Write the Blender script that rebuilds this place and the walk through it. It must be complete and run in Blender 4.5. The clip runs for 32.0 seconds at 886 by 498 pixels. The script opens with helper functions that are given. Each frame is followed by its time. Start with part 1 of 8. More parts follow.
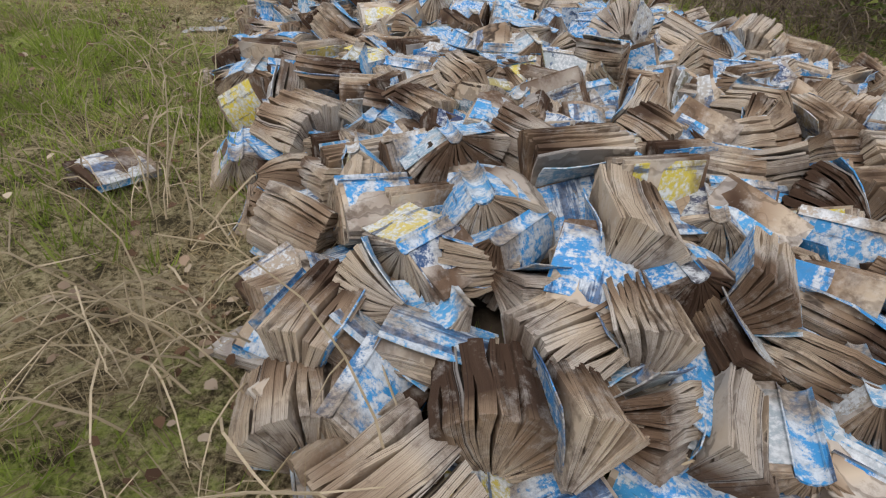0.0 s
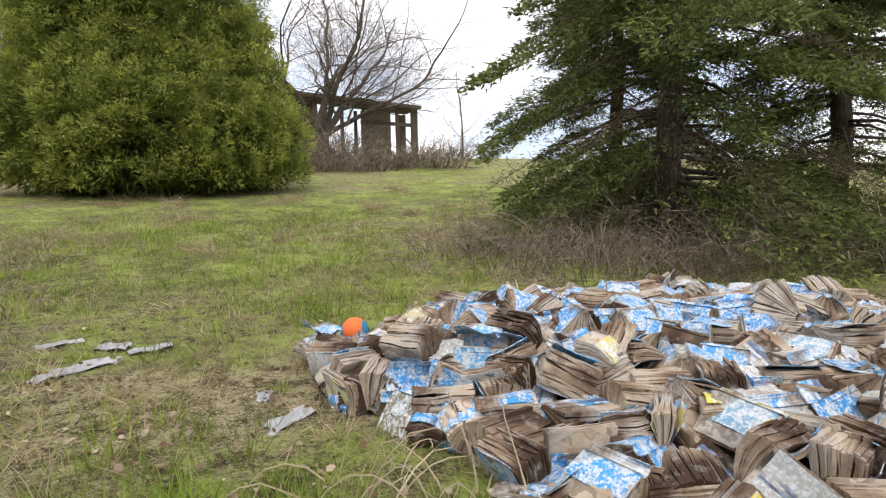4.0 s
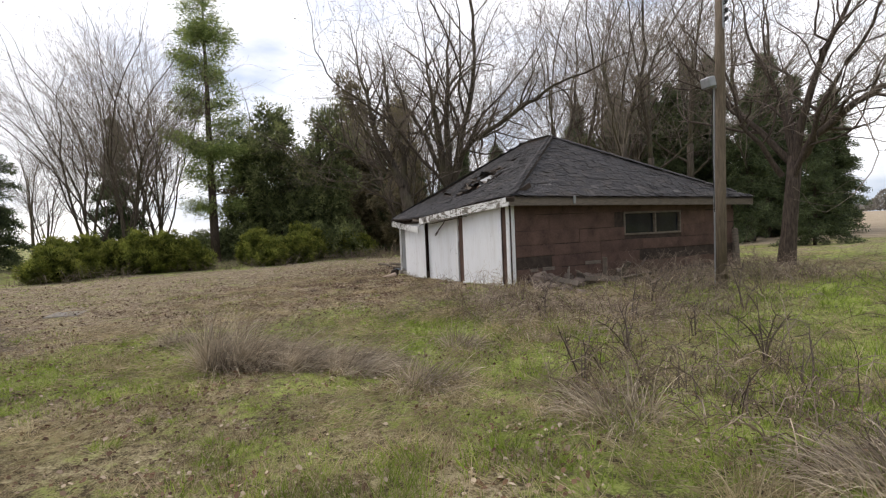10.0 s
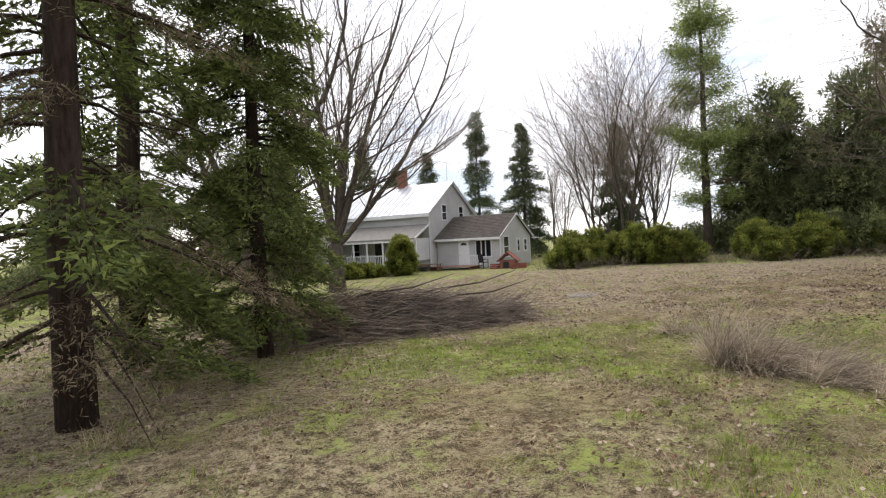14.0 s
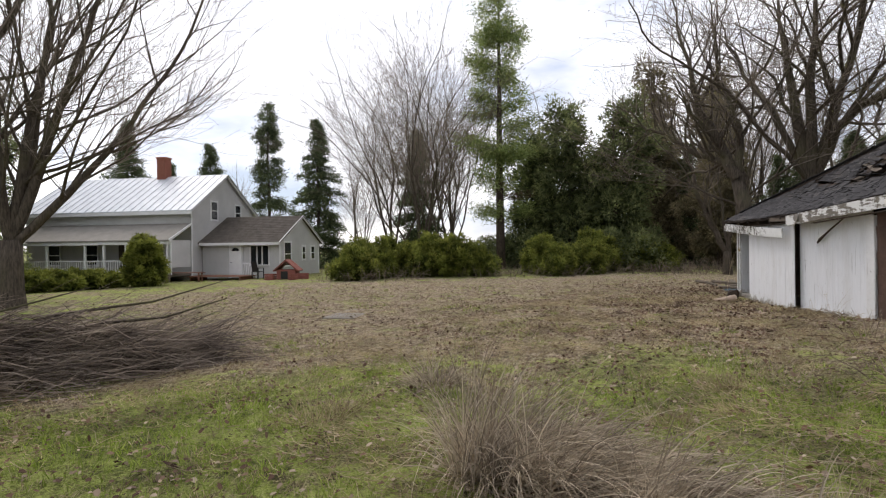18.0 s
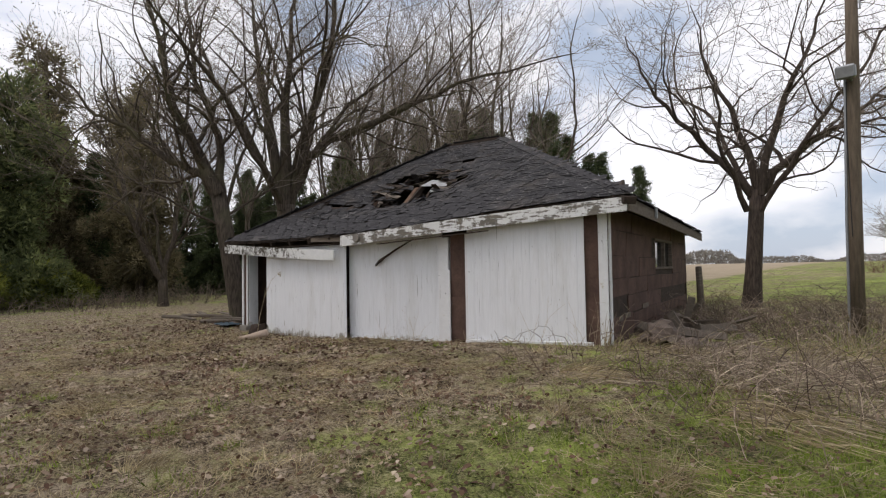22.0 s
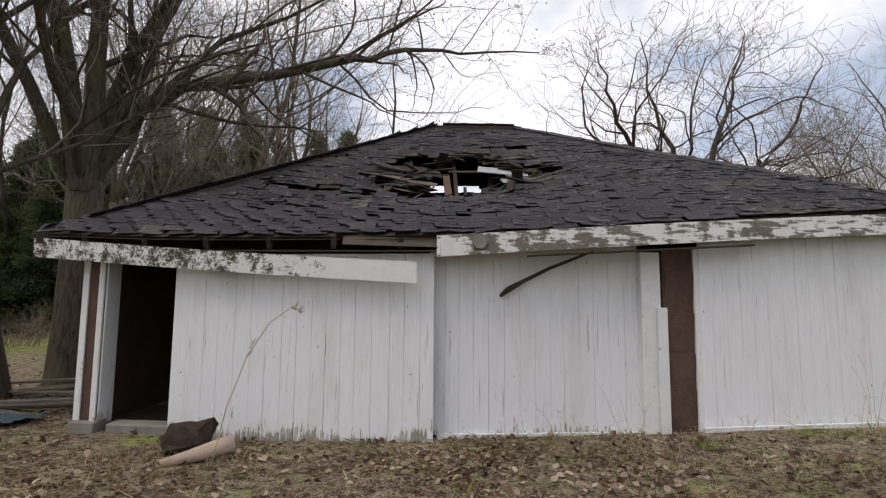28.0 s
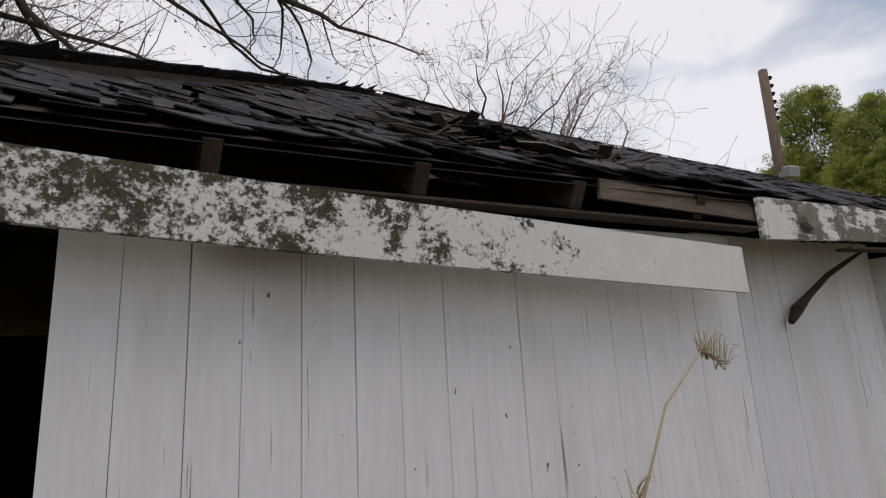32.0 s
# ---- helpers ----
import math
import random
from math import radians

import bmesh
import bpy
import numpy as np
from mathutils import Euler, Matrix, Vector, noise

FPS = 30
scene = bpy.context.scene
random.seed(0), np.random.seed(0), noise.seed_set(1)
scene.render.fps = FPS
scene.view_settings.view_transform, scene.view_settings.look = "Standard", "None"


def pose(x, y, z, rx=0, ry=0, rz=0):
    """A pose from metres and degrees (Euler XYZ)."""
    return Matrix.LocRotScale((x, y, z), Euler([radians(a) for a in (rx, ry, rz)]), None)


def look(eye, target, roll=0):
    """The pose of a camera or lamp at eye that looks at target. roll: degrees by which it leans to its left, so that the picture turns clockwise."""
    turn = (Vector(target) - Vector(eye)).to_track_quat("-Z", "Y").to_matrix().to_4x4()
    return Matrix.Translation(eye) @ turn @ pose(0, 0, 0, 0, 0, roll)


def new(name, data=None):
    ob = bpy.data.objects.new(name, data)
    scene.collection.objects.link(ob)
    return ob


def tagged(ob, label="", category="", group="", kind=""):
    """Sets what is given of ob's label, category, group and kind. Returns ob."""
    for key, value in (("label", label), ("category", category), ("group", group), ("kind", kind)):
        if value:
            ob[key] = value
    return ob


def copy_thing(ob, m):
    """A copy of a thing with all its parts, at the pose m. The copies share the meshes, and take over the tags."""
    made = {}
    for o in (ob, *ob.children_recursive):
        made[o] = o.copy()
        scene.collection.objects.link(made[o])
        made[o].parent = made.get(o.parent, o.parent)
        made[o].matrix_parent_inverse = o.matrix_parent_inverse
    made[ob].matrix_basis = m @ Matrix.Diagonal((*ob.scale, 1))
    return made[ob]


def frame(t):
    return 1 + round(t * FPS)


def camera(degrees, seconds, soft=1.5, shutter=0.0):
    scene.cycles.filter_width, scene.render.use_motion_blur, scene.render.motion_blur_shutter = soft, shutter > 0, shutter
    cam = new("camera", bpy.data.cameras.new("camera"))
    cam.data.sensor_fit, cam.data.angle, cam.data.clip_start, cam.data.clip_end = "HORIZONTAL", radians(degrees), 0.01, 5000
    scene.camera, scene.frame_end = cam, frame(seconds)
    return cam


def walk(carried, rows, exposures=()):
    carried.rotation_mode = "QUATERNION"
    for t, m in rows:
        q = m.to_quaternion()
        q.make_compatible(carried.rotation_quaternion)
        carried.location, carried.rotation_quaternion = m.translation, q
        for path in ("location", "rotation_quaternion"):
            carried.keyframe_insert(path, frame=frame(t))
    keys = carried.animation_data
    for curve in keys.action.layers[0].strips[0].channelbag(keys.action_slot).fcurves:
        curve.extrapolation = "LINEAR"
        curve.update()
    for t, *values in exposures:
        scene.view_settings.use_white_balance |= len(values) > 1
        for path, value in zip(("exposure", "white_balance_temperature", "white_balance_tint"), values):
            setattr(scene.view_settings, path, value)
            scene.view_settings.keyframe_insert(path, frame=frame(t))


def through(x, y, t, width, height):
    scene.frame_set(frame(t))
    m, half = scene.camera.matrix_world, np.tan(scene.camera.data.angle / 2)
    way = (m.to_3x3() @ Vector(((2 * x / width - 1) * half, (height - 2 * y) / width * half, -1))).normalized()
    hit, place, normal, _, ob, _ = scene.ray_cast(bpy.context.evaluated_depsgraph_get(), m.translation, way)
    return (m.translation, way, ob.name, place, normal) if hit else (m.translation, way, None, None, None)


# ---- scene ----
cam = camera(78.3, 32.0, 1.2)
METRES, EYE, TILT, LEAN, TURN = 34.0, 1.5, 0.0, 0.0, 0.0
ROWS = [
    (0.0, 0.0, 0.0, 0.0, 2.03, -33.56, -3.07),
    (0.5, -0.0129, 0.0068, -0.0003, 3.41, -26.47, -3.37),
    (1.0, -0.0253, 0.0118, 0.0023, 2.87, -19.95, -3.03),
    (1.5, -0.0416, 0.0157, 0.0034, -0.37, -14.51, -2.08),
    (2.0, -0.0573, 0.0263, 0.0029, -0.72, -12.03, -1.37),
    (2.5, -0.0662, 0.0342, 0.0031, -1.46, -10.42, -0.28),
    (4.5, -0.106, 0.0708, 0.0079, -35.23, -6.12, 1.03),
    (5.0, -0.1203, 0.0842, 0.0087, -32.54, -5.52, 1.68),
    (5.5, -0.1335, 0.0899, 0.0085, -20.14, -3.47, 3.23),
    (6.0, -0.1489, 0.0882, 0.0075, -7.15, -1.87, 3.03),
    (6.5, -0.1655, 0.0892, 0.0085, 5.68, -1.35, 1.26),
    (7.0, -0.1765, 0.0892, 0.0116, 22.07, -0.74, 1.35),
    (7.5, -0.1799, 0.0866, 0.0128, 33.54, -0.49, 1.53),
    (8.0, -0.1815, 0.0802, 0.0133, 47.23, -0.51, 1.62),
    (8.5, -0.1817, 0.0748, 0.0132, 62.55, -0.95, 2.06),
    (9.0, -0.1819, 0.0706, 0.0126, 75.17, -1.38, 2.32),
    (9.5, -0.1807, 0.0656, 0.0123, 86.13, -1.91, 2.18),
    (10.0, -0.1792, 0.0625, 0.0126, 97.4, -2.17, 2.32),
    (10.5, -0.1781, 0.0603, 0.013, 107.38, -1.96, 2.87),
    (11.0, -0.1762, 0.058, 0.0133, 117.04, -1.46, 3.35),
    (11.5, -0.1741, 0.056, 0.0134, 128.22, -0.91, 3.71),
    (12.0, -0.1731, 0.055, 0.0135, 135.68, -0.42, 3.98),
    (12.5, -0.1727, 0.055, 0.0135, 140.03, -0.21, 4.02),
    (13.0, -0.1729, 0.0553, 0.0136, 142.04, -0.21, 3.92),
    (13.5, -0.1728, 0.0563, 0.0133, 143.89, -0.35, 3.39),
    (15.5, -0.2145, 0.0406, 0.0071, 149.19, -1.69, 1.24),
    (16.0, -0.2314, 0.0349, 0.0062, 145.05, -1.66, 1.04),
    (16.5, -0.2502, 0.0285, 0.0047, 134.21, -1.65, 0.85),
    (17.0, -0.2672, 0.015, 0.0049, 132.06, -0.52, 0.76),
    (17.5, -0.2835, 0.0041, 0.0045, 131.31, -0.17, 0.64),
    (18.0, -0.303, -0.0068, 0.0043, 126.31, -0.11, 0.64),
    (18.5, -0.3162, -0.0169, 0.0041, 108.35, -0.02, 0.11),
    (19.0, -0.3296, -0.0288, 0.0033, 89.73, 0.07, -0.67),
    (19.5, -0.345, -0.0468, 0.0054, 79.74, 0.21, -0.81),
    (20.0, -0.3589, -0.0648, 0.004, 76.14, 0.91, -1.11),
    (20.5, -0.3754, -0.084, 0.0035, 72.86, 1.07, -1.17),
    (21.0, -0.3885, -0.1021, 0.002, 70.81, 1.43, -0.96),
    (21.5, -0.4051, -0.1158, 0.0021, 67.92, 1.2, -0.16),
    (22.0, -0.4203, -0.1321, 0.0017, 64.54, 2.16, 0.94),
    (22.5, -0.4391, -0.1425, -0.0004, 60.1, 2.74, 1.26),
    (23.0, -0.4605, -0.1552, -0.0019, 57.78, 3.2, 1.43),
    (23.5, -0.4794, -0.1631, -0.0025, 55.49, 3.52, 1.07),
    (24.0, -0.5019, -0.1705, -0.0016, 50.77, 3.37, 1.57),
    (24.5, -0.5213, -0.1781, -0.0006, 48.21, 3.33, 2.26),
    (26.5, -0.6069, -0.1901, 0.0023, 35.65, 4.86, 0.31),
    (27.0, -0.6281, -0.1923, 0.0014, 35.08, 6.0, -0.22),
    (27.5, -0.6515, -0.192, 0.0009, 33.47, 6.01, -0.4),
    (28.0, -0.6732, -0.1919, 0.0006, 31.46, 6.24, -0.44),
    (28.5, -0.6943, -0.1844, 0.0017, 27.7, 6.1, 0.04),
    (29.0, -0.715, -0.1786, 0.0029, 23.93, 6.41, 0.26),
    (29.5, -0.734, -0.1712, 0.005, 18.03, 8.08, 0.65),
    (30.0, -0.7533, -0.1655, 0.0057, 15.02, 13.64, 1.18),
    (30.5, -0.7707, -0.1592, 0.004, 10.71, 15.04, 1.97),
    (31.0, -0.7908, -0.1499, 0.003, 7.29, 14.76, 2.52),
    (31.5, -0.8081, -0.1411, 0.0014, 5.36, 14.34, 2.75),
    (32.0, -0.8213, -0.1258, 0.0004, 0.28, 12.11, 3.04),
]
EXPOSURES = [(0, -0.15, 6500, 16), (1, 0.12, 6500, 16), (2, 0.25, 6500, 16), (5, 0.38, 6500, 16), (6, 0.0, 6500, 16), (7, -0.48, 6500, 16), (8, -0.6, 6500, 16), (9, -0.25, 6500, 16), (10, 0.06, 6500, 16), (11, -0.1, 6500, 16), (12, 0.05, 6500, 16), (13, 0.35, 6500, 16), (16, 0.32, 6500, 16), (17, 0.08, 6500, 16), (20, -0.05, 6500, 16), (23, -0.28, 6500, 16), (28, -0.22, 6500, 16), (30, -0.62, 6500, 16), (31, -0.7, 6500, 16), (32, -0.55, 6500, 16)]
walk(cam, [(t, pose(0, 0, EYE, TILT, LEAN, TURN) @ pose(METRES * x, METRES * y, METRES * z, 90 + pitch, roll, yaw)) for t, x, y, z, yaw, pitch, roll in ROWS], EXPOSURES)

# ---- world, sun and exposure ----
world = bpy.data.worlds.new("overcast_sky")
scene.world = world
world.use_nodes = True
wn, wl = world.node_tree.nodes, world.node_tree.links
wn.clear()
w_out = wn.new("ShaderNodeOutputWorld")
w_bg = wn.new("ShaderNodeBackground")
w_sky = wn.new("ShaderNodeTexSky")
w_sky.sky_type = "NISHITA"
w_sky.sun_disc = False
w_sky.sun_elevation, w_sky.sun_rotation = radians(48), radians(200)
w_gain = wn.new("ShaderNodeVectorMath")
w_gain.operation = "SCALE"
w_gain.inputs["Scale"].default_value = 0.16
w_geo = wn.new("ShaderNodeTexCoord")
w_map = wn.new("ShaderNodeMapping")
w_map.inputs["Scale"].default_value = (1.0, 1.0, 2.1)
w_map.inputs["Location"].default_value = (0.35, 0.1, 0.0)
w_noise = wn.new("ShaderNodeTexNoise")
w_noise.inputs["Scale"].default_value = 2.5
w_noise.inputs["Detail"].default_value = 7
w_noise.inputs["Roughness"].default_value = 0.5
w_noise.inputs["Distortion"].default_value = 0.1
w_ramp = wn.new("ShaderNodeValToRGB")
w_ramp.color_ramp.elements[0].position, w_ramp.color_ramp.elements[0].color = 0.38, (0.50, 0.59, 0.70, 1)
w_ramp.color_ramp.elements[1].position, w_ramp.color_ramp.elements[1].color = 0.52, (1.12, 1.13, 1.12, 1)
w_mid = w_ramp.color_ramp.elements.new(0.45)
w_mid.color = (0.80, 0.84, 0.89, 1)
w_mix = wn.new("ShaderNodeMix")
w_mix.data_type = "RGBA"
w_mix.inputs["Factor"].default_value = 0.86
wl.new(w_geo.outputs["Generated"], w_map.inputs["Vector"])
wl.new(w_map.outputs["Vector"], w_noise.inputs["Vector"])
w_side = wn.new("ShaderNodeVectorMath")
w_side.operation = "DOT_PRODUCT"
w_side.inputs[1].default_value = (-0.018, -0.036, 0.015)
w_sum = wn.new("ShaderNodeMath")
wl.new(w_geo.outputs["Generated"], w_side.inputs[0])
wl.new(w_noise.outputs["Fac"], w_sum.inputs[0])
wl.new(w_side.outputs["Value"], w_sum.inputs[1])
wl.new(w_sum.outputs[0], w_ramp.inputs["Fac"])
wl.new(w_sky.outputs["Color"], w_gain.inputs[0])
wl.new(w_gain.outputs["Vector"], w_mix.inputs["A"])
wl.new(w_ramp.outputs["Color"], w_mix.inputs["B"])
wl.new(w_mix.outputs["Result"], w_bg.inputs["Color"])
w_bg.inputs["Strength"].default_value = 1.2
wl.new(w_bg.outputs["Background"], w_out.inputs["Surface"])

sun = new("sun", bpy.data.lights.new("sun", "SUN"))
sun.data.energy, sun.data.angle, sun.data.color = 1.4, radians(25), (1.0, 0.93, 0.82)
sun.matrix_world = look((0, 0, 30), (0 + 9, 0 + 18, 0))

# ---- materials ----


class Nodes:
    """Short hand for one material's node tree."""

    def __init__(self, name, rough=0.85, metal=0.0, spec=0.3):
        self.mat = bpy.data.materials.new(name)
        self.mat.use_nodes = True
        self.n, self.l = self.mat.node_tree.nodes, self.mat.node_tree.links
        self.b = self.n["Principled BSDF"]
        self.b.inputs["Roughness"].default_value = rough
        self.b.inputs["Metallic"].default_value = metal
        self.b.inputs["Specular IOR Level"].default_value = spec
        tc = self.n.new("ShaderNodeTexCoord")
        self.obj = tc.outputs["Object"]
        self.geo = self.n.new("ShaderNodeNewGeometry")
        self.info = self.n.new("ShaderNodeObjectInfo")

    def put(self, socket, value):
        if isinstance(value, (int, float)):
            socket.default_value = value
        elif isinstance(value, tuple):
            socket.default_value = (*value, 1.0) if len(value) == 3 else value
        else:
            self.l.new(value, socket)

    def scaled(self, s, where=None):
        m = self.n.new("ShaderNodeMapping")
        m.inputs["Scale"].default_value = s
        self.l.new(where or self.obj, m.inputs["Vector"])
        return m.outputs["Vector"]

    def noise(self, scale, detail=4, rough=0.55, vec=None, dist=0.0):
        t = self.n.new("ShaderNodeTexNoise")
        t.inputs["Scale"].default_value, t.inputs["Detail"].default_value = scale, detail
        t.inputs["Roughness"].default_value, t.inputs["Distortion"].default_value = rough, dist
        self.l.new(vec or self.obj, t.inputs["Vector"])
        return t.outputs["Fac"]

    def voronoi(self, scale, vec=None):
        t = self.n.new("ShaderNodeTexVoronoi")
        t.inputs["Scale"].default_value = scale
        self.l.new(vec or self.obj, t.inputs["Vector"])
        return t.outputs["Distance"]

    def ramp(self, fac, *stops):
        r = self.n.new("ShaderNodeValToRGB")
        e = r.color_ramp.elements
        while len(e) < len(stops):
            e.new(0.5)
        for k, (p, c) in enumerate(stops):
            e[k].position = p
            e[k].color = (*c, 1) if isinstance(c, tuple) else (c, c, c, 1)
        self.put(r.inputs["Fac"], fac)
        return r.outputs["Color"]

    def mix(self, fac, a, b, blend="MIX"):
        m = self.n.new("ShaderNodeMix")
        m.data_type, m.blend_type = "RGBA", blend
        self.put(m.inputs["Factor"], fac)
        self.put(m.inputs["A"], a)
        self.put(m.inputs["B"], b)
        return m.outputs["Result"]

    def math(self, op, a, b=0.0):
        m = self.n.new("ShaderNodeMath")
        m.operation = op
        self.put(m.inputs[0], a)
        self.put(m.inputs[1], b)
        return m.outputs[0]

    def done(self, color, bump=None, strength=0.4, dist=0.01, rough=None):
        self.put(self.b.inputs["Base Color"], color)
        if rough is not None:
            self.put(self.b.inputs["Roughness"], rough)
        if bump is not None:
            bn = self.n.new("ShaderNodeBump")
            bn.inputs["Strength"].default_value, bn.inputs["Distance"].default_value = strength, dist
            self.put(bn.inputs["Height"], bump)
            self.l.new(bn.outputs["Normal"], self.b.inputs["Normal"])
        return self.mat


def leafy(name, dark, mid, light, rough=0.7, through=0.25, tips=False):
    """Leaves, needles and blades: each island its own shade, with larger drifts of colour."""
    m = Nodes(name, rough, spec=0.2)
    drift = m.noise(0.55, 3)
    own = m.geo.outputs["Random Per Island"]
    # Tips lighten as new growth; dark roots also paint shade inside the crown
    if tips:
        growth_and_shade = m.n.new("ShaderNodeAttribute")
        growth_and_shade.attribute_name = "tip"
        own = m.math("ADD", m.math("MULTIPLY", own, 0.3), m.math("MULTIPLY", growth_and_shade.outputs["Fac"], 0.7))
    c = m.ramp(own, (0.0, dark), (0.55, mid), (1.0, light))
    c = m.mix(m.ramp(drift, (0.35, 0.0), (0.7, 0.4)), c, mid)
    c = m.mix(1.0, c, m.ramp(m.noise(1.4, 3), (0.36, (0.62, 0.62, 0.62)), (0.64, (1.25, 1.25, 1.2))), "MULTIPLY")
    m.b.inputs["Subsurface Weight"].default_value = 0.0
    tr = m.n.new("ShaderNodeBsdfTranslucent")
    m.put(tr.inputs["Color"], c)
    sh = m.n.new("ShaderNodeMixShader")
    sh.inputs["Fac"].default_value = through
    m.done(c)
    m.l.new(m.b.outputs["BSDF"], sh.inputs[1])
    m.l.new(tr.outputs["BSDF"], sh.inputs[2])
    m.l.new(sh.outputs["Shader"], m.n["Material Output"].inputs["Surface"])
    return m.mat


def plain(name, a, b, scale=6.0, rough=0.8, metal=0.0, bump=0.3, stretch=(1, 1, 1), dist=0.01):
    m = Nodes(name, rough, metal)
    v = m.scaled(stretch)
    f1, f2 = m.noise(scale, 5, vec=v), m.noise(scale * 9, 4, vec=v)
    c = m.ramp(m.mix(0.35, f1, f2), (0.3, a), (0.7, b))
    c = m.mix(m.math("MULTIPLY", m.info.outputs["Random"], 0.25), c, a)
    return m.done(c, f2, bump, dist)


def bark(name, a, b, moss=None):
    m = Nodes(name, 0.92, spec=0.15)
    v = m.scaled((9, 9, 1.6))
    f1, f2 = m.noise(2.2, 6, 0.65, v), m.noise(0.7, 3)
    c = m.ramp(f1, (0.3, a), (0.68, b))
    if moss:
        c = m.mix(m.ramp(f2, (0.5, 0.0), (0.66, 0.7)), c, moss)
    return m.done(c, f1, 0.8, 0.03)


def peeling(name, paint, under, low=0.0, amount=0.5, grain=(14, 14, 1.0)):
    """White paint on weathered boards: peeled patches, dirt runs, and rot creeping up from the foot."""
    m = Nodes(name, 0.75, spec=0.25)
    v = m.scaled(grain)
    streak = m.noise(1.6, 8, 0.7, v)
    patch = m.noise(3.0, 7, 0.65, m.scaled((1.6, 1.6, 1.0)))
    fine = m.noise(45, 4)
    paint_c = m.mix(m.ramp(streak, (0.35, 0.35), (0.75, 0.0)), paint, tuple(p * 0.72 for p in paint))
    sep = m.n.new("ShaderNodeSeparateXYZ")
    m.l.new(m.obj, sep.inputs[0])
    foot = m.math("SUBTRACT", 1.0, m.math("MULTIPLY", m.math("SUBTRACT", sep.outputs["Z"], low), 2.2))
    foot = m.math("MAXIMUM", foot, 0.0)
    k = m.math("ADD", m.math("MULTIPLY", m.math("POWER", foot, 1.6), 0.20), m.math("ADD", m.math("MULTIPLY", m.mix(0.55, patch, streak), 1.0), amount - 0.5))
    peel = m.ramp(k, (0.60, 0.0), (0.64, 0.9))
    wood = m.ramp(m.mix(0.5, fine, streak), (0.36, under), (0.62, tuple(min(1.0, u * 4.2) for u in under)))
    crack = m.noise(1.0, 5, 0.6, m.scaled((70, 70, 1.3)))
    speck = m.noise(26, 3, 0.5, m.scaled((1, 1, 0.6)))
    grime = m.noise(1.1, 5, 0.65, m.scaled((3, 3, 0.7)))
    paint_c = m.mix(m.ramp(grime, (0.5, 0.0), (0.75, 0.35)), paint_c, (0.50, 0.49, 0.44))
    paint_c = m.mix(m.ramp(crack, (0.66, 0.0), (0.70, 0.75)), paint_c, (0.12, 0.11, 0.09))
    paint_c = m.mix(m.ramp(speck, (0.735, 0.0), (0.75, 0.9)), paint_c, (0.10, 0.08, 0.06))
    c = m.mix(peel, paint_c, wood)
    h = m.mix(0.5, streak, m.math("SUBTRACT", 1.0, peel))
    return m.done(c, h, 0.35, 0.006)


M = {}
M["white_boards"] = peeling("white_painted_boards", (0.84, 0.86, 0.88), (0.085, 0.078, 0.062), 0.0, 0.47, (26, 26, 1.6))
M["white_trim"] = peeling("white_painted_trim", (0.80, 0.81, 0.81), (0.14, 0.12, 0.08), -1.0, 0.51, (4, 4, 9))
M["fascia_peel"] = peeling("peeling_white_fascia", (0.80, 0.81, 0.80), (0.036, 0.03, 0.021), -3.0, 0.615, (2.2, 9, 12))


def mould_mat():
    """White board with black mould specks, thick at one end and along the top."""
    m = Nodes("mouldy_white_fascia", 0.75, spec=0.25)
    sep = m.n.new("ShaderNodeSeparateXYZ")
    m.l.new(m.obj, sep.inputs[0])
    n1, n2, n3 = m.noise(7.5, 8, 0.75), m.noise(46, 6, 0.75), m.noise(2.2, 3)
    near = m.math("MULTIPLY", m.math("SUBTRACT", sep.outputs["X"], 1.9), 0.085)
    k = m.math("SUBTRACT", m.mix(0.42, n1, n2), m.math("MAXIMUM", near, -0.02))
    k = m.math("ADD", k, m.math("MULTIPLY", m.math("SUBTRACT", n3, 0.5), 0.25))
    paint = m.ramp(n1, (0.3, (0.66, 0.67, 0.66)), (0.7, (0.78, 0.79, 0.78)))
    c = m.mix(m.ramp(k, (0.475, 0.0), (0.535, 1.0)), paint, m.ramp(n2, (0.3, (0.012, 0.011, 0.009)), (0.7, (0.10, 0.085, 0.055))))
    return m.done(c, n2, 0.3, 0.004)


M["fascia_mould"] = mould_mat()
M["brown_siding"] = plain("brown_asphalt_siding", (0.06, 0.037, 0.03), (0.17, 0.105, 0.08), 2.5, 0.9, bump=0.6, dist=0.01)
M["old_wood"] = plain("weathered_grey_wood", (0.09, 0.075, 0.06), (0.24, 0.2, 0.16), 5, 0.9, bump=0.5, stretch=(1, 1, 6))
# Rotten wood; its near-black also stands in for shade in gaps and openings
M["dark_wood"] = plain("rotten_wood_and_shade", (0.025, 0.02, 0.016), (0.09, 0.065, 0.05), 6, 0.95, bump=0.5)
M["brown_wood"] = plain("brown_split_wood", (0.10, 0.06, 0.04), (0.26, 0.17, 0.12), 6, 0.9, bump=0.5, stretch=(1, 8, 8))
M["concrete"] = plain("old_concrete", (0.17, 0.155, 0.135), (0.33, 0.31, 0.275), 5, 0.95, bump=0.5)
M["rubble"] = plain("brown_grey_rubble", (0.09, 0.07, 0.058), (0.24, 0.19, 0.155), 5, 0.95, bump=0.6)
M["earth"] = plain("bare_dark_earth", (0.05, 0.04, 0.03), (0.12, 0.095, 0.07), 3, 1.0, bump=0.6)


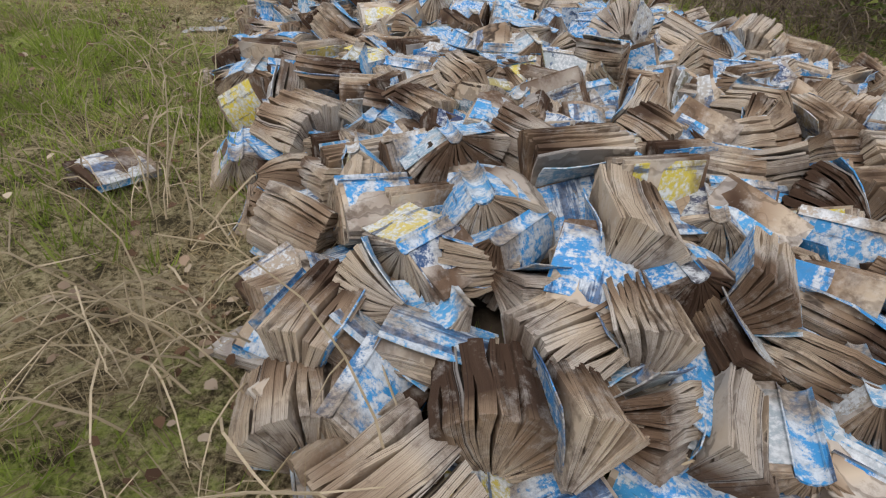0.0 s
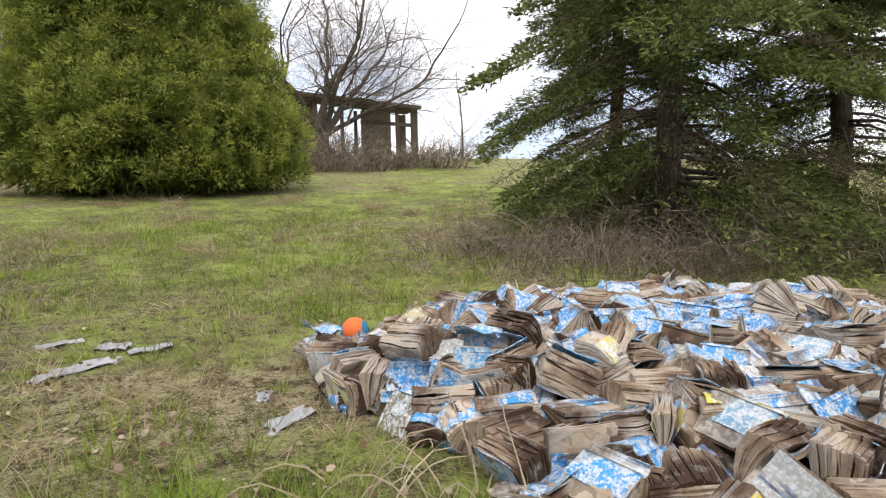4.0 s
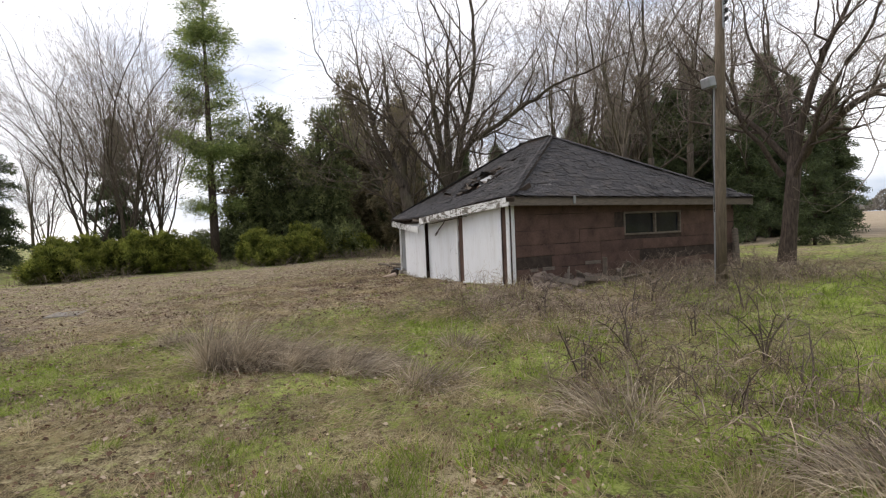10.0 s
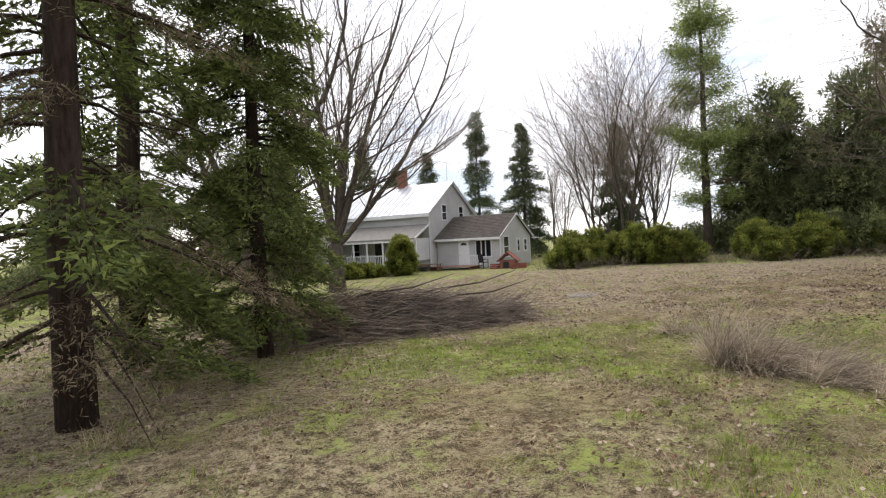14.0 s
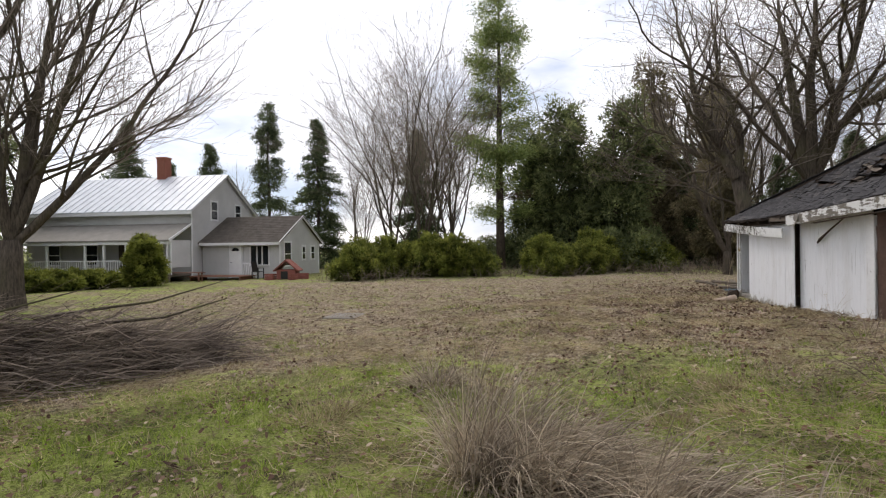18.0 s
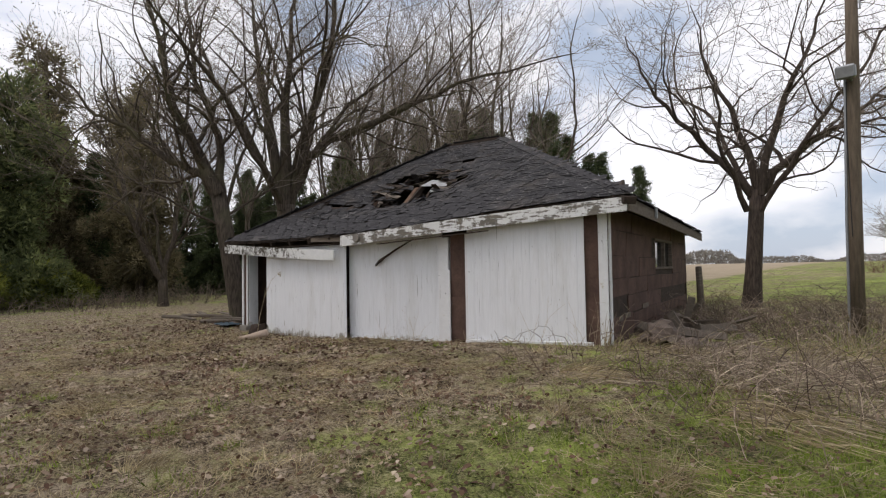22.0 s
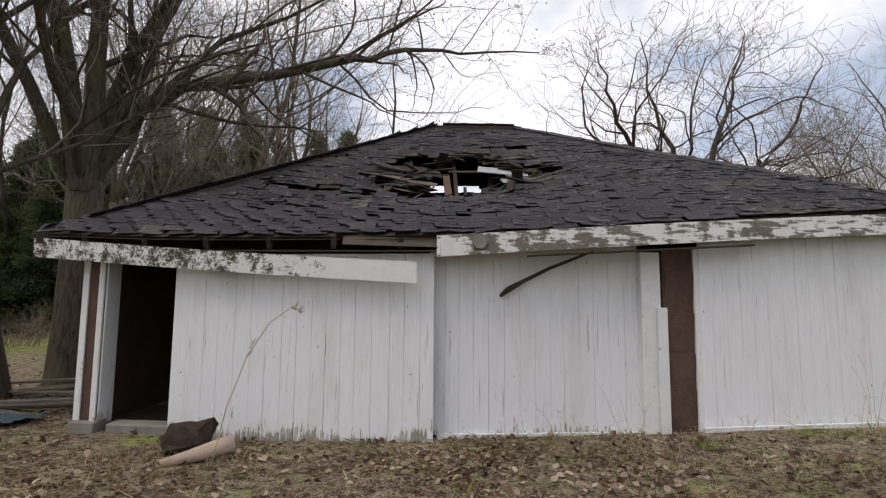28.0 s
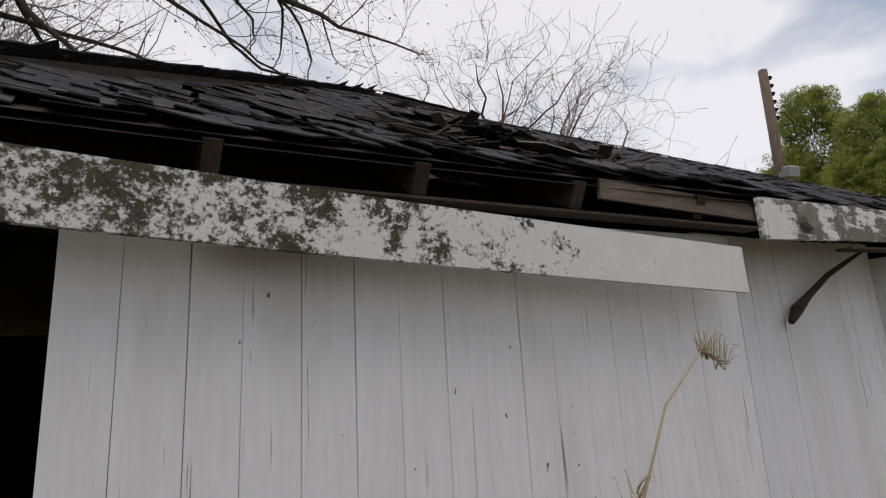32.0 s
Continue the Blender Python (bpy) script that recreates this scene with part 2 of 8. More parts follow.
def shingle_mat():
    m = Nodes("black_asphalt_shingle", 0.88, spec=0.35)
    f1, f2 = m.noise(2.0, 5), m.noise(70, 3)
    c = m.ramp(m.geo.outputs["Random Per Island"], (0.0, (0.012, 0.012, 0.013)), (0.6, (0.03, 0.029, 0.032)), (0.97, (0.055, 0.053, 0.055)), (0.99, (0.10, 0.095, 0.09)), (1.0, (0.22, 0.21, 0.20)))
    c2 = m.ramp(m.info.outputs["Random"], (0.0, (0.012, 0.012, 0.013)), (0.6, (0.03, 0.029, 0.032)), (0.97, (0.055, 0.053, 0.055)), (0.99, (0.09, 0.085, 0.08)), (1.0, (0.14, 0.13, 0.12)))
    c = m.mix(0.5, c, c2)
    c = m.mix(m.ramp(f1, (0.5, 0.0), (0.75, 0.5)), c, (0.085, 0.07, 0.055))
    c = m.mix(m.ramp(m.noise(9, 5, 0.7), (0.60, 0.0), (0.70, 0.6)), c, (0.018, 0.017, 0.016))
    c = m.mix(m.ramp(f2, (0.5, 0.0), (0.8, 0.3)), c, (0.15, 0.145, 0.15))
    c = m.mix(m.ramp(m.noise(24, 6, 0.75, m.scaled((0.35, 1, 1))), (0.57, 0.0), (0.64, 0.75)), c, (0.26, 0.25, 0.24))
    return m.done(c, f2, 0.6, 0.004)


M["shingle"] = shingle_mat()
M["bark_grey"] = bark("grey_brown_bark", (0.03, 0.025, 0.019), (0.125, 0.102, 0.08), (0.105, 0.1, 0.056))
M["bark_dark"] = bark("dark_bark", (0.03, 0.023, 0.019), (0.115, 0.09, 0.072))
M["bark_red"] = bark("reddish_spruce_bark", (0.022, 0.015, 0.012), (0.07, 0.049, 0.039))
M["stick"] = leafy("cut_brush_sticks", (0.066, 0.052, 0.043), (0.18, 0.142, 0.115), (0.40, 0.33, 0.275), 0.9, 0.0)
M["twig"] = plain("thin_twigs", (0.14, 0.115, 0.094), (0.30, 0.25, 0.205), 3, 0.9, bump=0.1)
M["twig_red"] = plain("red_dogwood_twigs", (0.09, 0.035, 0.035), (0.2, 0.08, 0.075), 3, 0.8, bump=0.1)
M["cane"] = leafy("dry_weed_canes", (0.09, 0.07, 0.056), (0.2, 0.16, 0.125), (0.36, 0.3, 0.235), 0.9, 0.0)
M["straw"] = leafy("dry_straw", (0.22, 0.175, 0.10), (0.42, 0.345, 0.21), (0.64, 0.55, 0.385), 0.8, 0.45)
M["spruce"] = leafy("spruce_needles", (0.055, 0.072, 0.027), (0.13, 0.165, 0.05), (0.28, 0.32, 0.09), 0.6, 0.45)
M["pine"] = leafy("pine_needles", (0.12, 0.17, 0.06), (0.27, 0.34, 0.12), (0.46, 0.49, 0.18), 0.6, 0.5)
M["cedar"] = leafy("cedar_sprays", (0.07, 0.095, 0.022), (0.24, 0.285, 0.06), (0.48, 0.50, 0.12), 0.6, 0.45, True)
M["far_spruce"] = leafy("far_spruce_sprays", (0.045, 0.065, 0.038), (0.10, 0.13, 0.062), (0.19, 0.225, 0.10), 0.6, 0.4)
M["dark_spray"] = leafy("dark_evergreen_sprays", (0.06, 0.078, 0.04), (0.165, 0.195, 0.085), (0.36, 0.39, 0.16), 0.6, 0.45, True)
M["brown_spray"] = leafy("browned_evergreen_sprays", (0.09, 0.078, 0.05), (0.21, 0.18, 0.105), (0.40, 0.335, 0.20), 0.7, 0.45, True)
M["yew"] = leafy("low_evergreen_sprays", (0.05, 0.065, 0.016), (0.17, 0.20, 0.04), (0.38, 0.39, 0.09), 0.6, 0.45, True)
M["bud"] = leafy("spring_buds", (0.14, 0.11, 0.05), (0.2, 0.19, 0.08), (0.27, 0.26, 0.11), 0.7, 0.3)
M["dead_needle"] = leafy("dry_brown_needles", (0.10, 0.075, 0.055), (0.19, 0.145, 0.10), (0.29, 0.24, 0.15), 0.8, 0.3)
M["grass"] = leafy("green_grass_blades", (0.12, 0.18, 0.025), (0.26, 0.355, 0.055), (0.47, 0.53, 0.15), 0.65, 0.5)
M["leaf_dry"] = leafy("fallen_dry_leaves", (0.075, 0.04, 0.026), (0.19, 0.115, 0.07), (0.60, 0.51, 0.40), 0.8, 0.15)
M["leaf_brown"] = leafy("fallen_brown_leaves", (0.06, 0.032, 0.022), (0.16, 0.098, 0.064), (0.52, 0.43, 0.34), 0.8, 0.15)
M["cane_leaf"] = leafy("bleached_dead_stalks", (0.17, 0.135, 0.10), (0.38, 0.315, 0.24), (0.66, 0.57, 0.45), 0.85, 0.3)
M["stalk"] = plain("pale_dry_stalk", (0.36, 0.29, 0.19), (0.52, 0.44, 0.31), 4, 0.8, bump=0.1)
M["bramble"] = leafy("dead_bramble_canes", (0.085, 0.06, 0.048), (0.225, 0.172, 0.135), (0.54, 0.445, 0.35), 0.9, 0.0)
M["weed"] = plain("dark_dead_weed_stems", (0.07, 0.055, 0.045), (0.19, 0.15, 0.12), 3, 0.9, bump=0.1)
# Paled so that the haze of distance is in the wood's own colour
M["far_wood"] = leafy("hazed_bare_wood", (0.17, 0.16, 0.15), (0.25, 0.235, 0.21), (0.33, 0.31, 0.26), 0.9, 0.1)


GREENS = ((-10.5, 7.5, 3.0, 2.5), (-7.5, 10.5, 3.5, 2.5), (-2.6, 2.0, 1.5, 1.3), (-3.0, 5.0, 1.2, 1.6), (-11.8, -6.4, 2.4, 1.2), (-14.1, -5.4, 2.8, 2.0), (-17.4, -2.2, 2.6, 1.3), (-16.6, 0.2, 2.0, 1.4), (-17.5, 8.5, 5.0, 4.5), (-19.0, 15.0, 8.0, 5.0), (-13.0, 11.0, 4.5, 3.5), (-4.0, 13.0, 6.0, 4.0), (4.0, 19.0, 8.0, 4.0))

WORN = ((-8.6, 0.8, 2.8, 2.2), (-10.2, -2.6, 3.2, 1.8), (-6.4, -2.4, 2.6, 2.4), (-1.6, 2.2, 1.6, 1.8), (-3.0, 6.0, 2.2, 1.4))


def ground_mat():
    m = Nodes("meadow_and_lawn", 0.95, spec=0.15)
    big, mid, small, fine = m.noise(0.16, 4), m.noise(0.9, 6, 0.65), m.noise(6, 8, 0.75), m.noise(40, 6, 0.8)
    sep = m.n.new("ShaderNodeSeparateXYZ")
    m.l.new(m.obj, sep.inputs[0])
    green = m.ramp(m.mix(0.7, mid, m.mix(0.55, small, fine)), (0.435, (0.045, 0.055, 0.016)), (0.495, (0.155, 0.195, 0.04)), (0.56, (0.34, 0.385, 0.11)))
    dry = m.ramp(m.mix(0.5, small, fine), (0.44, (0.065, 0.05, 0.03)), (0.495, (0.26, 0.21, 0.12)), (0.55, (0.54, 0.45, 0.30)))
    litter = m.ramp(m.mix(0.6, small, fine), (0.445, (0.045, 0.034, 0.025)), (0.5, (0.25, 0.19, 0.13)), (0.565, (0.48, 0.40, 0.30)))
    k = m.ramp(m.mix(0.45, m.mix(0.6, big, mid), small), (0.45, 0.0), (0.53, 1.0))
    c = m.mix(k, dry, green)
    # leaf litter round the shed, the house drive and under the spruces
    dx, dy = m.math("ADD", sep.outputs["X"], 25.0), m.math("ADD", sep.outputs["Y"], 12.0)
    d1 = m.math("ADD", m.math("POWER", m.math("DIVIDE", dx, 13.0), 2.0), m.math("POWER", m.math("DIVIDE", dy, 13.0), 2.0))
    ex, ey = m.math("ADD", sep.outputs["X"], 7.0), m.math("ADD", sep.outputs["Y"], 10.5)
    d2 = m.math("ADD", m.math("POWER", m.math("DIVIDE", ex, 6.0), 2.0), m.math("POWER", m.math("DIVIDE", ey, 7.0), 2.0))
    hx, hy = m.math("ADD", sep.outputs["X"], 37.0), m.math("ADD", sep.outputs["Y"], 5.0)
    d3 = m.math("ADD", m.math("POWER", m.math("DIVIDE", hx, 9.0), 2.0), m.math("POWER", m.math("DIVIDE", hy, 10.0), 2.0))
    jx, jy = m.math("ADD", sep.outputs["X"], 24.0), m.math("ADD", sep.outputs["Y"], 1.8)
    d4 = m.math("ADD", m.math("POWER", m.math("DIVIDE", jx, 6.5), 2.0), m.math("POWER", m.math("DIVIDE", jy, 3.4), 2.0))
    d = m.math("MINIMUM", m.math("MINIMUM", m.math("MINIMUM", d1, d4), d3), d2)
    d = m.math("ADD", d, m.math("MULTIPLY", m.math("SUBTRACT", mid, 0.5), 2.2))
    c = m.mix(m.math("MULTIPLY", m.ramp(d, (0.65, 0.95), (1.15, 0.0)), m.ramp(m.noise(1.6, 5, 0.7), (0.38, 0.45), (0.52, 1.0))), c, litter)
    # fresh green drifts in the lawn
    for gx, gy, rx, ry in GREENS:
        ax, ay = m.math("DIVIDE", m.math("SUBTRACT", sep.outputs["X"], gx), rx), m.math("DIVIDE", m.math("SUBTRACT", sep.outputs["Y"], gy), ry)
        e = m.math("ADD", m.math("ADD", m.math("MULTIPLY", ax, ax), m.math("MULTIPLY", ay, ay)), m.math("MULTIPLY", m.math("SUBTRACT", m.mix(0.4, mid, small), 0.5), 4.5))
        c = m.mix(m.ramp(e, (0.4, 0.65), (1.1, 0.0)), c, green)
    # worn straw-coloured places
    for gx, gy, rx, ry in WORN:
        ax, ay = m.math("DIVIDE", m.math("SUBTRACT", sep.outputs["X"], gx), rx), m.math("DIVIDE", m.math("SUBTRACT", sep.outputs["Y"], gy), ry)
        e = m.math("ADD", m.math("ADD", m.math("MULTIPLY", ax, ax), m.math("MULTIPLY", ay, ay)), m.math("MULTIPLY", m.math("SUBTRACT", m.mix(0.4, mid, small), 0.5), 5.0))
        c = m.mix(m.ramp(e, (0.4, 0.75), (1.2, 0.0)), c, dry)
    # the stubble field to the north-west
    f = m.math("SUBTRACT", m.math("SUBTRACT", -38.5, sep.outputs["X"]), m.math("MULTIPLY", m.math("MAXIMUM", m.math("SUBTRACT", sep.outputs["Y"], 26.0), 0.0), 0.45))
    f = m.math("MINIMUM", f, m.math("SUBTRACT", sep.outputs["Y"], 8.0))
    f = m.math("ADD", f, m.math("MULTIPLY", mid, 2.0))
    stub = m.ramp(m.noise(0.8, 5, vec=m.scaled((0.4, 2.5, 1))), (0.3, (0.27, 0.215, 0.145)), (0.7, (0.42, 0.35, 0.25)))
    c = m.mix(m.ramp(m.math("ADD", m.math("MULTIPLY", f, 0.1), 0.4), (0.46, 0.0), (0.54, 1.0)), c, stub)
    return m.done(c, m.mix(0.5, small, fine), 1.0, 0.06)


M["ground"] = ground_mat()


def cover_mat(joined=False):
    m = Nodes("peeling_book_cover", 0.5, spec=0.4)
    r = m.geo.outputs["Random Per Island"] if joined else m.info.outputs["Random"]
    base = m.ramp(r, (0.0, (0.025, 0.25, 0.60)), (0.55, (0.06, 0.34, 0.66)), (0.62, (0.20, 0.36, 0.48)), (0.67, (0.50, 0.50, 0.48)), (0.72, (0.34, 0.30, 0.24)), (0.84, (0.42, 0.35, 0.27)), (0.88, (0.72, 0.60, 0.07)), (0.94, (0.03, 0.05, 0.14)), (1.0, (0.05, 0.33, 0.66)))
    v = m.scaled((1, 3.0, 3.0))
    n1, n2, n3, n4 = m.noise(6, 9, 0.75, v), m.noise(60, 5, 0.65), m.noise(4, 5), m.noise(2.6, 5, 0.65, m.scaled((6, 0.7, 6)))
    c = m.mix(m.ramp(m.mix(0.35, n1, n2), (0.46, 0.0), (0.52, 0.9)), base, m.ramp(n2, (0.35, (0.36, 0.40, 0.43)), (0.6, (0.68, 0.72, 0.74))))
    c = m.mix(m.ramp(n4, (0.57, 0.0), (0.62, 0.85)), c, m.ramp(n2, (0.4, (0.02, 0.03, 0.07)), (0.6, (0.03, 0.10, 0.24))))
    c = m.mix(m.ramp(n3, (0.56, 0.0), (0.64, 0.85)), c, m.ramp(n2, (0.35, (0.11, 0.08, 0.055)), (0.65, (0.36, 0.29, 0.21))))
    return m.done(c, m.mix(0.5, n1, n2), 0.7, 0.008)


def page_mat():
    """Sodden paper: shade between leaves is painted as fine dark lines across cut edges."""
    m = Nodes("sodden_brown_pages", 0.92, spec=0.15)
    at = m.n.new("ShaderNodeAttribute")
    at.attribute_name = "leaf"

    def lines(scale, detail):
        t = m.n.new("ShaderNodeTexNoise")
        t.noise_dimensions = "1D"
        t.inputs["Scale"].default_value, t.inputs["Detail"].default_value = scale, detail
        m.put(t.inputs["W"], m.math("ADD", at.outputs["Fac"], m.math("MULTIPLY", m.noise(14, 2), 0.006)))
        return t.outputs["Fac"]

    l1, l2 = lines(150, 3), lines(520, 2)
    isl = m.geo.outputs["Random Per Island"]
    r = m.noise(1.9, 2)
    r = m.math("ADD", r, m.math("MULTIPLY", m.math("SUBTRACT", m.info.outputs["Random"], 0.5), 0.34))
    base = m.ramp(r, (0.33, (0.07, 0.042, 0.028)), (0.41, (0.30, 0.215, 0.145)), (0.51, (0.55, 0.46, 0.35)), (0.59, (0.48, 0.43, 0.37)), (0.67, (0.16, 0.105, 0.07)))
    c = m.mix(m.ramp(isl, (0.0, 0.6), (0.12, 0.15), (0.3, 0.0)), base, (0.10, 0.062, 0.04))
    c = m.mix(m.ramp(isl, (0.92, 0.0), (0.94, 0.4)), c, (0.62, 0.62, 0.60))
    n1, n3 = m.noise(11, 7, 0.7), m.noise(4.5, 7, 0.7)
    c = m.mix(m.ramp(n1, (0.52, 0.0), (0.72, 0.6)), c, (0.60, 0.575, 0.53))
    c = m.mix(m.ramp(n3, (0.56, 0.0), (0.66, 0.75)), c, (0.10, 0.064, 0.042))
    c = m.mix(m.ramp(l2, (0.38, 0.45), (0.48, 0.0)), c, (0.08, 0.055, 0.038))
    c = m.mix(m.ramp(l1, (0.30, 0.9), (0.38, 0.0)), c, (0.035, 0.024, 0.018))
    return m.done(c, m.mix(0.5, l1, l2), 0.8, 0.008)


M["cover"], M["pages"] = cover_mat(), page_mat()
M["cover_joined"], M["pages_joined"] = cover_mat(True), M["pages"]


def siding_mat():
    m = Nodes("pale_lap_siding", 0.6, spec=0.3)
    f1, f2 = m.noise(0.8, 5), m.noise(14, 4, vec=m.scaled((1, 1, 5)))
    c = m.ramp(m.mix(0.4, f1, f2), (0.3, (0.44, 0.44, 0.435)), (0.65, (0.6, 0.6, 0.595)))
    return m.done(c, f2, 0.15, 0.004)


M["siding"] = siding_mat()
M["tin"] = plain("galvanised_roof_sheet", (0.5, 0.53, 0.56), (0.72, 0.75, 0.78), 1.5, 0.42, 0.35, 0.1)
M["porch_roof"] = plain("grey_roll_roofing", (0.2, 0.19, 0.17), (0.32, 0.3, 0.27), 2.0, 0.9)
M["house_roof"] = plain("brown_house_shingles", (0.055, 0.047, 0.04), (0.14, 0.122, 0.105), 3.0, 0.92, bump=0.6)
M["paint_white"] = plain("white_gloss_paint", (0.68, 0.69, 0.69), (0.8, 0.8, 0.8), 3.0, 0.45, bump=0.1)
M["dark_glass"] = plain("dark_window_pane", (0.012, 0.014, 0.016), (0.03, 0.032, 0.035), 2.0, 0.08, bump=0.02)
M["brick"] = plain("red_brick", (0.2, 0.07, 0.05), (0.36, 0.15, 0.1), 8.0, 0.9)
M["black_plastic"] = plain("black_plastic", (0.012, 0.012, 0.013), (0.03, 0.03, 0.03), 8, 0.45, bump=0.1)
M["red_paint"] = plain("faded_red_paint", (0.2, 0.06, 0.05), (0.33, 0.13, 0.1), 5, 0.75)
M["deck_wood"] = plain("reddish_deck_wood", (0.16, 0.075, 0.05), (0.32, 0.17, 0.12), 5, 0.85)
M["galv"] = plain("dull_galvanised_steel", (0.25, 0.26, 0.27), (0.42, 0.43, 0.44), 8, 0.5, 0.7, 0.1)
M["pole_wood"] = plain("weathered_pole_wood", (0.09, 0.07, 0.05), (0.24, 0.19, 0.14), 4, 0.9, bump=0.6, stretch=(6, 6, 0.8))
M["orange"] = plain("orange_rubber", (0.75, 0.14, 0.035), (0.85, 0.2, 0.05), 20, 0.6, bump=0.2)
M["blue_rubber"] = plain("blue_rubber", (0.03, 0.2, 0.38), (0.06, 0.28, 0.48), 20, 0.6, bump=0.2)
M["out_wood"] = plain("pinkish_weathered_boards", (0.2, 0.165, 0.16), (0.34, 0.28, 0.27), 3, 0.95, stretch=(1, 1, 4))
M["out_roof"] = plain("grey_sheet_roof", (0.32, 0.33, 0.33), (0.44, 0.45, 0.45), 2, 0.85)
M["barn_wood"] = plain("old_barn_boards", (0.16, 0.14, 0.115), (0.36, 0.32, 0.27), 2, 0.95, stretch=(4, 4, 0.6))
M["ruin_wood"] = plain("dark_ruin_timber", (0.07, 0.055, 0.042), (0.18, 0.145, 0.11), 2, 0.95, stretch=(4, 4, 0.6))
M["paper_white"] = plain("wet_white_plastic", (0.24, 0.25, 0.25), (0.5, 0.51, 0.52), 9, 0.6)
M["blue_tarp"] = plain("faded_blue_tarpaulin", (0.03, 0.05, 0.065), (0.07, 0.11, 0.14), 6, 0.6)
M["fur_dark"] = plain("charred_stump_wood", (0.02, 0.015, 0.012), (0.08, 0.055, 0.04), 9, 0.95, bump=0.7)
M["pale_log"] = plain("peeled_pale_log", (0.34, 0.26, 0.2), (0.52, 0.42, 0.34), 5, 0.85)

# ---- mesh helpers ----


class Mesh:
    """Collects vertices and faces of one mesh."""

    def __init__(self):
        self.v, self.f, self.leaf = [], [], []

    def add(self, verts, faces):
        o = len(self.v)
        self.v.extend(tuple(p) for p in verts)
        self.f.extend(tuple(i + o for i in q) for q in faces)
        return self

    def box(self, c, s, rot=None, ch=0.0):
        """A box of size s about c, with its long edges chamfered by ch."""
        hx, hy, hz = s[0] / 2, s[1] / 2, s[2] / 2
        if ch <= 0:
            p = [Vector((x, y, z)) for x in (-hx, hx) for y in (-hy, hy) for z in (-hz, hz)]
            q = [(0, 1, 3, 2), (4, 6, 7, 5), (0, 4, 5, 1), (2, 3, 7, 6), (0, 2, 6, 4), (1, 5, 7, 3)]
        else:
            ring = [(-hx + ch, -hy), (hx - ch, -hy), (hx, -hy + ch), (hx, hy - ch), (hx - ch, hy), (-hx + ch, hy), (-hx, hy - ch), (-hx, -hy + ch)]
            inner = [(x * (1 - ch / hx) if hx > ch else x, y * (1 - ch / hy) if hy > ch else y) for x, y in ring]
            p = [Vector((x, y, -hz)) for x, y in inner] + [Vector((x, y, -hz + ch)) for x, y in ring] + [Vector((x, y, hz - ch)) for x, y in ring] + [Vector((x, y, hz)) for x, y in inner]
            q = [tuple(range(7, -1, -1)), tuple(range(24, 32))]
            for k in range(3):
                q += [(k * 8 + i, k * 8 + (i + 1) % 8, k * 8 + 8 + (i + 1) % 8, k * 8 + 8 + i) for i in range(8)]
        if rot is not None:
            p = [rot @ a for a in p]
        c = Vector(c)
        return self.add([a + c for a in p], q)

    def beam(self, a, b, w, h, ch=0.0, up=Vector((0, 0, 1))):
        """A bar from a to b, w wide and h high."""
        a, b = Vector(a), Vector(b)
        d = b - a
        x = d.normalized()
        y = up.cross(x)
        y = y.normalized() if y.length > 1e-4 else Vector((0, 1, 0))
        z = x.cross(y)
        return self.box((a + b) / 2, (d.length, w, h), Matrix((x, y, z)).transposed(), ch)

    def tube(self, pts, radii, sides=6, cap=True):
        pts = [Vector(p) for p in pts]
        o, n = len(self.v), len(pts)
        ref = Vector((0.31, 0.17, 0.93))
        for i, p in enumerate(pts):
            d = (pts[min(i + 1, n - 1)] - pts[max(i - 1, 0)]).normalized()
            a = d.cross(ref)
            if a.length < 0.2:
                a = d.cross(Vector((0.9, -0.3, 0.1)))
            a.normalize()
            b = d.cross(a)
            r = radii[i]
            for k in range(sides):
                t = 2 * math.pi * k / sides
                self.v.append(tuple(p + a * (r * math.cos(t)) + b * (r * math.sin(t))))
        for i in range(n - 1):
            for k in range(sides):
                self.f.append((o + i * sides + k, o + i * sides + (k + 1) % sides, o + (i + 1) * sides + (k + 1) % sides, o + (i + 1) * sides + k))
        if cap:
            self.f.append(tuple(o + k for k in range(sides))[::-1])
            self.f.append(tuple(o + (n - 1) * sides + k for k in range(sides)))
        return self

    def prism(self, poly, y0, y1):
        """A polygon in x, z carried from y0 to y1."""
        n = len(poly)
        v = [(x, y0, z) for x, z in poly] + [(x, y1, z) for x, z in poly]
        f = [tuple(range(n)), tuple(range(2 * n - 1, n - 1, -1))] + [(i + n, (i + 1) % n + n, (i + 1) % n, i) for i in range(n)]
        return self.add(v, f)

    def data(self, name, mat, smooth=False):
        me = bpy.data.meshes.new(name)
        me.from_pydata(self.v, [], self.f)
        me.materials.append(mat)
        if self.leaf:
            me.attributes.new("leaf", "FLOAT", "POINT").data.foreach_set("value", self.leaf)
        if smooth:
            me.polygons.foreach_set("use_smooth", [True] * len(me.polygons))
        me.update()
        return me


def part(name, mesh, mat, parent=None, label="", smooth=False, kind=""):
    ob = new(name, mesh.data(name, mat, smooth) if isinstance(mesh, Mesh) else mesh)
    if parent is not None:
        ob.parent = parent
    return tagged(ob, label=label, kind=kind)


def thing(name, m, label, category, group="", kind=""):
    ob = new(name)
    ob.matrix_world = m
    ob.empty_display_size = 0.2
    return tagged(ob, label, category, group, kind)


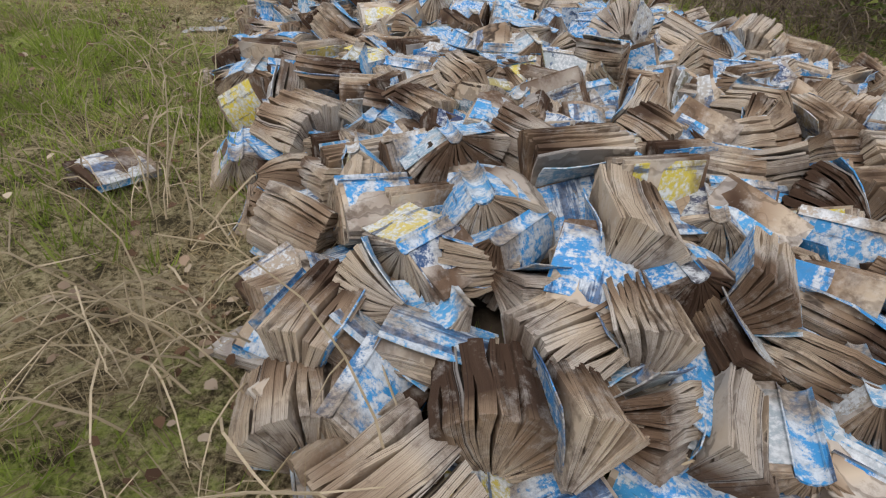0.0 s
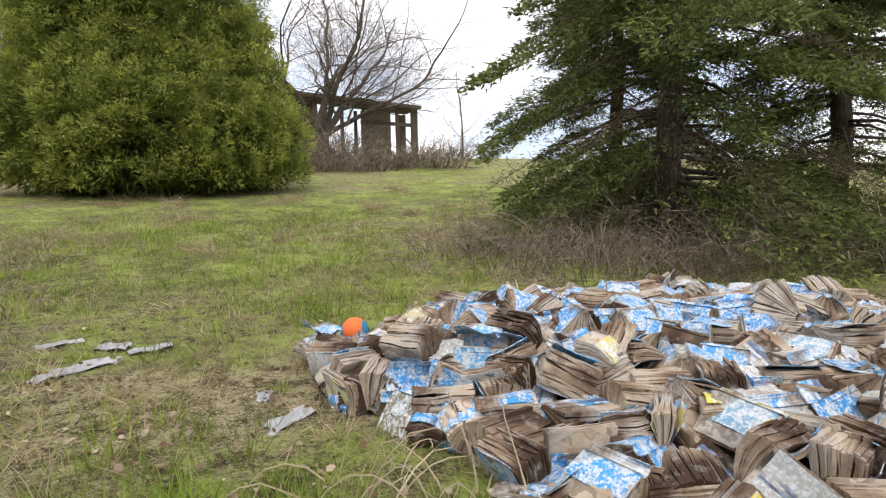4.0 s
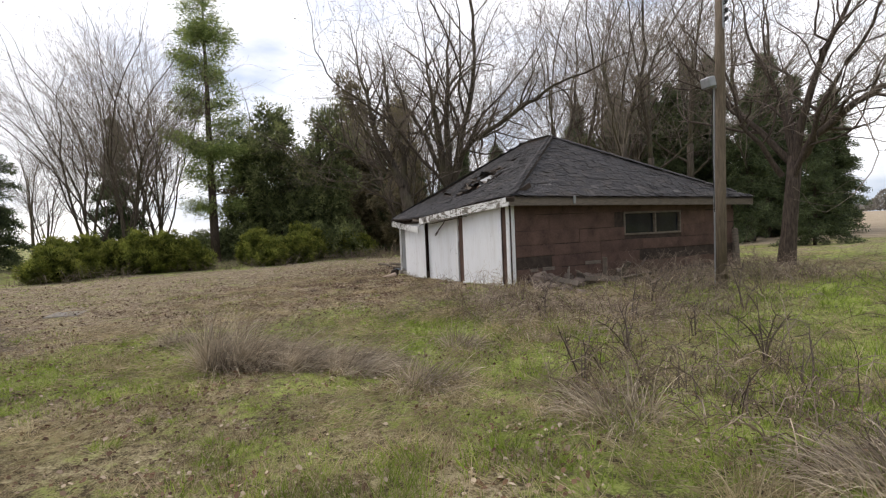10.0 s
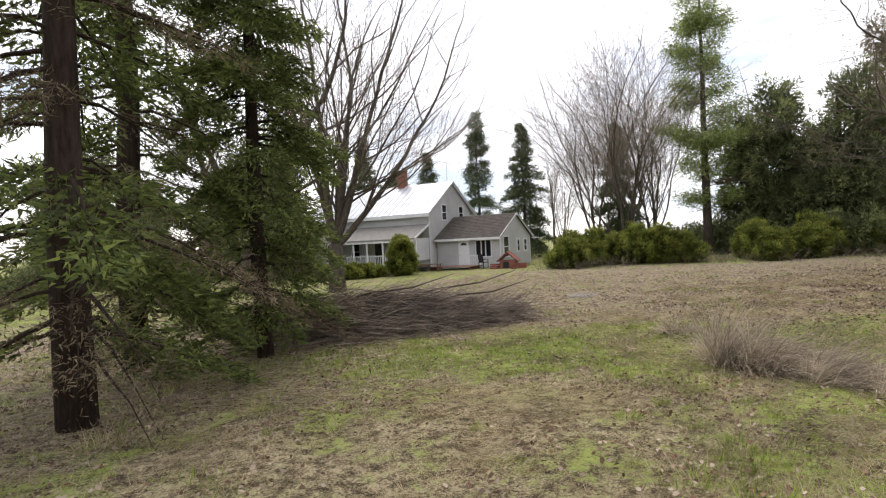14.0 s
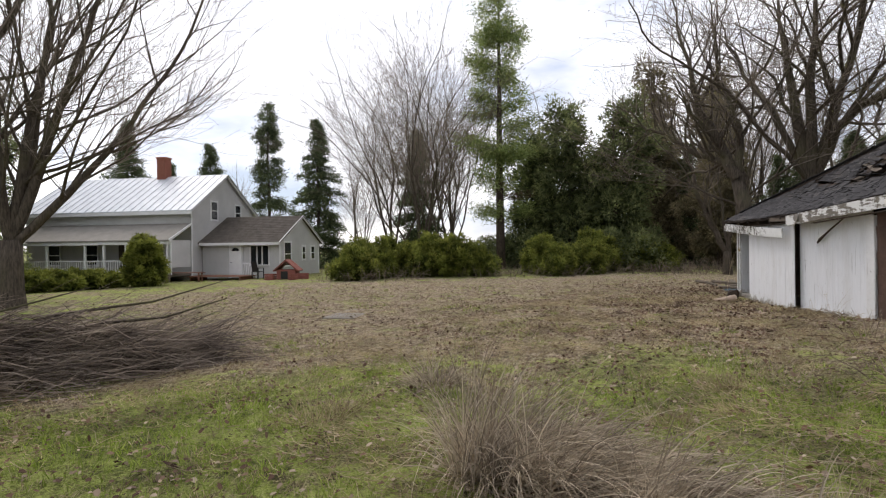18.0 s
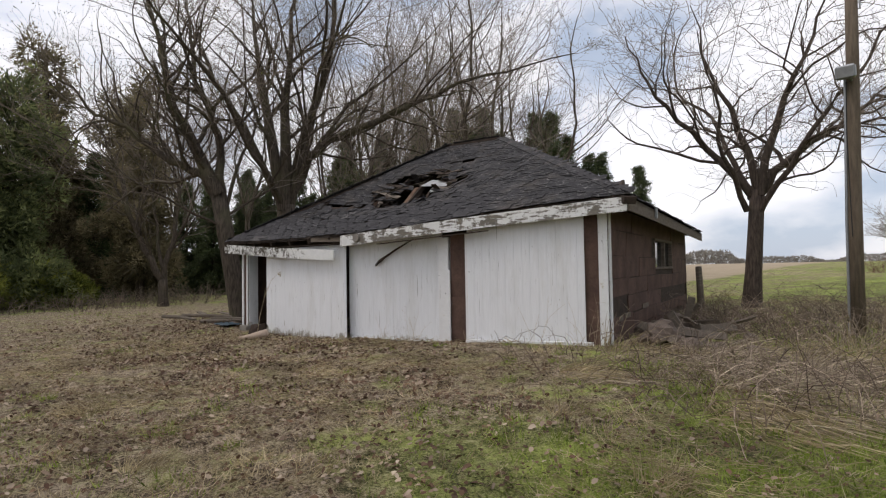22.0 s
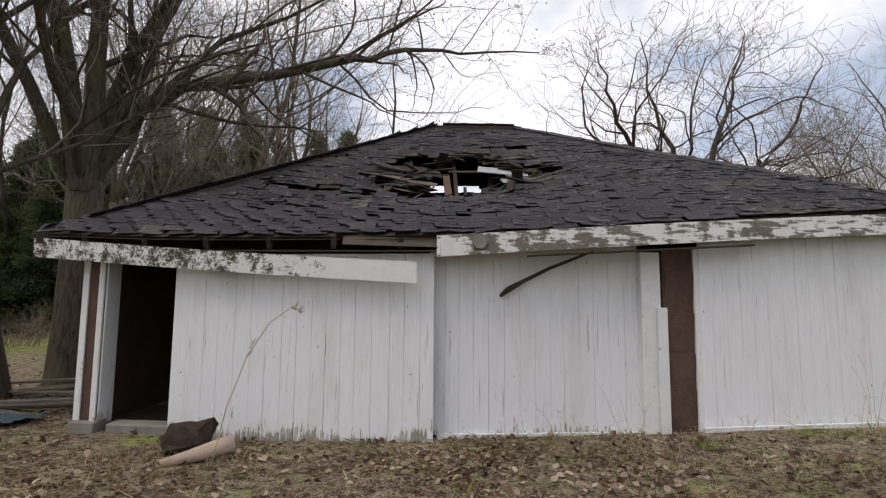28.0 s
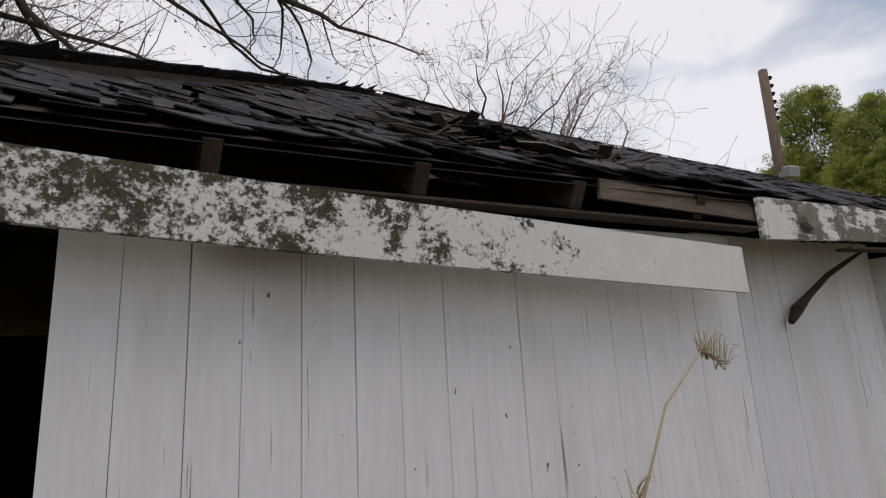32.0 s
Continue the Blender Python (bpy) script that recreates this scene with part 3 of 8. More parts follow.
def raw_mesh(name, verts, faces, mat):
    """A mesh from numpy arrays, for foliage and grass."""
    me = bpy.data.meshes.new(name)
    nv, nf, k = len(verts), len(faces), faces.shape[1]
    me.vertices.add(nv)
    me.vertices.foreach_set("co", verts.astype(np.float32).ravel())
    me.loops.add(nf * k)
    me.loops.foreach_set("vertex_index", faces.astype(np.int32).ravel())
    me.polygons.add(nf)
    me.polygons.foreach_set("loop_start", np.arange(0, nf * k, k, dtype=np.int32))
    me.update(calc_edges=True)
    me.materials.append(mat)
    return me


def unit(a):
    return a / np.maximum(np.linalg.norm(a, axis=1, keepdims=True), 1e-6)


def leaves(name, pts, dirs, length, width, mat, rng, jit=0.7, spread=0.0, per=1, tip=None):
    """Small pointed leaves or needle sprays, one rhombus each, at the points given."""
    pts, dirs = np.repeat(np.asarray(pts, float), per, 0), np.repeat(np.asarray(dirs, float), per, 0)
    n = len(pts)
    pts = pts + rng.normal(0, 1, (n, 3)) * spread
    d = unit(unit(dirs) + rng.normal(0, jit, (n, 3)))
    s = unit(np.cross(d, rng.normal(0, 1, (n, 3))))
    ln = (length * rng.uniform(0.6, 1.3, n))[:, None]
    wd = (width * rng.uniform(0.7, 1.3, n))[:, None]
    root = pts + d * ln * 0.12
    v = np.stack([root - s * wd, root + s * wd, pts + d * ln], 1).reshape(-1, 3)
    me = raw_mesh(name, v, np.arange(n * 3).reshape(n, 3), mat)
    if tip is not None:
        me.attributes.new("tip", "FLOAT", "POINT").data.foreach_set("value", np.repeat(tip, 3).astype(np.float32))
    return me


def smooth_step(a, b, x):
    t = min(1.0, max(0.0, (x - a) / (b - a)))
    return t * t * (3 - 2 * t)


def bell(x, y, cx, cy, rx, ry):
    return math.exp(-((x - cx) / rx) ** 2 - ((y - cy) / ry) ** 2)


def ground_z(x, y):
    """The lie of the land: level lawn, a bank rising to the north, a hollow by the shed."""
    t = (y - 6) / 3
    rise = 3 * (t if t > 30 else math.log1p(math.exp(t)))
    z = 0.090 * 60 * math.tanh(rise / 60) * (0.36 + 0.64 * smooth_step(-38, -9, x) + 0.3 * smooth_step(0, 25, x))
    z += 0.25 * bell(x, y, -5.4, 2.8, 4.2, 4.2)
    z -= 0.25 * bell(x, y, -13.5, 7.5, 5.0, 5.0)
    z -= 0.25 * smooth_step(2, -12, y) * smooth_step(-40, -14, x)
    z += 0.18 * bell(x, y, -21.5, 1.5, 3.5, 3.5) + 0.05 * bell(x, y, -24, -6.0, 4, 3)
    near = 1 - smooth_step(60, 110, math.hypot(x + 10, y - 5))
    z += near * (0.05 * noise.noise((x * 0.35, y * 0.35, 1.0)) + 0.03 * noise.noise((x * 1.3, y * 1.3, 4.0)))
    return z


def on_ground(x, y, rz=0.0, dz=0.0):
    return pose(x, y, ground_z(x, y) + dz, 0, 0, rz)

# ---- the ground: one sheet to the horizon ----


def axis(lo, hi, step, far):
    mid = list(np.arange(lo, hi + 1e-6, step))
    out, d, p = [], step, hi
    while p < far:
        d *= 1.25
        p += d
        out.append(p)
    left, d, p = [], step, lo
    while p > -far:
        d *= 1.25
        p -= d
        left.append(p)
    return left[::-1] + mid + out


def build_ground():
    xs, ys = axis(-45, 14, 0.4, 2600), axis(-38, 40, 0.4, 2600)
    m = Mesh()
    m.v = [(x, y, ground_z(x, y)) for y in ys for x in xs]
    w = len(xs)
    m.f = [(j * w + i, j * w + i + 1, (j + 1) * w + i + 1, (j + 1) * w + i) for j in range(len(ys) - 1) for i in range(w - 1)]
    ob = part("ground", m, M["ground"], smooth=True)
    tagged(ob, "rough spring meadow and lawn with dry grass and fallen leaves", "ground", kind="structure")


build_ground()

# ---- the shed ----
SHED = pose(-29.62, -3.28, 0.0, 0, 0, 33.04)
LONG, DEEP = 9.75, 9.3
RIDGE_L, RIDGE_R, RIDGE_Y, RIDGE_Z = 3.95, 5.6, 4.6, 5.28


def eave_front(x):
    """Height of the sagging front eave."""
    return 2.38 + 0.34 * smooth_step(3.6, 10.4, x) * 1.0 + 0.05 * math.exp(-((x + 0.5) / 1.0) ** 2) + 0.0


def slope_point(side, u, v):
    """A point of one roof slope: u along its eave from 0 to 1, v up from the eave to the ridge."""
    fl, fr, br, bl = Vector((-0.5, -0.28, 0)), Vector((10.2, -0.28, 0)), Vector((10.2, 9.75, 2.58)), Vector((-0.5, 9.75, 2.42))
    rl, rr = Vector((RIDGE_L, RIDGE_Y, RIDGE_Z)), Vector((RIDGE_R, RIDGE_Y, RIDGE_Z - 0.02))
    fl.z, fr.z = eave_front(-0.5), eave_front(10.2)
    if side == "front":
        e = fl.lerp(fr, u)
        e.z = eave_front(e.x)
        p = e.lerp(rl.lerp(rr, u), v)
        sag = 0.30 * bell(p.x, p.y, 4.2, 1.7, 2.1, 1.1) + 0.10 * bell(p.x, p.y, 2.2, 1.0, 1.5, 0.9)
        p.z += 0.10 * v * (1 - v) - sag
        return p
    if side == "right":
        return fr.lerp(br, u).lerp(rr, v) - Vector((0, 0, 0.22 * v * (1 - v) + 0.06 * math.sin(u * 9) * (1 - v) * v))
    if side == "back":
        return br.lerp(bl, u).lerp(rr.lerp(rl, u), v)
    return bl.lerp(fl, u).lerp(rl, v) - Vector((0, 0, 0.15 * v * (1 - v)))


def torn(side, p):
    """Where the roof has rotted through."""
    if side == "front":
        n = 0.22 * noise.noise((p.x * 2.3, p.y * 2.3, 0))
        main = ((p.x - 4.05) / 1.12) ** 2 + ((p.y - 2.15) / 0.70) ** 2 < 1 + 3.0 * n
        more = ((p.x - 5.4) / 0.7) ** 2 + ((p.y - 2.1) / 0.40) ** 2 < 0.8 + 2.4 * n
        slot = abs(p.x - 2.4) < 0.9 and abs(p.y - 1.62 + 0.06 * (p.x - 2.4)) < 0.10 + 0.4 * n
        chip = ((p.x - 5.3) / 0.5) ** 2 + ((p.y - 3.15) / 0.14) ** 2 < 0.8
        return main or more or slot or chip
    if side == "back":
        return (abs(p.x - 4.1) < 0.2 and abs(p.y - 6.3) < 0.2) or (abs(p.x - 4.8) < 0.28 and abs(p.y - 6.25) < 0.2)
    return False


def frame_of(side, u, v):
    p = slope_point(side, u, v)
    a = (slope_point(side, min(1, u + 0.01), v) - slope_point(side, max(0, u - 0.01), v)).normalized()
    b = (slope_point(side, u, min(1, v + 0.02)) - slope_point(side, u, max(0, v - 0.02))).normalized()
    n = a.cross(b).normalized()
    b = n.cross(a)
    return p, a, b, n


def shingle_variants(count=7):
    rng = random.Random(5)
    out = []
    for k in range(count):
        m = Mesh()
        w, h, t = 0.297, 0.2, 0.006
        curl = 1.2 if k > 3 else 0.6
        c1, c2 = rng.uniform(-0.004, 0.02) * curl, rng.uniform(-0.004, 0.02) * curl
        lift = rng.uniform(0.0, 0.012) * curl
        cut = rng.uniform(-0.012, 0.012) * curl
        v = []
        for z in (0, t):
            for j, y in enumerate((0.0, 0.07, h)):
                for i, x in enumerate((-w / 2, 0, w / 2)):
                    dz = (c1 if i == 0 else c2 if i == 2 else lift) * (1.0 if j == 0 else 0.3 if j == 1 else 0.0)
                    v.append((x, y + (cut * (i - 1) if j == 0 else 0), z + dz))
        f = []
        for j in range(2):
            for i in range(2):
                a = j * 3 + i
                f += [(9 + a, 9 + a + 1, 9 + a + 4, 9 + a + 3), (a, a + 3, a + 4, a + 1)]
        edge = [0, 1, 2, 5, 8, 7, 6, 3]
        f += [(edge[i], edge[(i + 1) % 8], edge[(i + 1) % 8] + 9, edge[i] + 9) for i in range(8)]
        m.add(v, f)
        out.append(m)
    return out


def build_shed():
    shed = thing("shed", SHED, "collapsing white and brown shed with a torn black shingle roof", "shed")
    rng = random.Random(11)
    # slab and inner dark floor
    part("floor_slab", Mesh().box((LONG / 2, DEEP / 2, -0.12), (LONG - 0.1, DEEP - 0.1, 0.24)), M["earth"], shed)
    # brown side, back and far walls as lapped sheets of siding on studs
    win = (4.2, 6.7, 1.48, 2.22)
    side = Mesh()
    side.box((LONG - 0.08, win[0] / 2, 1.2), (0.10, win[0], 2.7))
    side.box((LONG - 0.08, (win[1] + DEEP) / 2, 1.2), (0.10, DEEP - win[1], 2.7))
    side.box((LONG - 0.08, (win[0] + win[1]) / 2, (win[2] - 0.15) / 2), (0.10, win[1] - win[0], win[2] + 0.15))
    side.box((LONG - 0.08, (win[0] + win[1]) / 2, (win[3] + 2.5) / 2), (0.10, win[1] - win[0], 2.55 - win[3]))
    wall = part("side_wall", side, M["dark_wood"], shed, "brown sheet-clad side wall with a broken window")
    z, row = -0.05, 0
    for hgt in (0.42, 0.30, 0.34, 0.34, 0.40, 0.46, 0.40):
        y = -0.02 - rng.uniform(0, 0.5)
        while y < DEEP:
            w = rng.uniform(1.5, 2.6)
            y0, y1 = max(y, 0.0), min(y + w - 0.004, DEEP)
            spans = [(y0, y1)]
            if z + hgt > win[2] + 0.02 and z < win[3] - 0.02:
                spans = [(y0, min(y1, win[0])), (max(y0, win[1]), y1)]
            for a, b in spans:
                if b - a > 0.06 and rng.random() > (0.16 if z < 0.8 else 0.03):
                    tilt = pose(0, 0, 0, rng.uniform(-1.2, 1.2), 2.0 + rng.uniform(-1.5, 2.0), 0).to_3x3()
                    part("siding_sheet", Mesh().box((LONG - 0.012 + rng.uniform(0, 0.012), (a + b) / 2, z + hgt / 2), (0.016, b - a - 0.003, hgt - 0.004 - rng.uniform(0, 0.016)), tilt, 0.004), M["brown_siding"], wall)
            y += w
        z += hgt
        row += 1
    # missing strips near the foot show paler boards
    for y, zz, w in ((0.75, 0.62, 0.26), (1.25, 0.64, 0.42), (2.9, 0.72, 0.6)):
        part("bare_board", Mesh().box((LONG + 0.012, y, zz), (0.012, w, 0.1), None, 0.003), M["old_wood"], wall, "pale bare board")
    window = part("window", Mesh().box((LONG - 0.10, (win[0] + win[1]) / 2, (win[2] + win[3]) / 2), (0.012, win[1] - win[0] - 0.1, win[3] - win[2] - 0.1)), M["dark_glass"], wall, "dusty dark window")
    fr = Mesh()
    for zc in (win[2] + 0.03, win[3] - 0.03):
        fr.box((LONG - 0.05, (win[0] + win[1]) / 2, zc), (0.12, win[1] - win[0], 0.06), None, 0.006)
    for yc in (win[0] + 0.03, win[1] - 0.03, (win[0] + win[1]) / 2 + 0.1):
        fr.box((LONG - 0.05, yc, (win[2] + win[3]) / 2), (0.10, 0.06, win[3] - win[2] - 0.12), None, 0.006)
    part("window_frame", fr, M["old_wood"], window)
    part("window_curtain", Mesh().box((LONG - 0.16, win[1] - 0.65, (win[2] + win[3]) / 2), (0.01, 0.55, 0.5)), M["old_wood"], window)
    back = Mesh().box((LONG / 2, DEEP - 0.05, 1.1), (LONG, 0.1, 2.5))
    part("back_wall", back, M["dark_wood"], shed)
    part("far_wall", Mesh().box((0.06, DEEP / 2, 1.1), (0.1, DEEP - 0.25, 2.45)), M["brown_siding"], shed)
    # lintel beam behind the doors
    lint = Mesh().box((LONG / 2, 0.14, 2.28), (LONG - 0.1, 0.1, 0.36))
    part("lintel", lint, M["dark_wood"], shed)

    # posts and corner boards on the front
    def board(name, x0, x1, z0, z1, y, mat, t=0.03, label=""):
        return part(name, Mesh().box(((x0 + x1) / 2, y, (z0 + z1) / 2), (x1 - x0, t, z1 - z0), None, 0.005), M[mat], shed, label)

    part("plinth", Mesh().box((0.14, 0.0, -0.03), (0.30, 0.30, 0.30), None, 0.015), M["concrete"], shed)
    part("corner_post", Mesh().box((0.13, 0.03, 1.12), (0.255, 0.14, 2.0)), M["brown_siding"], shed, "brown clad corner post")
    board("corner_board", -0.005, 0.07, 0.12, 2.12, -0.055, "white_trim")
    board("corner_board", 0.19, 0.257, 0.06, 2.14, -0.055, "white_trim")
    part("door_jamb", Mesh().box((0.268, 0.12, 1.08), (0.022, 0.30, 2.05), None, 0.004), M["white_boards"], shed)
    part("door_sill", Mesh().box((1.4, 0.05, 0.02), (2.0, 0.28, 0.16), None, 0.02), M["concrete"], shed)
    board("door_post", 6.37, 6.60, 0.02, 2.2, 0.02, "white_trim", 0.16)
    board("door_stop", 6.54, 6.66, -0.02, 1.55, -0.085, "white_trim", 0.03, "loose white stop board")
    part("brown_panel", Mesh().box((6.82, 0.0, 1.12), (0.36, 0.05, 2.25)), M["brown_siding"], shed)
    for k, zz in enumerate((0.42, 0.82, 1.28, 1.78)):
        part("brown_patch", Mesh().box((6.83, -0.032 - 0.002 * k, zz - 0.02), (0.34, 0.014, 0.44), pose(0, 0, 0, 2 + k, 0, 0).to_3x3(), 0.003), M["brown_siding"], shed)
    board("corner_strip", 6.995, 7.06, 0.05, 2.25, -0.05, "white_trim", 0.05)
    part("brown_panel", Mesh().box((9.48, 0.0, 1.3), (0.3, 0.05, 2.4)), M["brown_siding"], shed)
    board("corner_board", 9.60, 9.755, 0.12, 2.62, -0.045, "white_trim", 0.035)
    part("corner_board", Mesh().box((9.765, 0.07, 1.35), (0.03, 0.10, 2.5), None, 0.004), M["white_trim"], shed)

    # three broad plank doors, each of separate tongued boards
    def door(x0, x1, zb, zt, y, label, lean=0.0, sill=0.0, skew=0.0):
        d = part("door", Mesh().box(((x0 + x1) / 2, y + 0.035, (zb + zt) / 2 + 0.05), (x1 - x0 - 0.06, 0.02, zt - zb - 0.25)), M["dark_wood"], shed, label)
        x, k = x0, 0
        while x < x1 - 0.03:
            w = min(rng.uniform(0.15, 0.19), x1 - x)
            rise = skew * (x - x0)
            low = zb + rise + rng.uniform(-0.015, 0.02) + sill
            hgt = zt + (eave_front(x) - eave_front(x0)) - low
            part("plank", Mesh().box((x + w / 2, y + rng.uniform(-0.002, 0.002), low + hgt / 2), (w - 0.0022, 0.026, hgt), pose(0, 0, 0, 0, rng.uniform(-0.12, 0.12), rng.uniform(-0.5, 0.5)).to_3x3(), 0.0012), M["white_boards"], d)
            x += w
            k += 1
        return d

    door(1.12, 3.95, -0.07, 2.16, -0.09, "white plank sliding door, half open, paint rotted at its foot")
    door(3.90, 6.40, 0.02, 2.22, 0.08, "white plank door set back in the wall", sill=0.06)
    door(7.05, 9.36, 0.13, 2.32, -0.07, "white plank door with peeling paint", sill=0.0, skew=0.03)
    part("door_foot", Mesh().beam((7.02, -0.12, 0.12), (9.5, -0.12, 0.20), 0.04, 0.16, 0.006), M["white_trim"], shed, "mossy white foot board")
    part("door_foot", Mesh().beam((3.99, 0.04, 0.03), (6.4, 0.04, 0.06), 0.04, 0.12, 0.006), M["white_trim"], shed)

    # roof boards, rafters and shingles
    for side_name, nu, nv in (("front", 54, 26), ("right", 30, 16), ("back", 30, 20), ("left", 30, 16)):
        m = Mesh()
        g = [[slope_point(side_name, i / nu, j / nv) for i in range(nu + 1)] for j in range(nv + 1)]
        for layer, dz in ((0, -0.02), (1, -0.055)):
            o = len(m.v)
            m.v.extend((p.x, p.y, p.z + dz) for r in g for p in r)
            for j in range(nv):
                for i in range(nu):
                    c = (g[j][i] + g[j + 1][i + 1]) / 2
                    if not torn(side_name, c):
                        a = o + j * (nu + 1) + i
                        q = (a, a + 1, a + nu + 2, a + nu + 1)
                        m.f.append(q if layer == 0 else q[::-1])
        # the near-black deck paints the shade in the gaps between shingles
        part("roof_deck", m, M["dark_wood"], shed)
    for k in range(15):
        x = 0.1 + k * 0.70
        u = (x + 0.5) / 10.7
        vmax = min(1.0, (x + 0.6) / (RIDGE_L + 0.5), (10.3 - x) / (10.2 - RIDGE_R))
        a = slope_point("front", u, 0.0)
        hip = slope_point("front", u, max(0.1, vmax - 0.02))
        y1 = min(RIDGE_Y, max(0.6, vmax * 5.0 - 0.4))
        b = Vector((x, y1, eave_front(x) + (RIDGE_Z - eave_front(x)) * (y1 + 0.42) / 5.07 - 0.05))
        r = Mesh()
        pts = [Vector((x, -0.26, eave_front(x) + 0.02)).lerp(b, t) for t in (0, 0.25, 0.45, 0.7, 1.0)]
        for i, p in enumerate(pts):
            p.z -= 0.13 + 0.30 * bell(p.x, p.y, 4.2, 1.7, 2.1, 1.1)
        for i in range(4):
            if not (torn("front", pts[i]) and k % 3 == 1):
                r.beam(pts[i], pts[i + 1], 0.055, 0.13)
        part("rafter", r, M["dark_wood"], shed)
    # beams across the torn opening
    debris = [((3.05, 1.65, 3.02), (3.5, 2.6, 3.78), 0.16, 0.03, "dark_wood"), ((3.25, 1.6, 2.98), (3.3, 2.2, 3.5), 0.12, 0.02, "old_wood"), ((3.35, 1.5, 2.95), (3.0, 2.2, 3.45), 0.10, 0.02, "brown_wood"), ((4.2, 1.5, 2.92), (4.15, 2.5, 3.72), 0.11, 0.05, "brown_wood"), ((4.42, 1.55, 2.95), (4.45, 2.2, 3.45), 0.05, 0.05, "dark_wood"), ((3.2, 2.55, 3.72), (4.3, 2.75, 3.9), 0.22, 0.02, "old_wood"), ((3.1, 2.1, 3.2), (5.1, 2.2, 3.28), 0.05, 0.10, "dark_wood"), ((4.2, 2.6, 3.8), (5.0, 2.5, 3.78), 0.16, 0.03, "old_wood"), ((4.75, 1.55, 2.98), (4.95, 2.7, 3.85), 0.10, 0.04, "dark_wood"), ((5.0, 1.75, 3.18), (6.6, 1.62, 3.26), 0.20, 0.018, "old_wood"), ((4.95, 1.6, 3.1), (6.2, 1.5, 3.16), 0.14, 0.02, "brown_wood"), ((5.0, 2.5, 3.74), (5.9, 2.45, 3.72), 0.14, 0.02, "old_wood"), ((1.2, 1.55, 3.12), (3.0, 1.5, 2.98), 0.10, 0.02, "brown_wood"), ((1.4, 1.8, 3.26), (3.0, 1.7, 3.08), 0.14, 0.02, "dark_wood"), ((1.9, 1.95, 3.34), (3.1, 1.9, 3.2), 0.10, 0.02, "old_wood"), ((6.3, 1.4, 3.18), (7.2, 1.52, 3.28), 0.12, 0.02, "brown_wood"), ((6.4, 1.65, 3.3), (7.0, 1.7, 3.36), 0.10, 0.02, "old_wood"), ((4.8, 3.0, 4.1), (5.6, 2.9, 4.05), 0.10, 0.02, "old_wood"), ((5.2, 3.1, 4.16), (5.7, 2.8, 3.98), 0.09, 0.03, "dark_wood")]
    for a, b, w, h, mt in debris:
        part("broken_board", Mesh().beam(a, b, w, h, 0.004), M[mt], shed)
    # splintered ends and curled strips round the torn edge
    for k in range(46):
        a = rng.uniform(0, 6.283)
        x, y = 4.3 + 1.55 * math.cos(a) + rng.gauss(0, 0.12), 2.12 + 0.66 * math.sin(a) + rng.gauss(0, 0.08)
        p, ax, up, nn = frame_of("front", (x + 0.5) / 10.7, (y + 0.28) / 4.88)
        d = (ax * rng.uniform(-1, 1) + up * rng.uniform(-0.6, 0.6) + nn * rng.uniform(0.02, 0.35)).normalized()
        ln = rng.uniform(0.2, 0.6)
        part("splinter", Mesh().beam(p - d * ln * 0.5 + nn * 0.02, p + d * ln * 0.5 + nn * 0.02, rng.uniform(0.06, 0.2), 0.012, 0.003), M[rng.choice(("dark_wood", "dark_wood", "old_wood", "shingle", "shingle"))], shed)
    for k in range(17):
        a = rng.uniform(-0.9, 0.9) if k > 9 else rng.uniform(2.6, 3.6)
        x, y = 4.2 + (1.5 + 0.5 * rng.random()) * math.cos(a), 2.1 + 0.72 * math.sin(a)
        p, ax, up, nn = frame_of("front", (x + 0.5) / 10.7, (y + 0.28) / 4.88)
        d = (ax * rng.choice((-1, 1)) + up * rng.uniform(-0.35, 0.35)).normalized()
        q = nn.cross(d)
        ln, wd, curl = rng.uniform(0.5, 1.3), rng.uniform(0.05, 0.14), rng.uniform(-0.25, 0.30)
        m = Mesh()
        for i in range(7):
            t = i / 6
            c = p + d * ln * (t - 0.5) + nn * (0.03 + curl * ln * (t - 0.3) ** 2) + q * 0.03 * math.sin(5 * t + k)
            w = wd * (0.6 + 0.4 * math.sin(3.0 * t + k))
            m.v += [tuple(c - q * w), tuple(c + q * w + nn * 0.02), tuple(c + q * w + nn * 0.005), tuple(c - q * w - nn * 0.014)]
        for i in range(6):
            m.f += [(i * 4 + j, i * 4 + 4 + j, i * 4 + 4 + (j + 1) % 4, i * 4 + (j + 1) % 4) for j in range(4)]
        m.f += [(3, 2, 1, 0), (24, 25, 26, 27)]
        part("torn_strip", m, M[rng.choice(("shingle", "shingle", "dark_wood", "dark_wood", "old_wood"))], shed)
    part("loose_flap", Mesh().box((5.05, 2.15, 3.72), (0.80, 0.50, 0.014), pose(0, 0, 0, 24, 6, -5).to_3x3(), 0.003), M["paper_white"], shed, "pale torn sheet of roof lining")
    part("loose_flap", Mesh().box((5.3, 1.82, 3.50), (0.62, 0.16, 0.014), pose(0, 0, 0, 32, -5, 6).to_3x3(), 0.003), M["paper_white"], shed, "pale torn sheet of roof lining")

    # fascia boards
    def fascia(x0, x1, z0, z1, y, mat, label, n=6):
        m = Mesh()
        for i in range(n + 1):
            t = i / n
            x, z = x0 + (x1 - x0) * t, z0 + (z1 - z0) * t + 0.02 * math.sin(t * math.pi) * (-1 if x0 < 2 else 1)
            m.v += [(x, y - 0.016, z - 0.12), (x, y - 0.016, z + 0.12), (x, y + 0.016, z + 0.12), (x, y + 0.016, z - 0.12)]
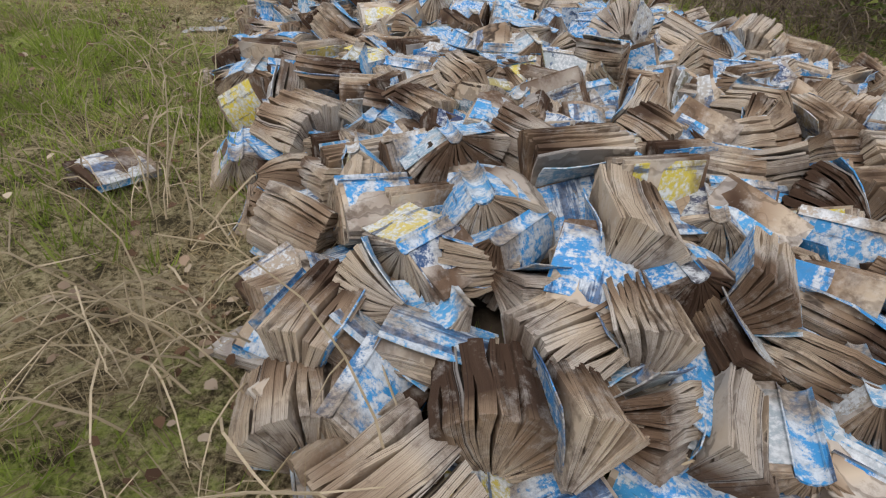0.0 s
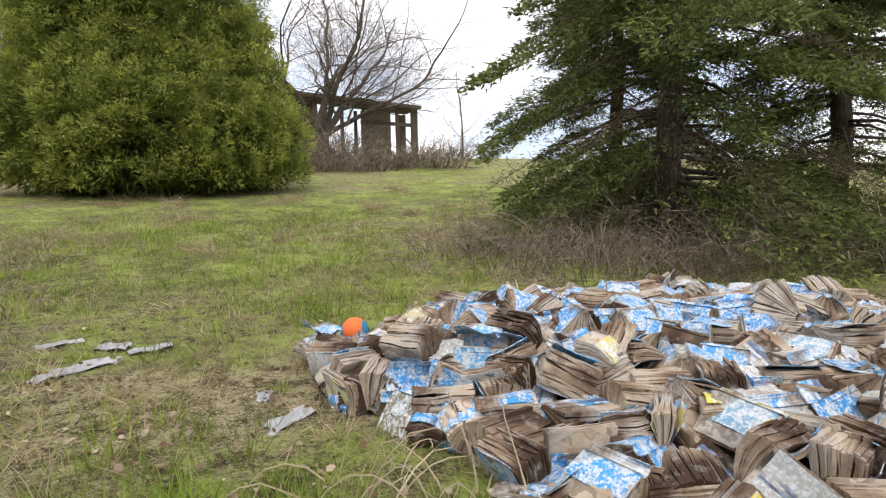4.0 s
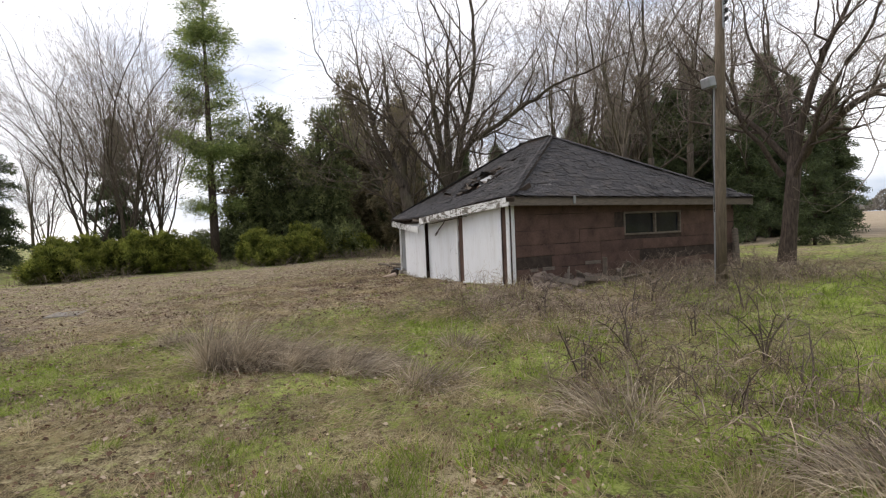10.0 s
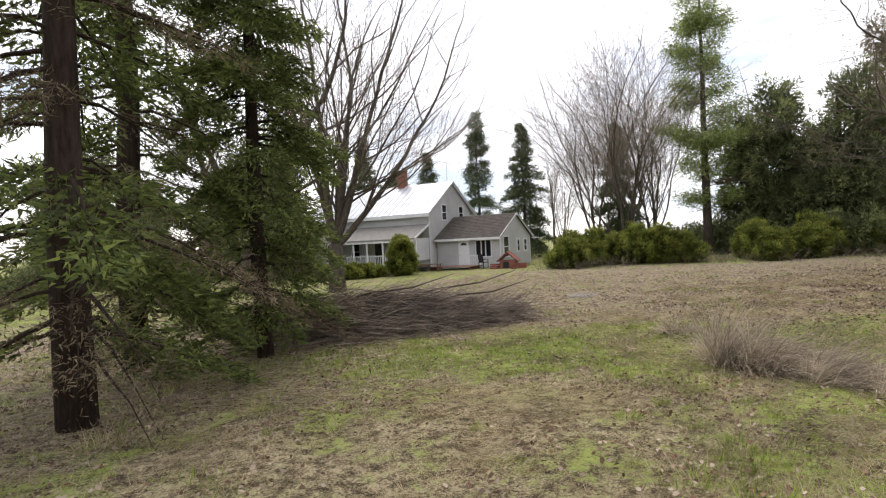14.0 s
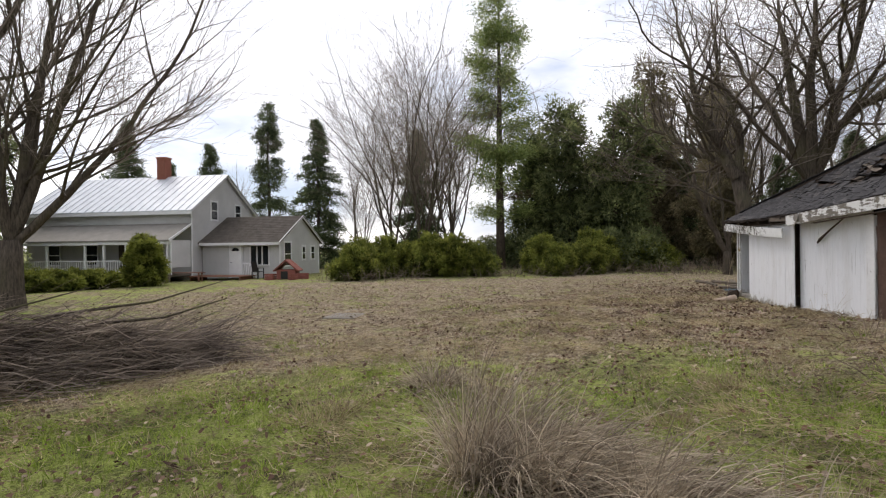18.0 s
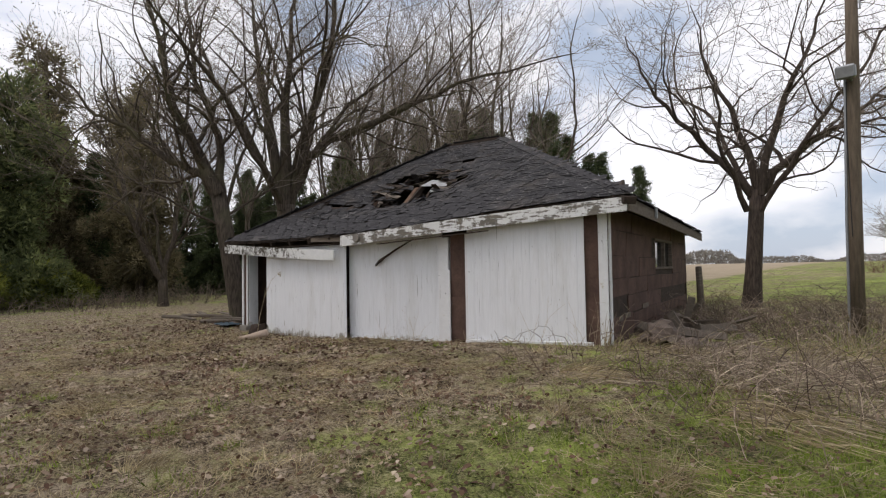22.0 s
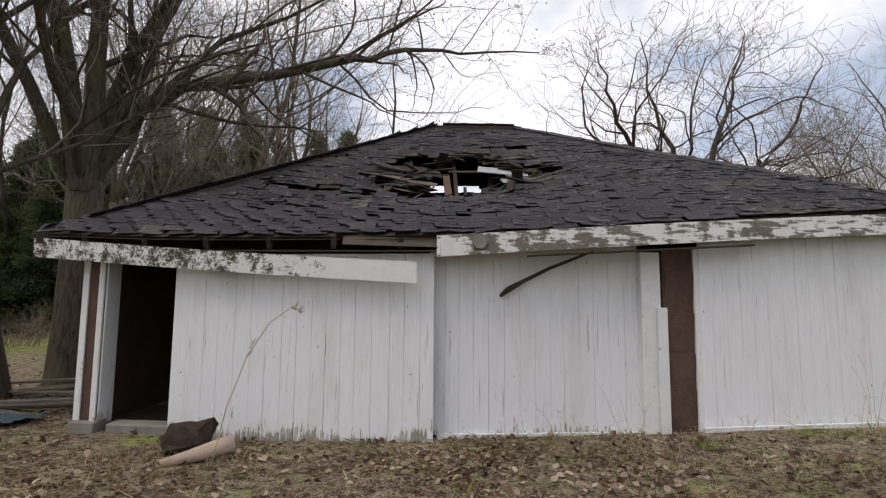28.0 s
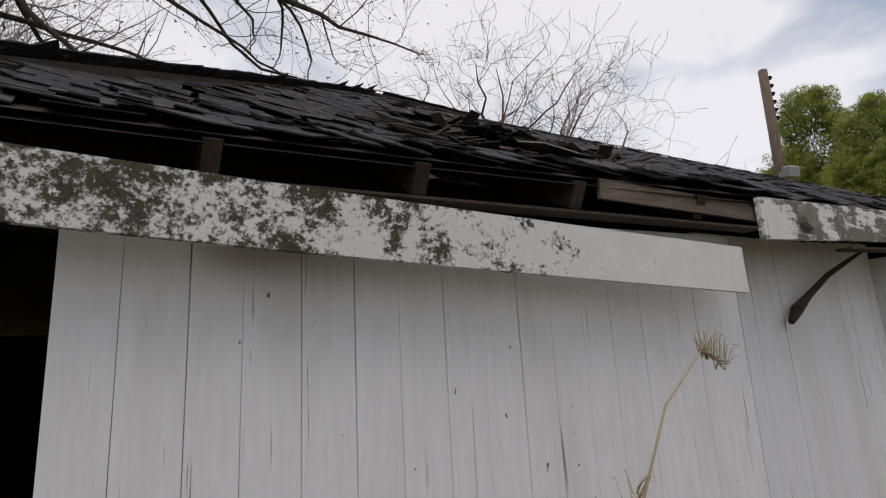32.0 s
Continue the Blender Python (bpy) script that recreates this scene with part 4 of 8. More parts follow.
        for i in range(n):
            m.f += [(i * 4 + k, i * 4 + 4 + k, i * 4 + 4 + (k + 1) % 4, i * 4 + (k + 1) % 4) for k in range(4)]
        m.f += [(0, 1, 2, 3), (n * 4 + 3, n * 4 + 2, n * 4 + 1, n * 4)]
        return part("fascia", m, M[mat], shed, label)

    fascia(-0.48, 3.77, 2.24, 1.92, -0.295, "fascia_mould", "white fascia board, mouldy, hanging loose at one end")
    fascia(3.97, 10.15, 2.22, 2.58, -0.285, "fascia_peel", "white fascia board with peeling paint")
    part("fascia_block", Mesh().tube([(4.45, -0.30, 2.27), (4.45, -0.345, 2.27)], [0.085, 0.08], 14), M["concrete"], shed, "round pale electric box")
    part("side_fascia", Mesh().beam((10.17, -0.27, 2.58), (10.17, 9.75, 2.44), 0.03, 0.22, 0.004), M["old_wood"], shed, "bare grey fascia board")
    part("left_fascia", Mesh().beam((-0.48, -0.27, 2.26), (-0.48, 9.75, 2.3), 0.03, 0.2, 0.004), M["old_wood"], shed)
    part("gutter_bracket", Mesh().box((10.21, 1.9, 2.60), (0.05, 0.08, 0.22), None, 0.01), M["galv"], shed, "grey metal bracket")
    # torn soffit strips and the slanting bare branch on the middle door
    part("soffit_strip", Mesh().beam((1.4, -0.22, 2.19), (4.0, -0.22, 2.17), 0.10, 0.012), M["dark_wood"], shed)
    part("soffit_strip", Mesh().beam((3.0, -0.27, 2.30), (4.05, -0.25, 2.26), 0.02, 0.10), M["old_wood"], shed)
    part("soffit_strip", Mesh().beam((5.0, -0.27, 2.12), (7.6, -0.27, 2.27), 0.10, 0.015), M["dark_wood"], shed)
    part("hanging_strip", Mesh().tube([(4.72, 0.0, 1.67), (4.82, 0.0, 1.75), (5.0, -0.01, 1.85), (5.3, -0.03, 2.0), (5.55, -0.06, 2.1), (5.8, -0.10, 2.2)], [0.02, 0.038, 0.024, 0.02, 0.018, 0.012], 6), M["dark_wood"], shed, "dark split strip of bark hanging down")

    variants = [v.data("shingle", M["shingle"]) for v in shingle_variants()]
    var_mesh = shingle_variants()
    single = 0
    for side_name, courses in (("front", 58), ("right", 52), ("back", 18), ("left", 30)):
        joined = Mesh()
        for j in range(courses):
            v0 = j / courses
            a, b = slope_point(side_name, 0, v0), slope_point(side_name, 1, v0)
            n = max(1, int((b - a).length / (0.30 if side_name != "back" else 0.4)))
            for i in range(n):
                u = (i + 0.5 + (0.5 if j % 2 else 0.0) + rng.uniform(-0.06, 0.06)) / n
                if u > 1.0:
                    continue
                p, ax, up, nn = frame_of(side_name, u, v0)
                if torn(side_name, p + up * 0.14) or rng.random() < 0.006 + 0.05 * bell(p.x, p.y, 4.0, 1.5, 2.8, 1.4):
                    continue
                rough = 1.3 + 2.4 * math.exp(-v0 / 0.10) + (5.0 * bell(p.x, p.y, 4.0, 1.5, 2.8, 1.4) if side_name == "front" else 1.5 * (side_name == "right") * (0.4 + rng.random()))
                turn = pose(0, 0, 0, rng.uniform(-1, 2.2) * rough - 1.5, rng.uniform(-0.9, 0.9) * rough, rng.uniform(-1.1, 1.1) * rough)
                base = Matrix((ax, up, nn)).transposed().to_4x4()
                base.translation = p + nn * (0.004 + rng.uniform(0, 0.004) * rough)
                mtx = base @ turn @ Matrix.Diagonal((rng.uniform(0.94, 1.04), rng.uniform(0.97, 1.04), rng.uniform(0.9, 1.6), 1))
                k = rng.randrange(7)
                if side_name == "front" and v0 < 0.36 and single < 300 and -0.5 < p.x < 7.5:
                    s = part("shingle", variants[k], None, shed)
                    s.matrix_local = mtx
                    single += 1
                else:
                    joined.add([mtx @ Vector(q) for q in var_mesh[k].v], var_mesh[k].f)
        part("shingle_course", joined, M["shingle"], shed, "rows of black asphalt shingles", kind="stuff")
    # hip and ridge caps
    caps = Mesh()
    for a, b in (((-0.5, -0.28, eave_front(-0.5)), (RIDGE_L, RIDGE_Y, RIDGE_Z)), ((10.2, -0.28, eave_front(10.2)), (RIDGE_R, RIDGE_Y, RIDGE_Z)), ((10.2, 9.75, 2.58), (RIDGE_R, RIDGE_Y, RIDGE_Z)), ((RIDGE_L, RIDGE_Y, RIDGE_Z), (RIDGE_R, RIDGE_Y, RIDGE_Z))):
        a, b = Vector(a), Vector(b)
        n = int((b - a).length / 0.2)
        d = (b - a).normalized()
        s = d.cross(Vector((0, 0, 1))).normalized()
        for i in range(n):
            p = a.lerp(b, (i + 0.5) / n)
            if i / n > 0.08:
                for q in (-1, 1):
                    rot = Matrix((d, s * q, d.cross(s * q))).transposed() @ pose(0, 0, 0, (-24) * 1, rng.uniform(-3, 3), 0).to_3x3()
                    caps.box(p + s * q * 0.065 + Vector((0, 0, 0.012 + rng.uniform(0, 0.01))), (0.24, 0.14, 0.010), rot)
    # bars added under ridge and hips to block sky light through the slits
    for a, b in (((RIDGE_L - 0.15, RIDGE_Y), (RIDGE_R + 0.15, RIDGE_Y)),):
        part("ridge_beam", Mesh().beam((a[0], a[1], RIDGE_Z - 0.07), (b[0], b[1], RIDGE_Z - 0.07), 0.3, 0.12), M["dark_wood"], shed)
    for x0 in (-0.5, 10.2):
        e = Vector((RIDGE_L if x0 < 5 else RIDGE_R, RIDGE_Y, RIDGE_Z - 0.09))
        part("hip_rafter", Mesh().beam((x0, -0.28, eave_front(x0) - 0.09), e, 0.22, 0.12), M["dark_wood"], shed)
    part("ridge_cap", caps, M["shingle"], shed, "ridge shingles", kind="stuff")

    # the frame has racked: past the middle door the front falls back towards the far corner
    def racked(p):
        if p.x >= 4.0:
            return p
        x = 4.0 - (4.0 - p.x) * 1.12
        return Vector((x, p.y + 0.152 * (4.0 - x) * (1 - 0.6 * smooth_step(1.0, 9.0, p.y)), p.z))

    for ob in shed.children_recursive:
        if ob.data.name in {v.name for v in variants}:
            ob.location = racked(ob.location)
            continue
        for v in ob.data.vertices:
            v.co = racked(v.co)
    return shed


build_shed()

# ---- the farmhouse ----
HOUSE = pose(-27.97, -32.3, -0.12, 0, 0, 115.45)


def build_house():
    h = thing("house", HOUSE, "pale grey clapboard farmhouse with a shiny metal roof and a porch", "house")
    L, D, E, P = 12.0, 7.2, 4.35, 6.8
    # local x runs along the front to the annex (0 at the gable corner, negative away), y to the back
    m = Mesh().box((-L / 2, 0.06, E / 2), (L, 0.12, E)).box((-L / 2, D - 0.06, E / 2), (L, 0.12, E))
    part("wall", m, M["siding"], h)
    for x in (-0.06, -L + 0.06):
        part("gable_wall", Mesh().add([(x + dx, y, z) for dx in (-0.06, 0.06) for y, z in ((0, 0), (D, 0), (D, E), (D / 2, P), (0, E))], [(0, 1, 2, 3, 4), (9, 8, 7, 6, 5), (0, 5, 6, 1), (1, 6, 7, 2), (2, 7, 8, 3), (3, 8, 9, 4), (4, 9, 5, 0)]), M["siding"], h)
    lap = Mesh()
    z = 0.15
    while z < P - 0.1:
        half = D / 2 if z < E else D / 2 * (P - z) / (P - E)
        lap.box((0.012, D / 2, z), (0.02, 2 * half - 0.05, 0.012))
        if z < E:
            lap.box((-L / 2, -0.012, z), (L, 0.02, 0.012))
        z += 0.16
    part("siding_lap", lap, M["siding"], h, kind="stuff")
    for sgn, y0 in ((1, -0.35), (-1, D + 0.35)):
        roof = Mesh()
        zz = E - 0.1
        y1 = D / 2
        roof.add([(-L - 0.3, y0, zz), (0.3, y0, zz), (0.3, y1, P + 0.08), (-L - 0.3, y1, P + 0.08), (-L - 0.3, y0, zz - 0.08), (0.3, y0, zz - 0.08), (0.3, y1, P), (-L - 0.3, y1, P)], [(0, 1, 2, 3), (7, 6, 5, 4), (0, 4, 5, 1), (1, 5, 6, 2), (3, 7, 4, 0), (2, 6, 7, 3)])
        r = part("roof", roof, M["tin"], h, "shiny metal sheet roof")
        ribs = Mesh()
        x = -L - 0.2
        while x < 0.3:
            ribs.beam((x, y0, zz + 0.02), (x, y1, P + 0.10), 0.03, 0.04)
            x += 0.55
        part("standing_seam", ribs, M["tin"], r)
    part("rake_board", Mesh().beam((0.2, -0.35, E - 0.2), (0.2, D / 2, P - 0.02), 0.04, 0.18).beam((0.2, D + 0.35, E - 0.2), (0.2, D / 2, P - 0.02), 0.04, 0.18), M["paint_white"], h)
    part("eave_board", Mesh().beam((-L - 0.3, -0.34, E - 0.26), (0.3, -0.34, E - 0.26), 0.04, 0.2), M["paint_white"], h)

    def window(x, y, z, w, hh, facing, parent):
        win = part("window", Mesh().box((x, y, z), (0.03, w, hh) if facing == "x" else (w, 0.03, hh)), M["dark_glass"], parent, "dark sash window")
        f = Mesh()
        for s in (-1, 1):
            if facing == "x":
                f.box((x + 0.02, y + s * w / 2, z), (0.06, 0.09, hh + 0.16), None, 0.008).box((x + 0.022, y, z + s * hh / 2), (0.06, w, 0.09), None, 0.008)
            else:
                f.box((x + s * w / 2, y - 0.02, z), (0.09, 0.06, hh + 0.16), None, 0.008).box((x, y - 0.022, z + s * hh / 2), (w, 0.06, 0.09), None, 0.008)
        f.box((x + (0.02 if facing == "x" else 0), y - (0 if facing == "x" else 0.02), z), (0.05, w, 0.05) if facing == "x" else (w, 0.05, 0.05))
        part("window_frame", f, M["paint_white"], win)

    window(0.02, 2.35, 4.35, 0.72, 1.2, "x", h)
    window(0.02, 5.1, 4.35, 0.72, 1.1, "x", h)
    # chimney of single bricks
    ch = part("chimney", Mesh().box((-4.6, D / 2, P + 0.35), (0.62, 0.62, 1.9)), M["brick"], h, "red brick chimney")
    bm = Mesh().box((0, 0, 0), (0.2, 0.012, 0.065), None, 0.004).data("brick", M["brick"])
    for r in range(17):
        for k in range(3):
            b = part("brick", bm, None, ch)
            b.matrix_local = Matrix.Translation((-4.6 - 0.21 + 0.21 * k + (0.05 if r % 2 else -0.03), D / 2 - 0.318, P - 0.18 + r * 0.078))
            c = part("brick", bm, None, ch)
            c.matrix_local = pose(-4.6 + 0.318, D / 2 - 0.21 + 0.21 * k + (0.05 if r % 2 else -0.03), P - 0.18 + r * 0.078, 0, 0, 90)
    part("chimney_cap", Mesh().box((-4.6, D / 2, P + 1.36), (0.74, 0.74, 0.12), None, 0.02), M["brick"], ch)
    # porch
    porch = part("porch_roof", Mesh().add([(-L, -2.05, 2.42), (0.05, -2.05, 2.42), (0.05, 0, 3.45), (-L, 0, 3.45), (-L, -2.05, 2.34), (0.05, -2.05, 2.34), (0.05, 0, 3.35), (-L, 0, 3.35)], [(0, 1, 2, 3), (7, 6, 5, 4), (0, 4, 5, 1), (1, 5, 6, 2), (3, 7, 4, 0)]), M["porch_roof"], h, "sagging grey porch roof")
    part("porch_beam", Mesh().beam((-L, -1.95, 2.24), (0.0, -1.95, 2.24), 0.1, 0.18, 0.01), M["paint_white"], h)
    part("porch_rake", Mesh().beam((0.08, -2.08, 2.38), (0.08, 0.0, 3.42), 0.05, 0.14, 0.01), M["paint_white"], h)
    part("porch_floor", Mesh().box((-L / 2, -1.0, 0.35), (L, 1.95, 0.16), None, 0.01), M["old_wood"], h)
    part("porch_skirt", Mesh().box((-L / 2, -1.93, 0.12), (L, 0.05, 0.3)), M["old_wood"], h)
    for x in (-0.15, -2.9, -4.4, -5.7, -8.4, -11.5):
        part("porch_post", Mesh().box((x, -1.9, 1.32), (0.12, 0.12, 1.8), None, 0.012), M["paint_white"], h)
    rail = part("porch_rail", Mesh().beam((-11.8, -1.9, 1.2), (-0.2, -1.9, 1.2), 0.06, 0.07, 0.01).beam((-11.8, -1.9, 0.6), (-0.2, -1.9, 0.6), 0.05, 0.05, 0.01), M["paint_white"], h, "white porch railing")
    bal = Mesh().box((0, 0, 0), (0.035, 0.035, 0.58), None, 0.006).data("baluster", M["paint_white"])
    for k in range(72):
        part("baluster", bal, None, rail).matrix_local = Matrix.Translation((-11.7 + k * 0.158, -1.9, 0.9))
    part("front_door", Mesh().box((-4.6, -0.03, 1.45), (0.9, 0.06, 2.0), None, 0.01), M["dark_wood"], h, "dark front door under the porch")
    for x in (-2.4, -7.0, -9.8):
        window(x, -0.03, 1.55, 0.9, 1.3, "y", h)
    part("inner_porch_wall", Mesh().box((0.0, -1.0, 1.6), (0.08, 1.8, 1.6)), M["siding"], h)
    part("downpipe", Mesh().tube([(0.1, -2.0, 2.35), (0.12, -1.96, 2.2), (0.12, -1.96, 0.4)], [0.04] * 3, 8).tube([(0.1, -0.1, 4.0), (0.1, -0.06, 3.8), (0.1, -0.06, 0.2)], [0.04] * 3, 8), M["paint_white"], h)
    # the annex
    an = thing("house_annex", HOUSE @ pose(0, 1.03, 0), "low clapboard annex with brown shingle roof and white door", "house")
    AL, AD, AE, AP = 5.3, 5.7, 2.35, 3.95
    m = Mesh()
    for x0, x1, z0, z1 in ((0.06, 1.95, 0, AE), (2.85, 3.35, 0, AE), (4.6, AL, 0, AE), (1.95, 2.85, 2.1, AE), (3.35, 4.6, 0, 0.85), (3.35, 4.6, 2.05, AE)):
        m.box(((x0 + x1) / 2, 0.05, (z0 + z1) / 2), (x1 - x0, 0.1, z1 - z0))
    part("wall", m, M["siding"], an)
    part("back_wall", Mesh().box((AL / 2, AD - 0.05, AE / 2), (AL, 0.1, AE)), M["siding"], an)
    part("gable_wall", Mesh().add([(AL + dx, y, z) for dx in (-0.1, 0.0) for y, z in ((0, 0), (AD, 0), (AD, AE), (AD / 2, AP), (0, AE))], [(0, 1, 2, 3, 4), (9, 8, 7, 6, 5), (0, 5, 6, 1), (1, 6, 7, 2), (2, 7, 8, 3), (3, 8, 9, 4), (4, 9, 5, 0)]), M["siding"], an)
    lap = Mesh()
    z = 0.12
    while z < AP - 0.1:
        half = AD / 2 if z < AE else AD / 2 * (AP - z) / (AP - AE)
        lap.box((AL + 0.008, AD / 2, z), (0.02, 2 * half - 0.04, 0.014))
        if z < AE - 0.1:
            lap.box((0.98, -0.008, z), (1.8, 0.02, 0.014))
            lap.box((4.95, -0.008, z), (0.7, 0.02, 0.014))
        z += 0.17
    part("siding_lap", lap, M["siding"], an, kind="stuff")
    for y0 in (-0.4, AD + 0.4):
        e = AE - 0.1
        rf = part("roof", Mesh().add([(0, y0, e), (AL + 0.25, y0, e), (AL + 0.25, AD / 2, AP + 0.06), (0, AD / 2, AP + 0.06), (0, y0, e - 0.08), (AL + 0.25, y0, e - 0.08), (AL + 0.25, AD / 2, AP - 0.02), (0, AD / 2, AP - 0.02)], [(0, 1, 2, 3), (7, 6, 5, 4), (0, 4, 5, 1), (1, 5, 6, 2), (3, 7, 4, 0)]), M["house_roof"], an, "mossy brown shingle roof")
        rows = Mesh()
        for k in range(1, 15):
            t = k / 15
            yy, zz = y0 + (AD / 2 - y0) * t, e + (AP + 0.06 - e) * t
            rows.box(((AL + 0.25) / 2, yy, zz + 0.008), (AL + 0.25, 0.03, 0.02))
        part("shingle_rows", rows, M["house_roof"], rf, kind="stuff")
    part("rake_board", Mesh().beam((AL + 0.22, -0.42, AE - 0.16), (AL + 0.22, AD / 2, AP), 0.04, 0.16).beam((AL + 0.22, AD + 0.42, AE - 0.16), (AL + 0.22, AD / 2, AP), 0.04, 0.16), M["paint_white"], an)
    part("eave_board", Mesh().beam((0.1, -0.4, AE - 0.2), (AL + 0.2, -0.4, AE - 0.2), 0.04, 0.16), M["paint_white"], an)
    for y in (-0.01, AD + 0.01):
        part("corner_board", Mesh().box((AL + 0.01, y, AE / 2), (0.06, 0.1, AE), None, 0.01), M["paint_white"], an)
    d = part("door", Mesh().box((2.42, -0.1, 1.08), (0.86, 0.05, 2.03), pose(0, 0, 0, 0, 0, -4).to_3x3(), 0.008), M["paint_white"], an, "white panelled door with a small fan window")
    part("fan_light", Mesh().prism([(2.2 + 0.22 + 0.26 * math.cos(a), 1.72 + 0.2 * math.sin(a)) for a in np.linspace(0, math.pi, 9)], -0.145, -0.118), M["dark_glass"], d)
    part("door_knob", Mesh().tube([(2.12, -0.12, 1.02), (2.12, -0.18, 1.02)], [0.03, 0.035], 8), M["galv"], d)
    for x in (1.97, 2.83):
        part("door_casing", Mesh().box((x, -0.03, 1.05), (0.09, 0.06, 2.15), None, 0.008), M["paint_white"], an)
    part("inner_floor", Mesh().box((AL / 2, AD / 2, 0.1), (AL - 0.2, AD - 0.2, 0.1)), M["dark_wood"], an)
    bay = part("picture_window", Mesh().box((3.97, 0.06, 1.45), (1.24, 0.02, 1.2)), M["dark_glass"], an, "dark three-part picture window")
    f = Mesh()
    for x in (3.35, 3.8, 4.15, 4.6):
        f.box((x, -0.02, 1.45), (0.06, 0.09, 1.28), None, 0.008)
    f.box((3.97, -0.022, 0.84), (1.3, 0.09, 0.07), None, 0.008).box((3.97, -0.022, 2.06), (1.3, 0.09, 0.07), None, 0.008)
    part("window_frame", f, M["paint_white"], bay)
    window(AL + 0.01, 1.0, 1.5, 0.95, 1.5, "x", an)
    window(AL + 0.01, 3.3, 1.55, 0.5, 0.9, "x", an)
    window(AL + 0.01, 4.7, 1.55, 0.6, 0.9, "x", an)
    # things on the terrace before the annex
    T = HOUSE @ pose(0, 1.03, 0)
    deck = thing("deck", T @ pose(2.2, -1.2, 0.0), "low reddish wooden deck by the door", "deck")
    bd = Mesh().box((0, 0, 0), (3.6, 0.135, 0.04), None, 0.006).data("board", M["deck_wood"])
    for k in range(12):
        part("board", bd, None, deck).matrix_local = Matrix.Translation((0, -0.8 + k * 0.145, 0.24))
    part("joists", Mesh().box((-1.6, 0, 0.1), (0.08, 1.6, 0.24)).box((1.6, 0, 0.1), (0.08, 1.6, 0.24)), M["deck_wood"], deck)
    bench = thing("bench", T @ pose(0.6, -2.6, 0.0), "weathered reddish wooden bench", "bench")
    for y in (-0.15, 0.0, 0.15):
        part("seat_slat", Mesh().box((0, y, 0.5), (2.6, 0.13, 0.045), None, 0.008), M["deck_wood"], bench)
    for x in (-1.1, 1.1):
        for y in (-0.16, 0.16):
            part("leg", Mesh().box((x, y, 0.24), (0.08, 0.06, 0.5), None, 0.008), M["deck_wood"], bench)
    ch = thing("garden_chair", T @ pose(4.35, -0.9, 0.05, 0, 0, 160), "black plastic garden chair on the deck", "chair")
    part("seat", Mesh().box((0, 0, 0.42), (0.5, 0.48, 0.04), None, 0.015), M["black_plastic"], ch)
    part("backrest", Mesh().box((0, 0.25, 0.72), (0.5, 0.04, 0.6), pose(0, 0, 0, -10, 0, 0).to_3x3(), 0.015), M["black_plastic"], ch)
    for x in (-0.24, 0.24):
        part("armrest", Mesh().box((x, 0.0, 0.64), (0.05, 0.5, 0.03), None, 0.01), M["black_plastic"], ch)
        for y in (-0.22, 0.22):
            part("leg", Mesh().box((x, y, 0.2 + (0.12 if y < 0 else 0)), (0.05, 0.05, 0.44 + (0.2 if y < 0 else 0)), None, 0.01), M["black_plastic"], ch)
    gate = thing("white_gate", T @ pose(3.55, -0.7, 0.0, -16, 0, 6), "white baluster railing panel leaning by the window", "railing")
    part("rail", Mesh().box((0, 0, 1.0), (0.95, 0.05, 0.07), None, 0.01).box((0, 0, 0.15), (0.95, 0.05, 0.07), None, 0.01), M["paint_white"], gate)
    for k in range(7):
        part("baluster", Mesh().box((-0.42 + k * 0.14, 0, 0.57), (0.04, 0.03, 0.8), None, 0.006), M["paint_white"], gate)
    dog = thing("kennel", T @ pose(6.3, -0.9, 0.0, 0, 0, 12), "faded red wooden kennel with junk beside the annex", "kennel")
    part("body", Mesh().box((0, 0, 0.3), (1.1, 1.0, 0.6), None, 0.02), M["red_paint"], dog)
    part("roof", Mesh().prism([(-0.75, 0.55), (0, 1.2), (0.75, 0.55), (0.7, 0.5), (0, 1.1), (-0.7, 0.5)], -0.6, 0.6), M["red_paint"], dog)
    # black sheet on the closed front, painting the shade of an opening
    part("doorway", Mesh().box((-0.1, -0.51, 0.28), (0.4, 0.02, 0.45), None, 0.01), M["black_plastic"], dog)
    for k, (x, y, w) in enumerate(((5.5, -1.5, 0.5), (7.2, -0.9, 0.7), (7.0, -1.7, 0.4))):
        bx = thing("crate", T @ pose(x, y, 0.0, 0, 0, 25 * k), "weathered reddish wooden crate", "crate")
        for zz in (0.06, 0.19, 0.32):
            part("slat", Mesh().box((0, -w / 2, zz), (w, 0.02, 0.1), None, 0.004).box((0, w / 2, zz), (w, 0.02, 0.1), None, 0.004).box((-w / 2, 0, zz), (0.02, w, 0.1), None, 0.004).box((w / 2, 0, zz), (0.02, w, 0.1), None, 0.004), M["red_paint"], bx)
        part("base", Mesh().box((0, 0, 0.01), (w, w, 0.02)), M["deck_wood"], bx)


build_house()

# ---- outbuildings on the bank ----


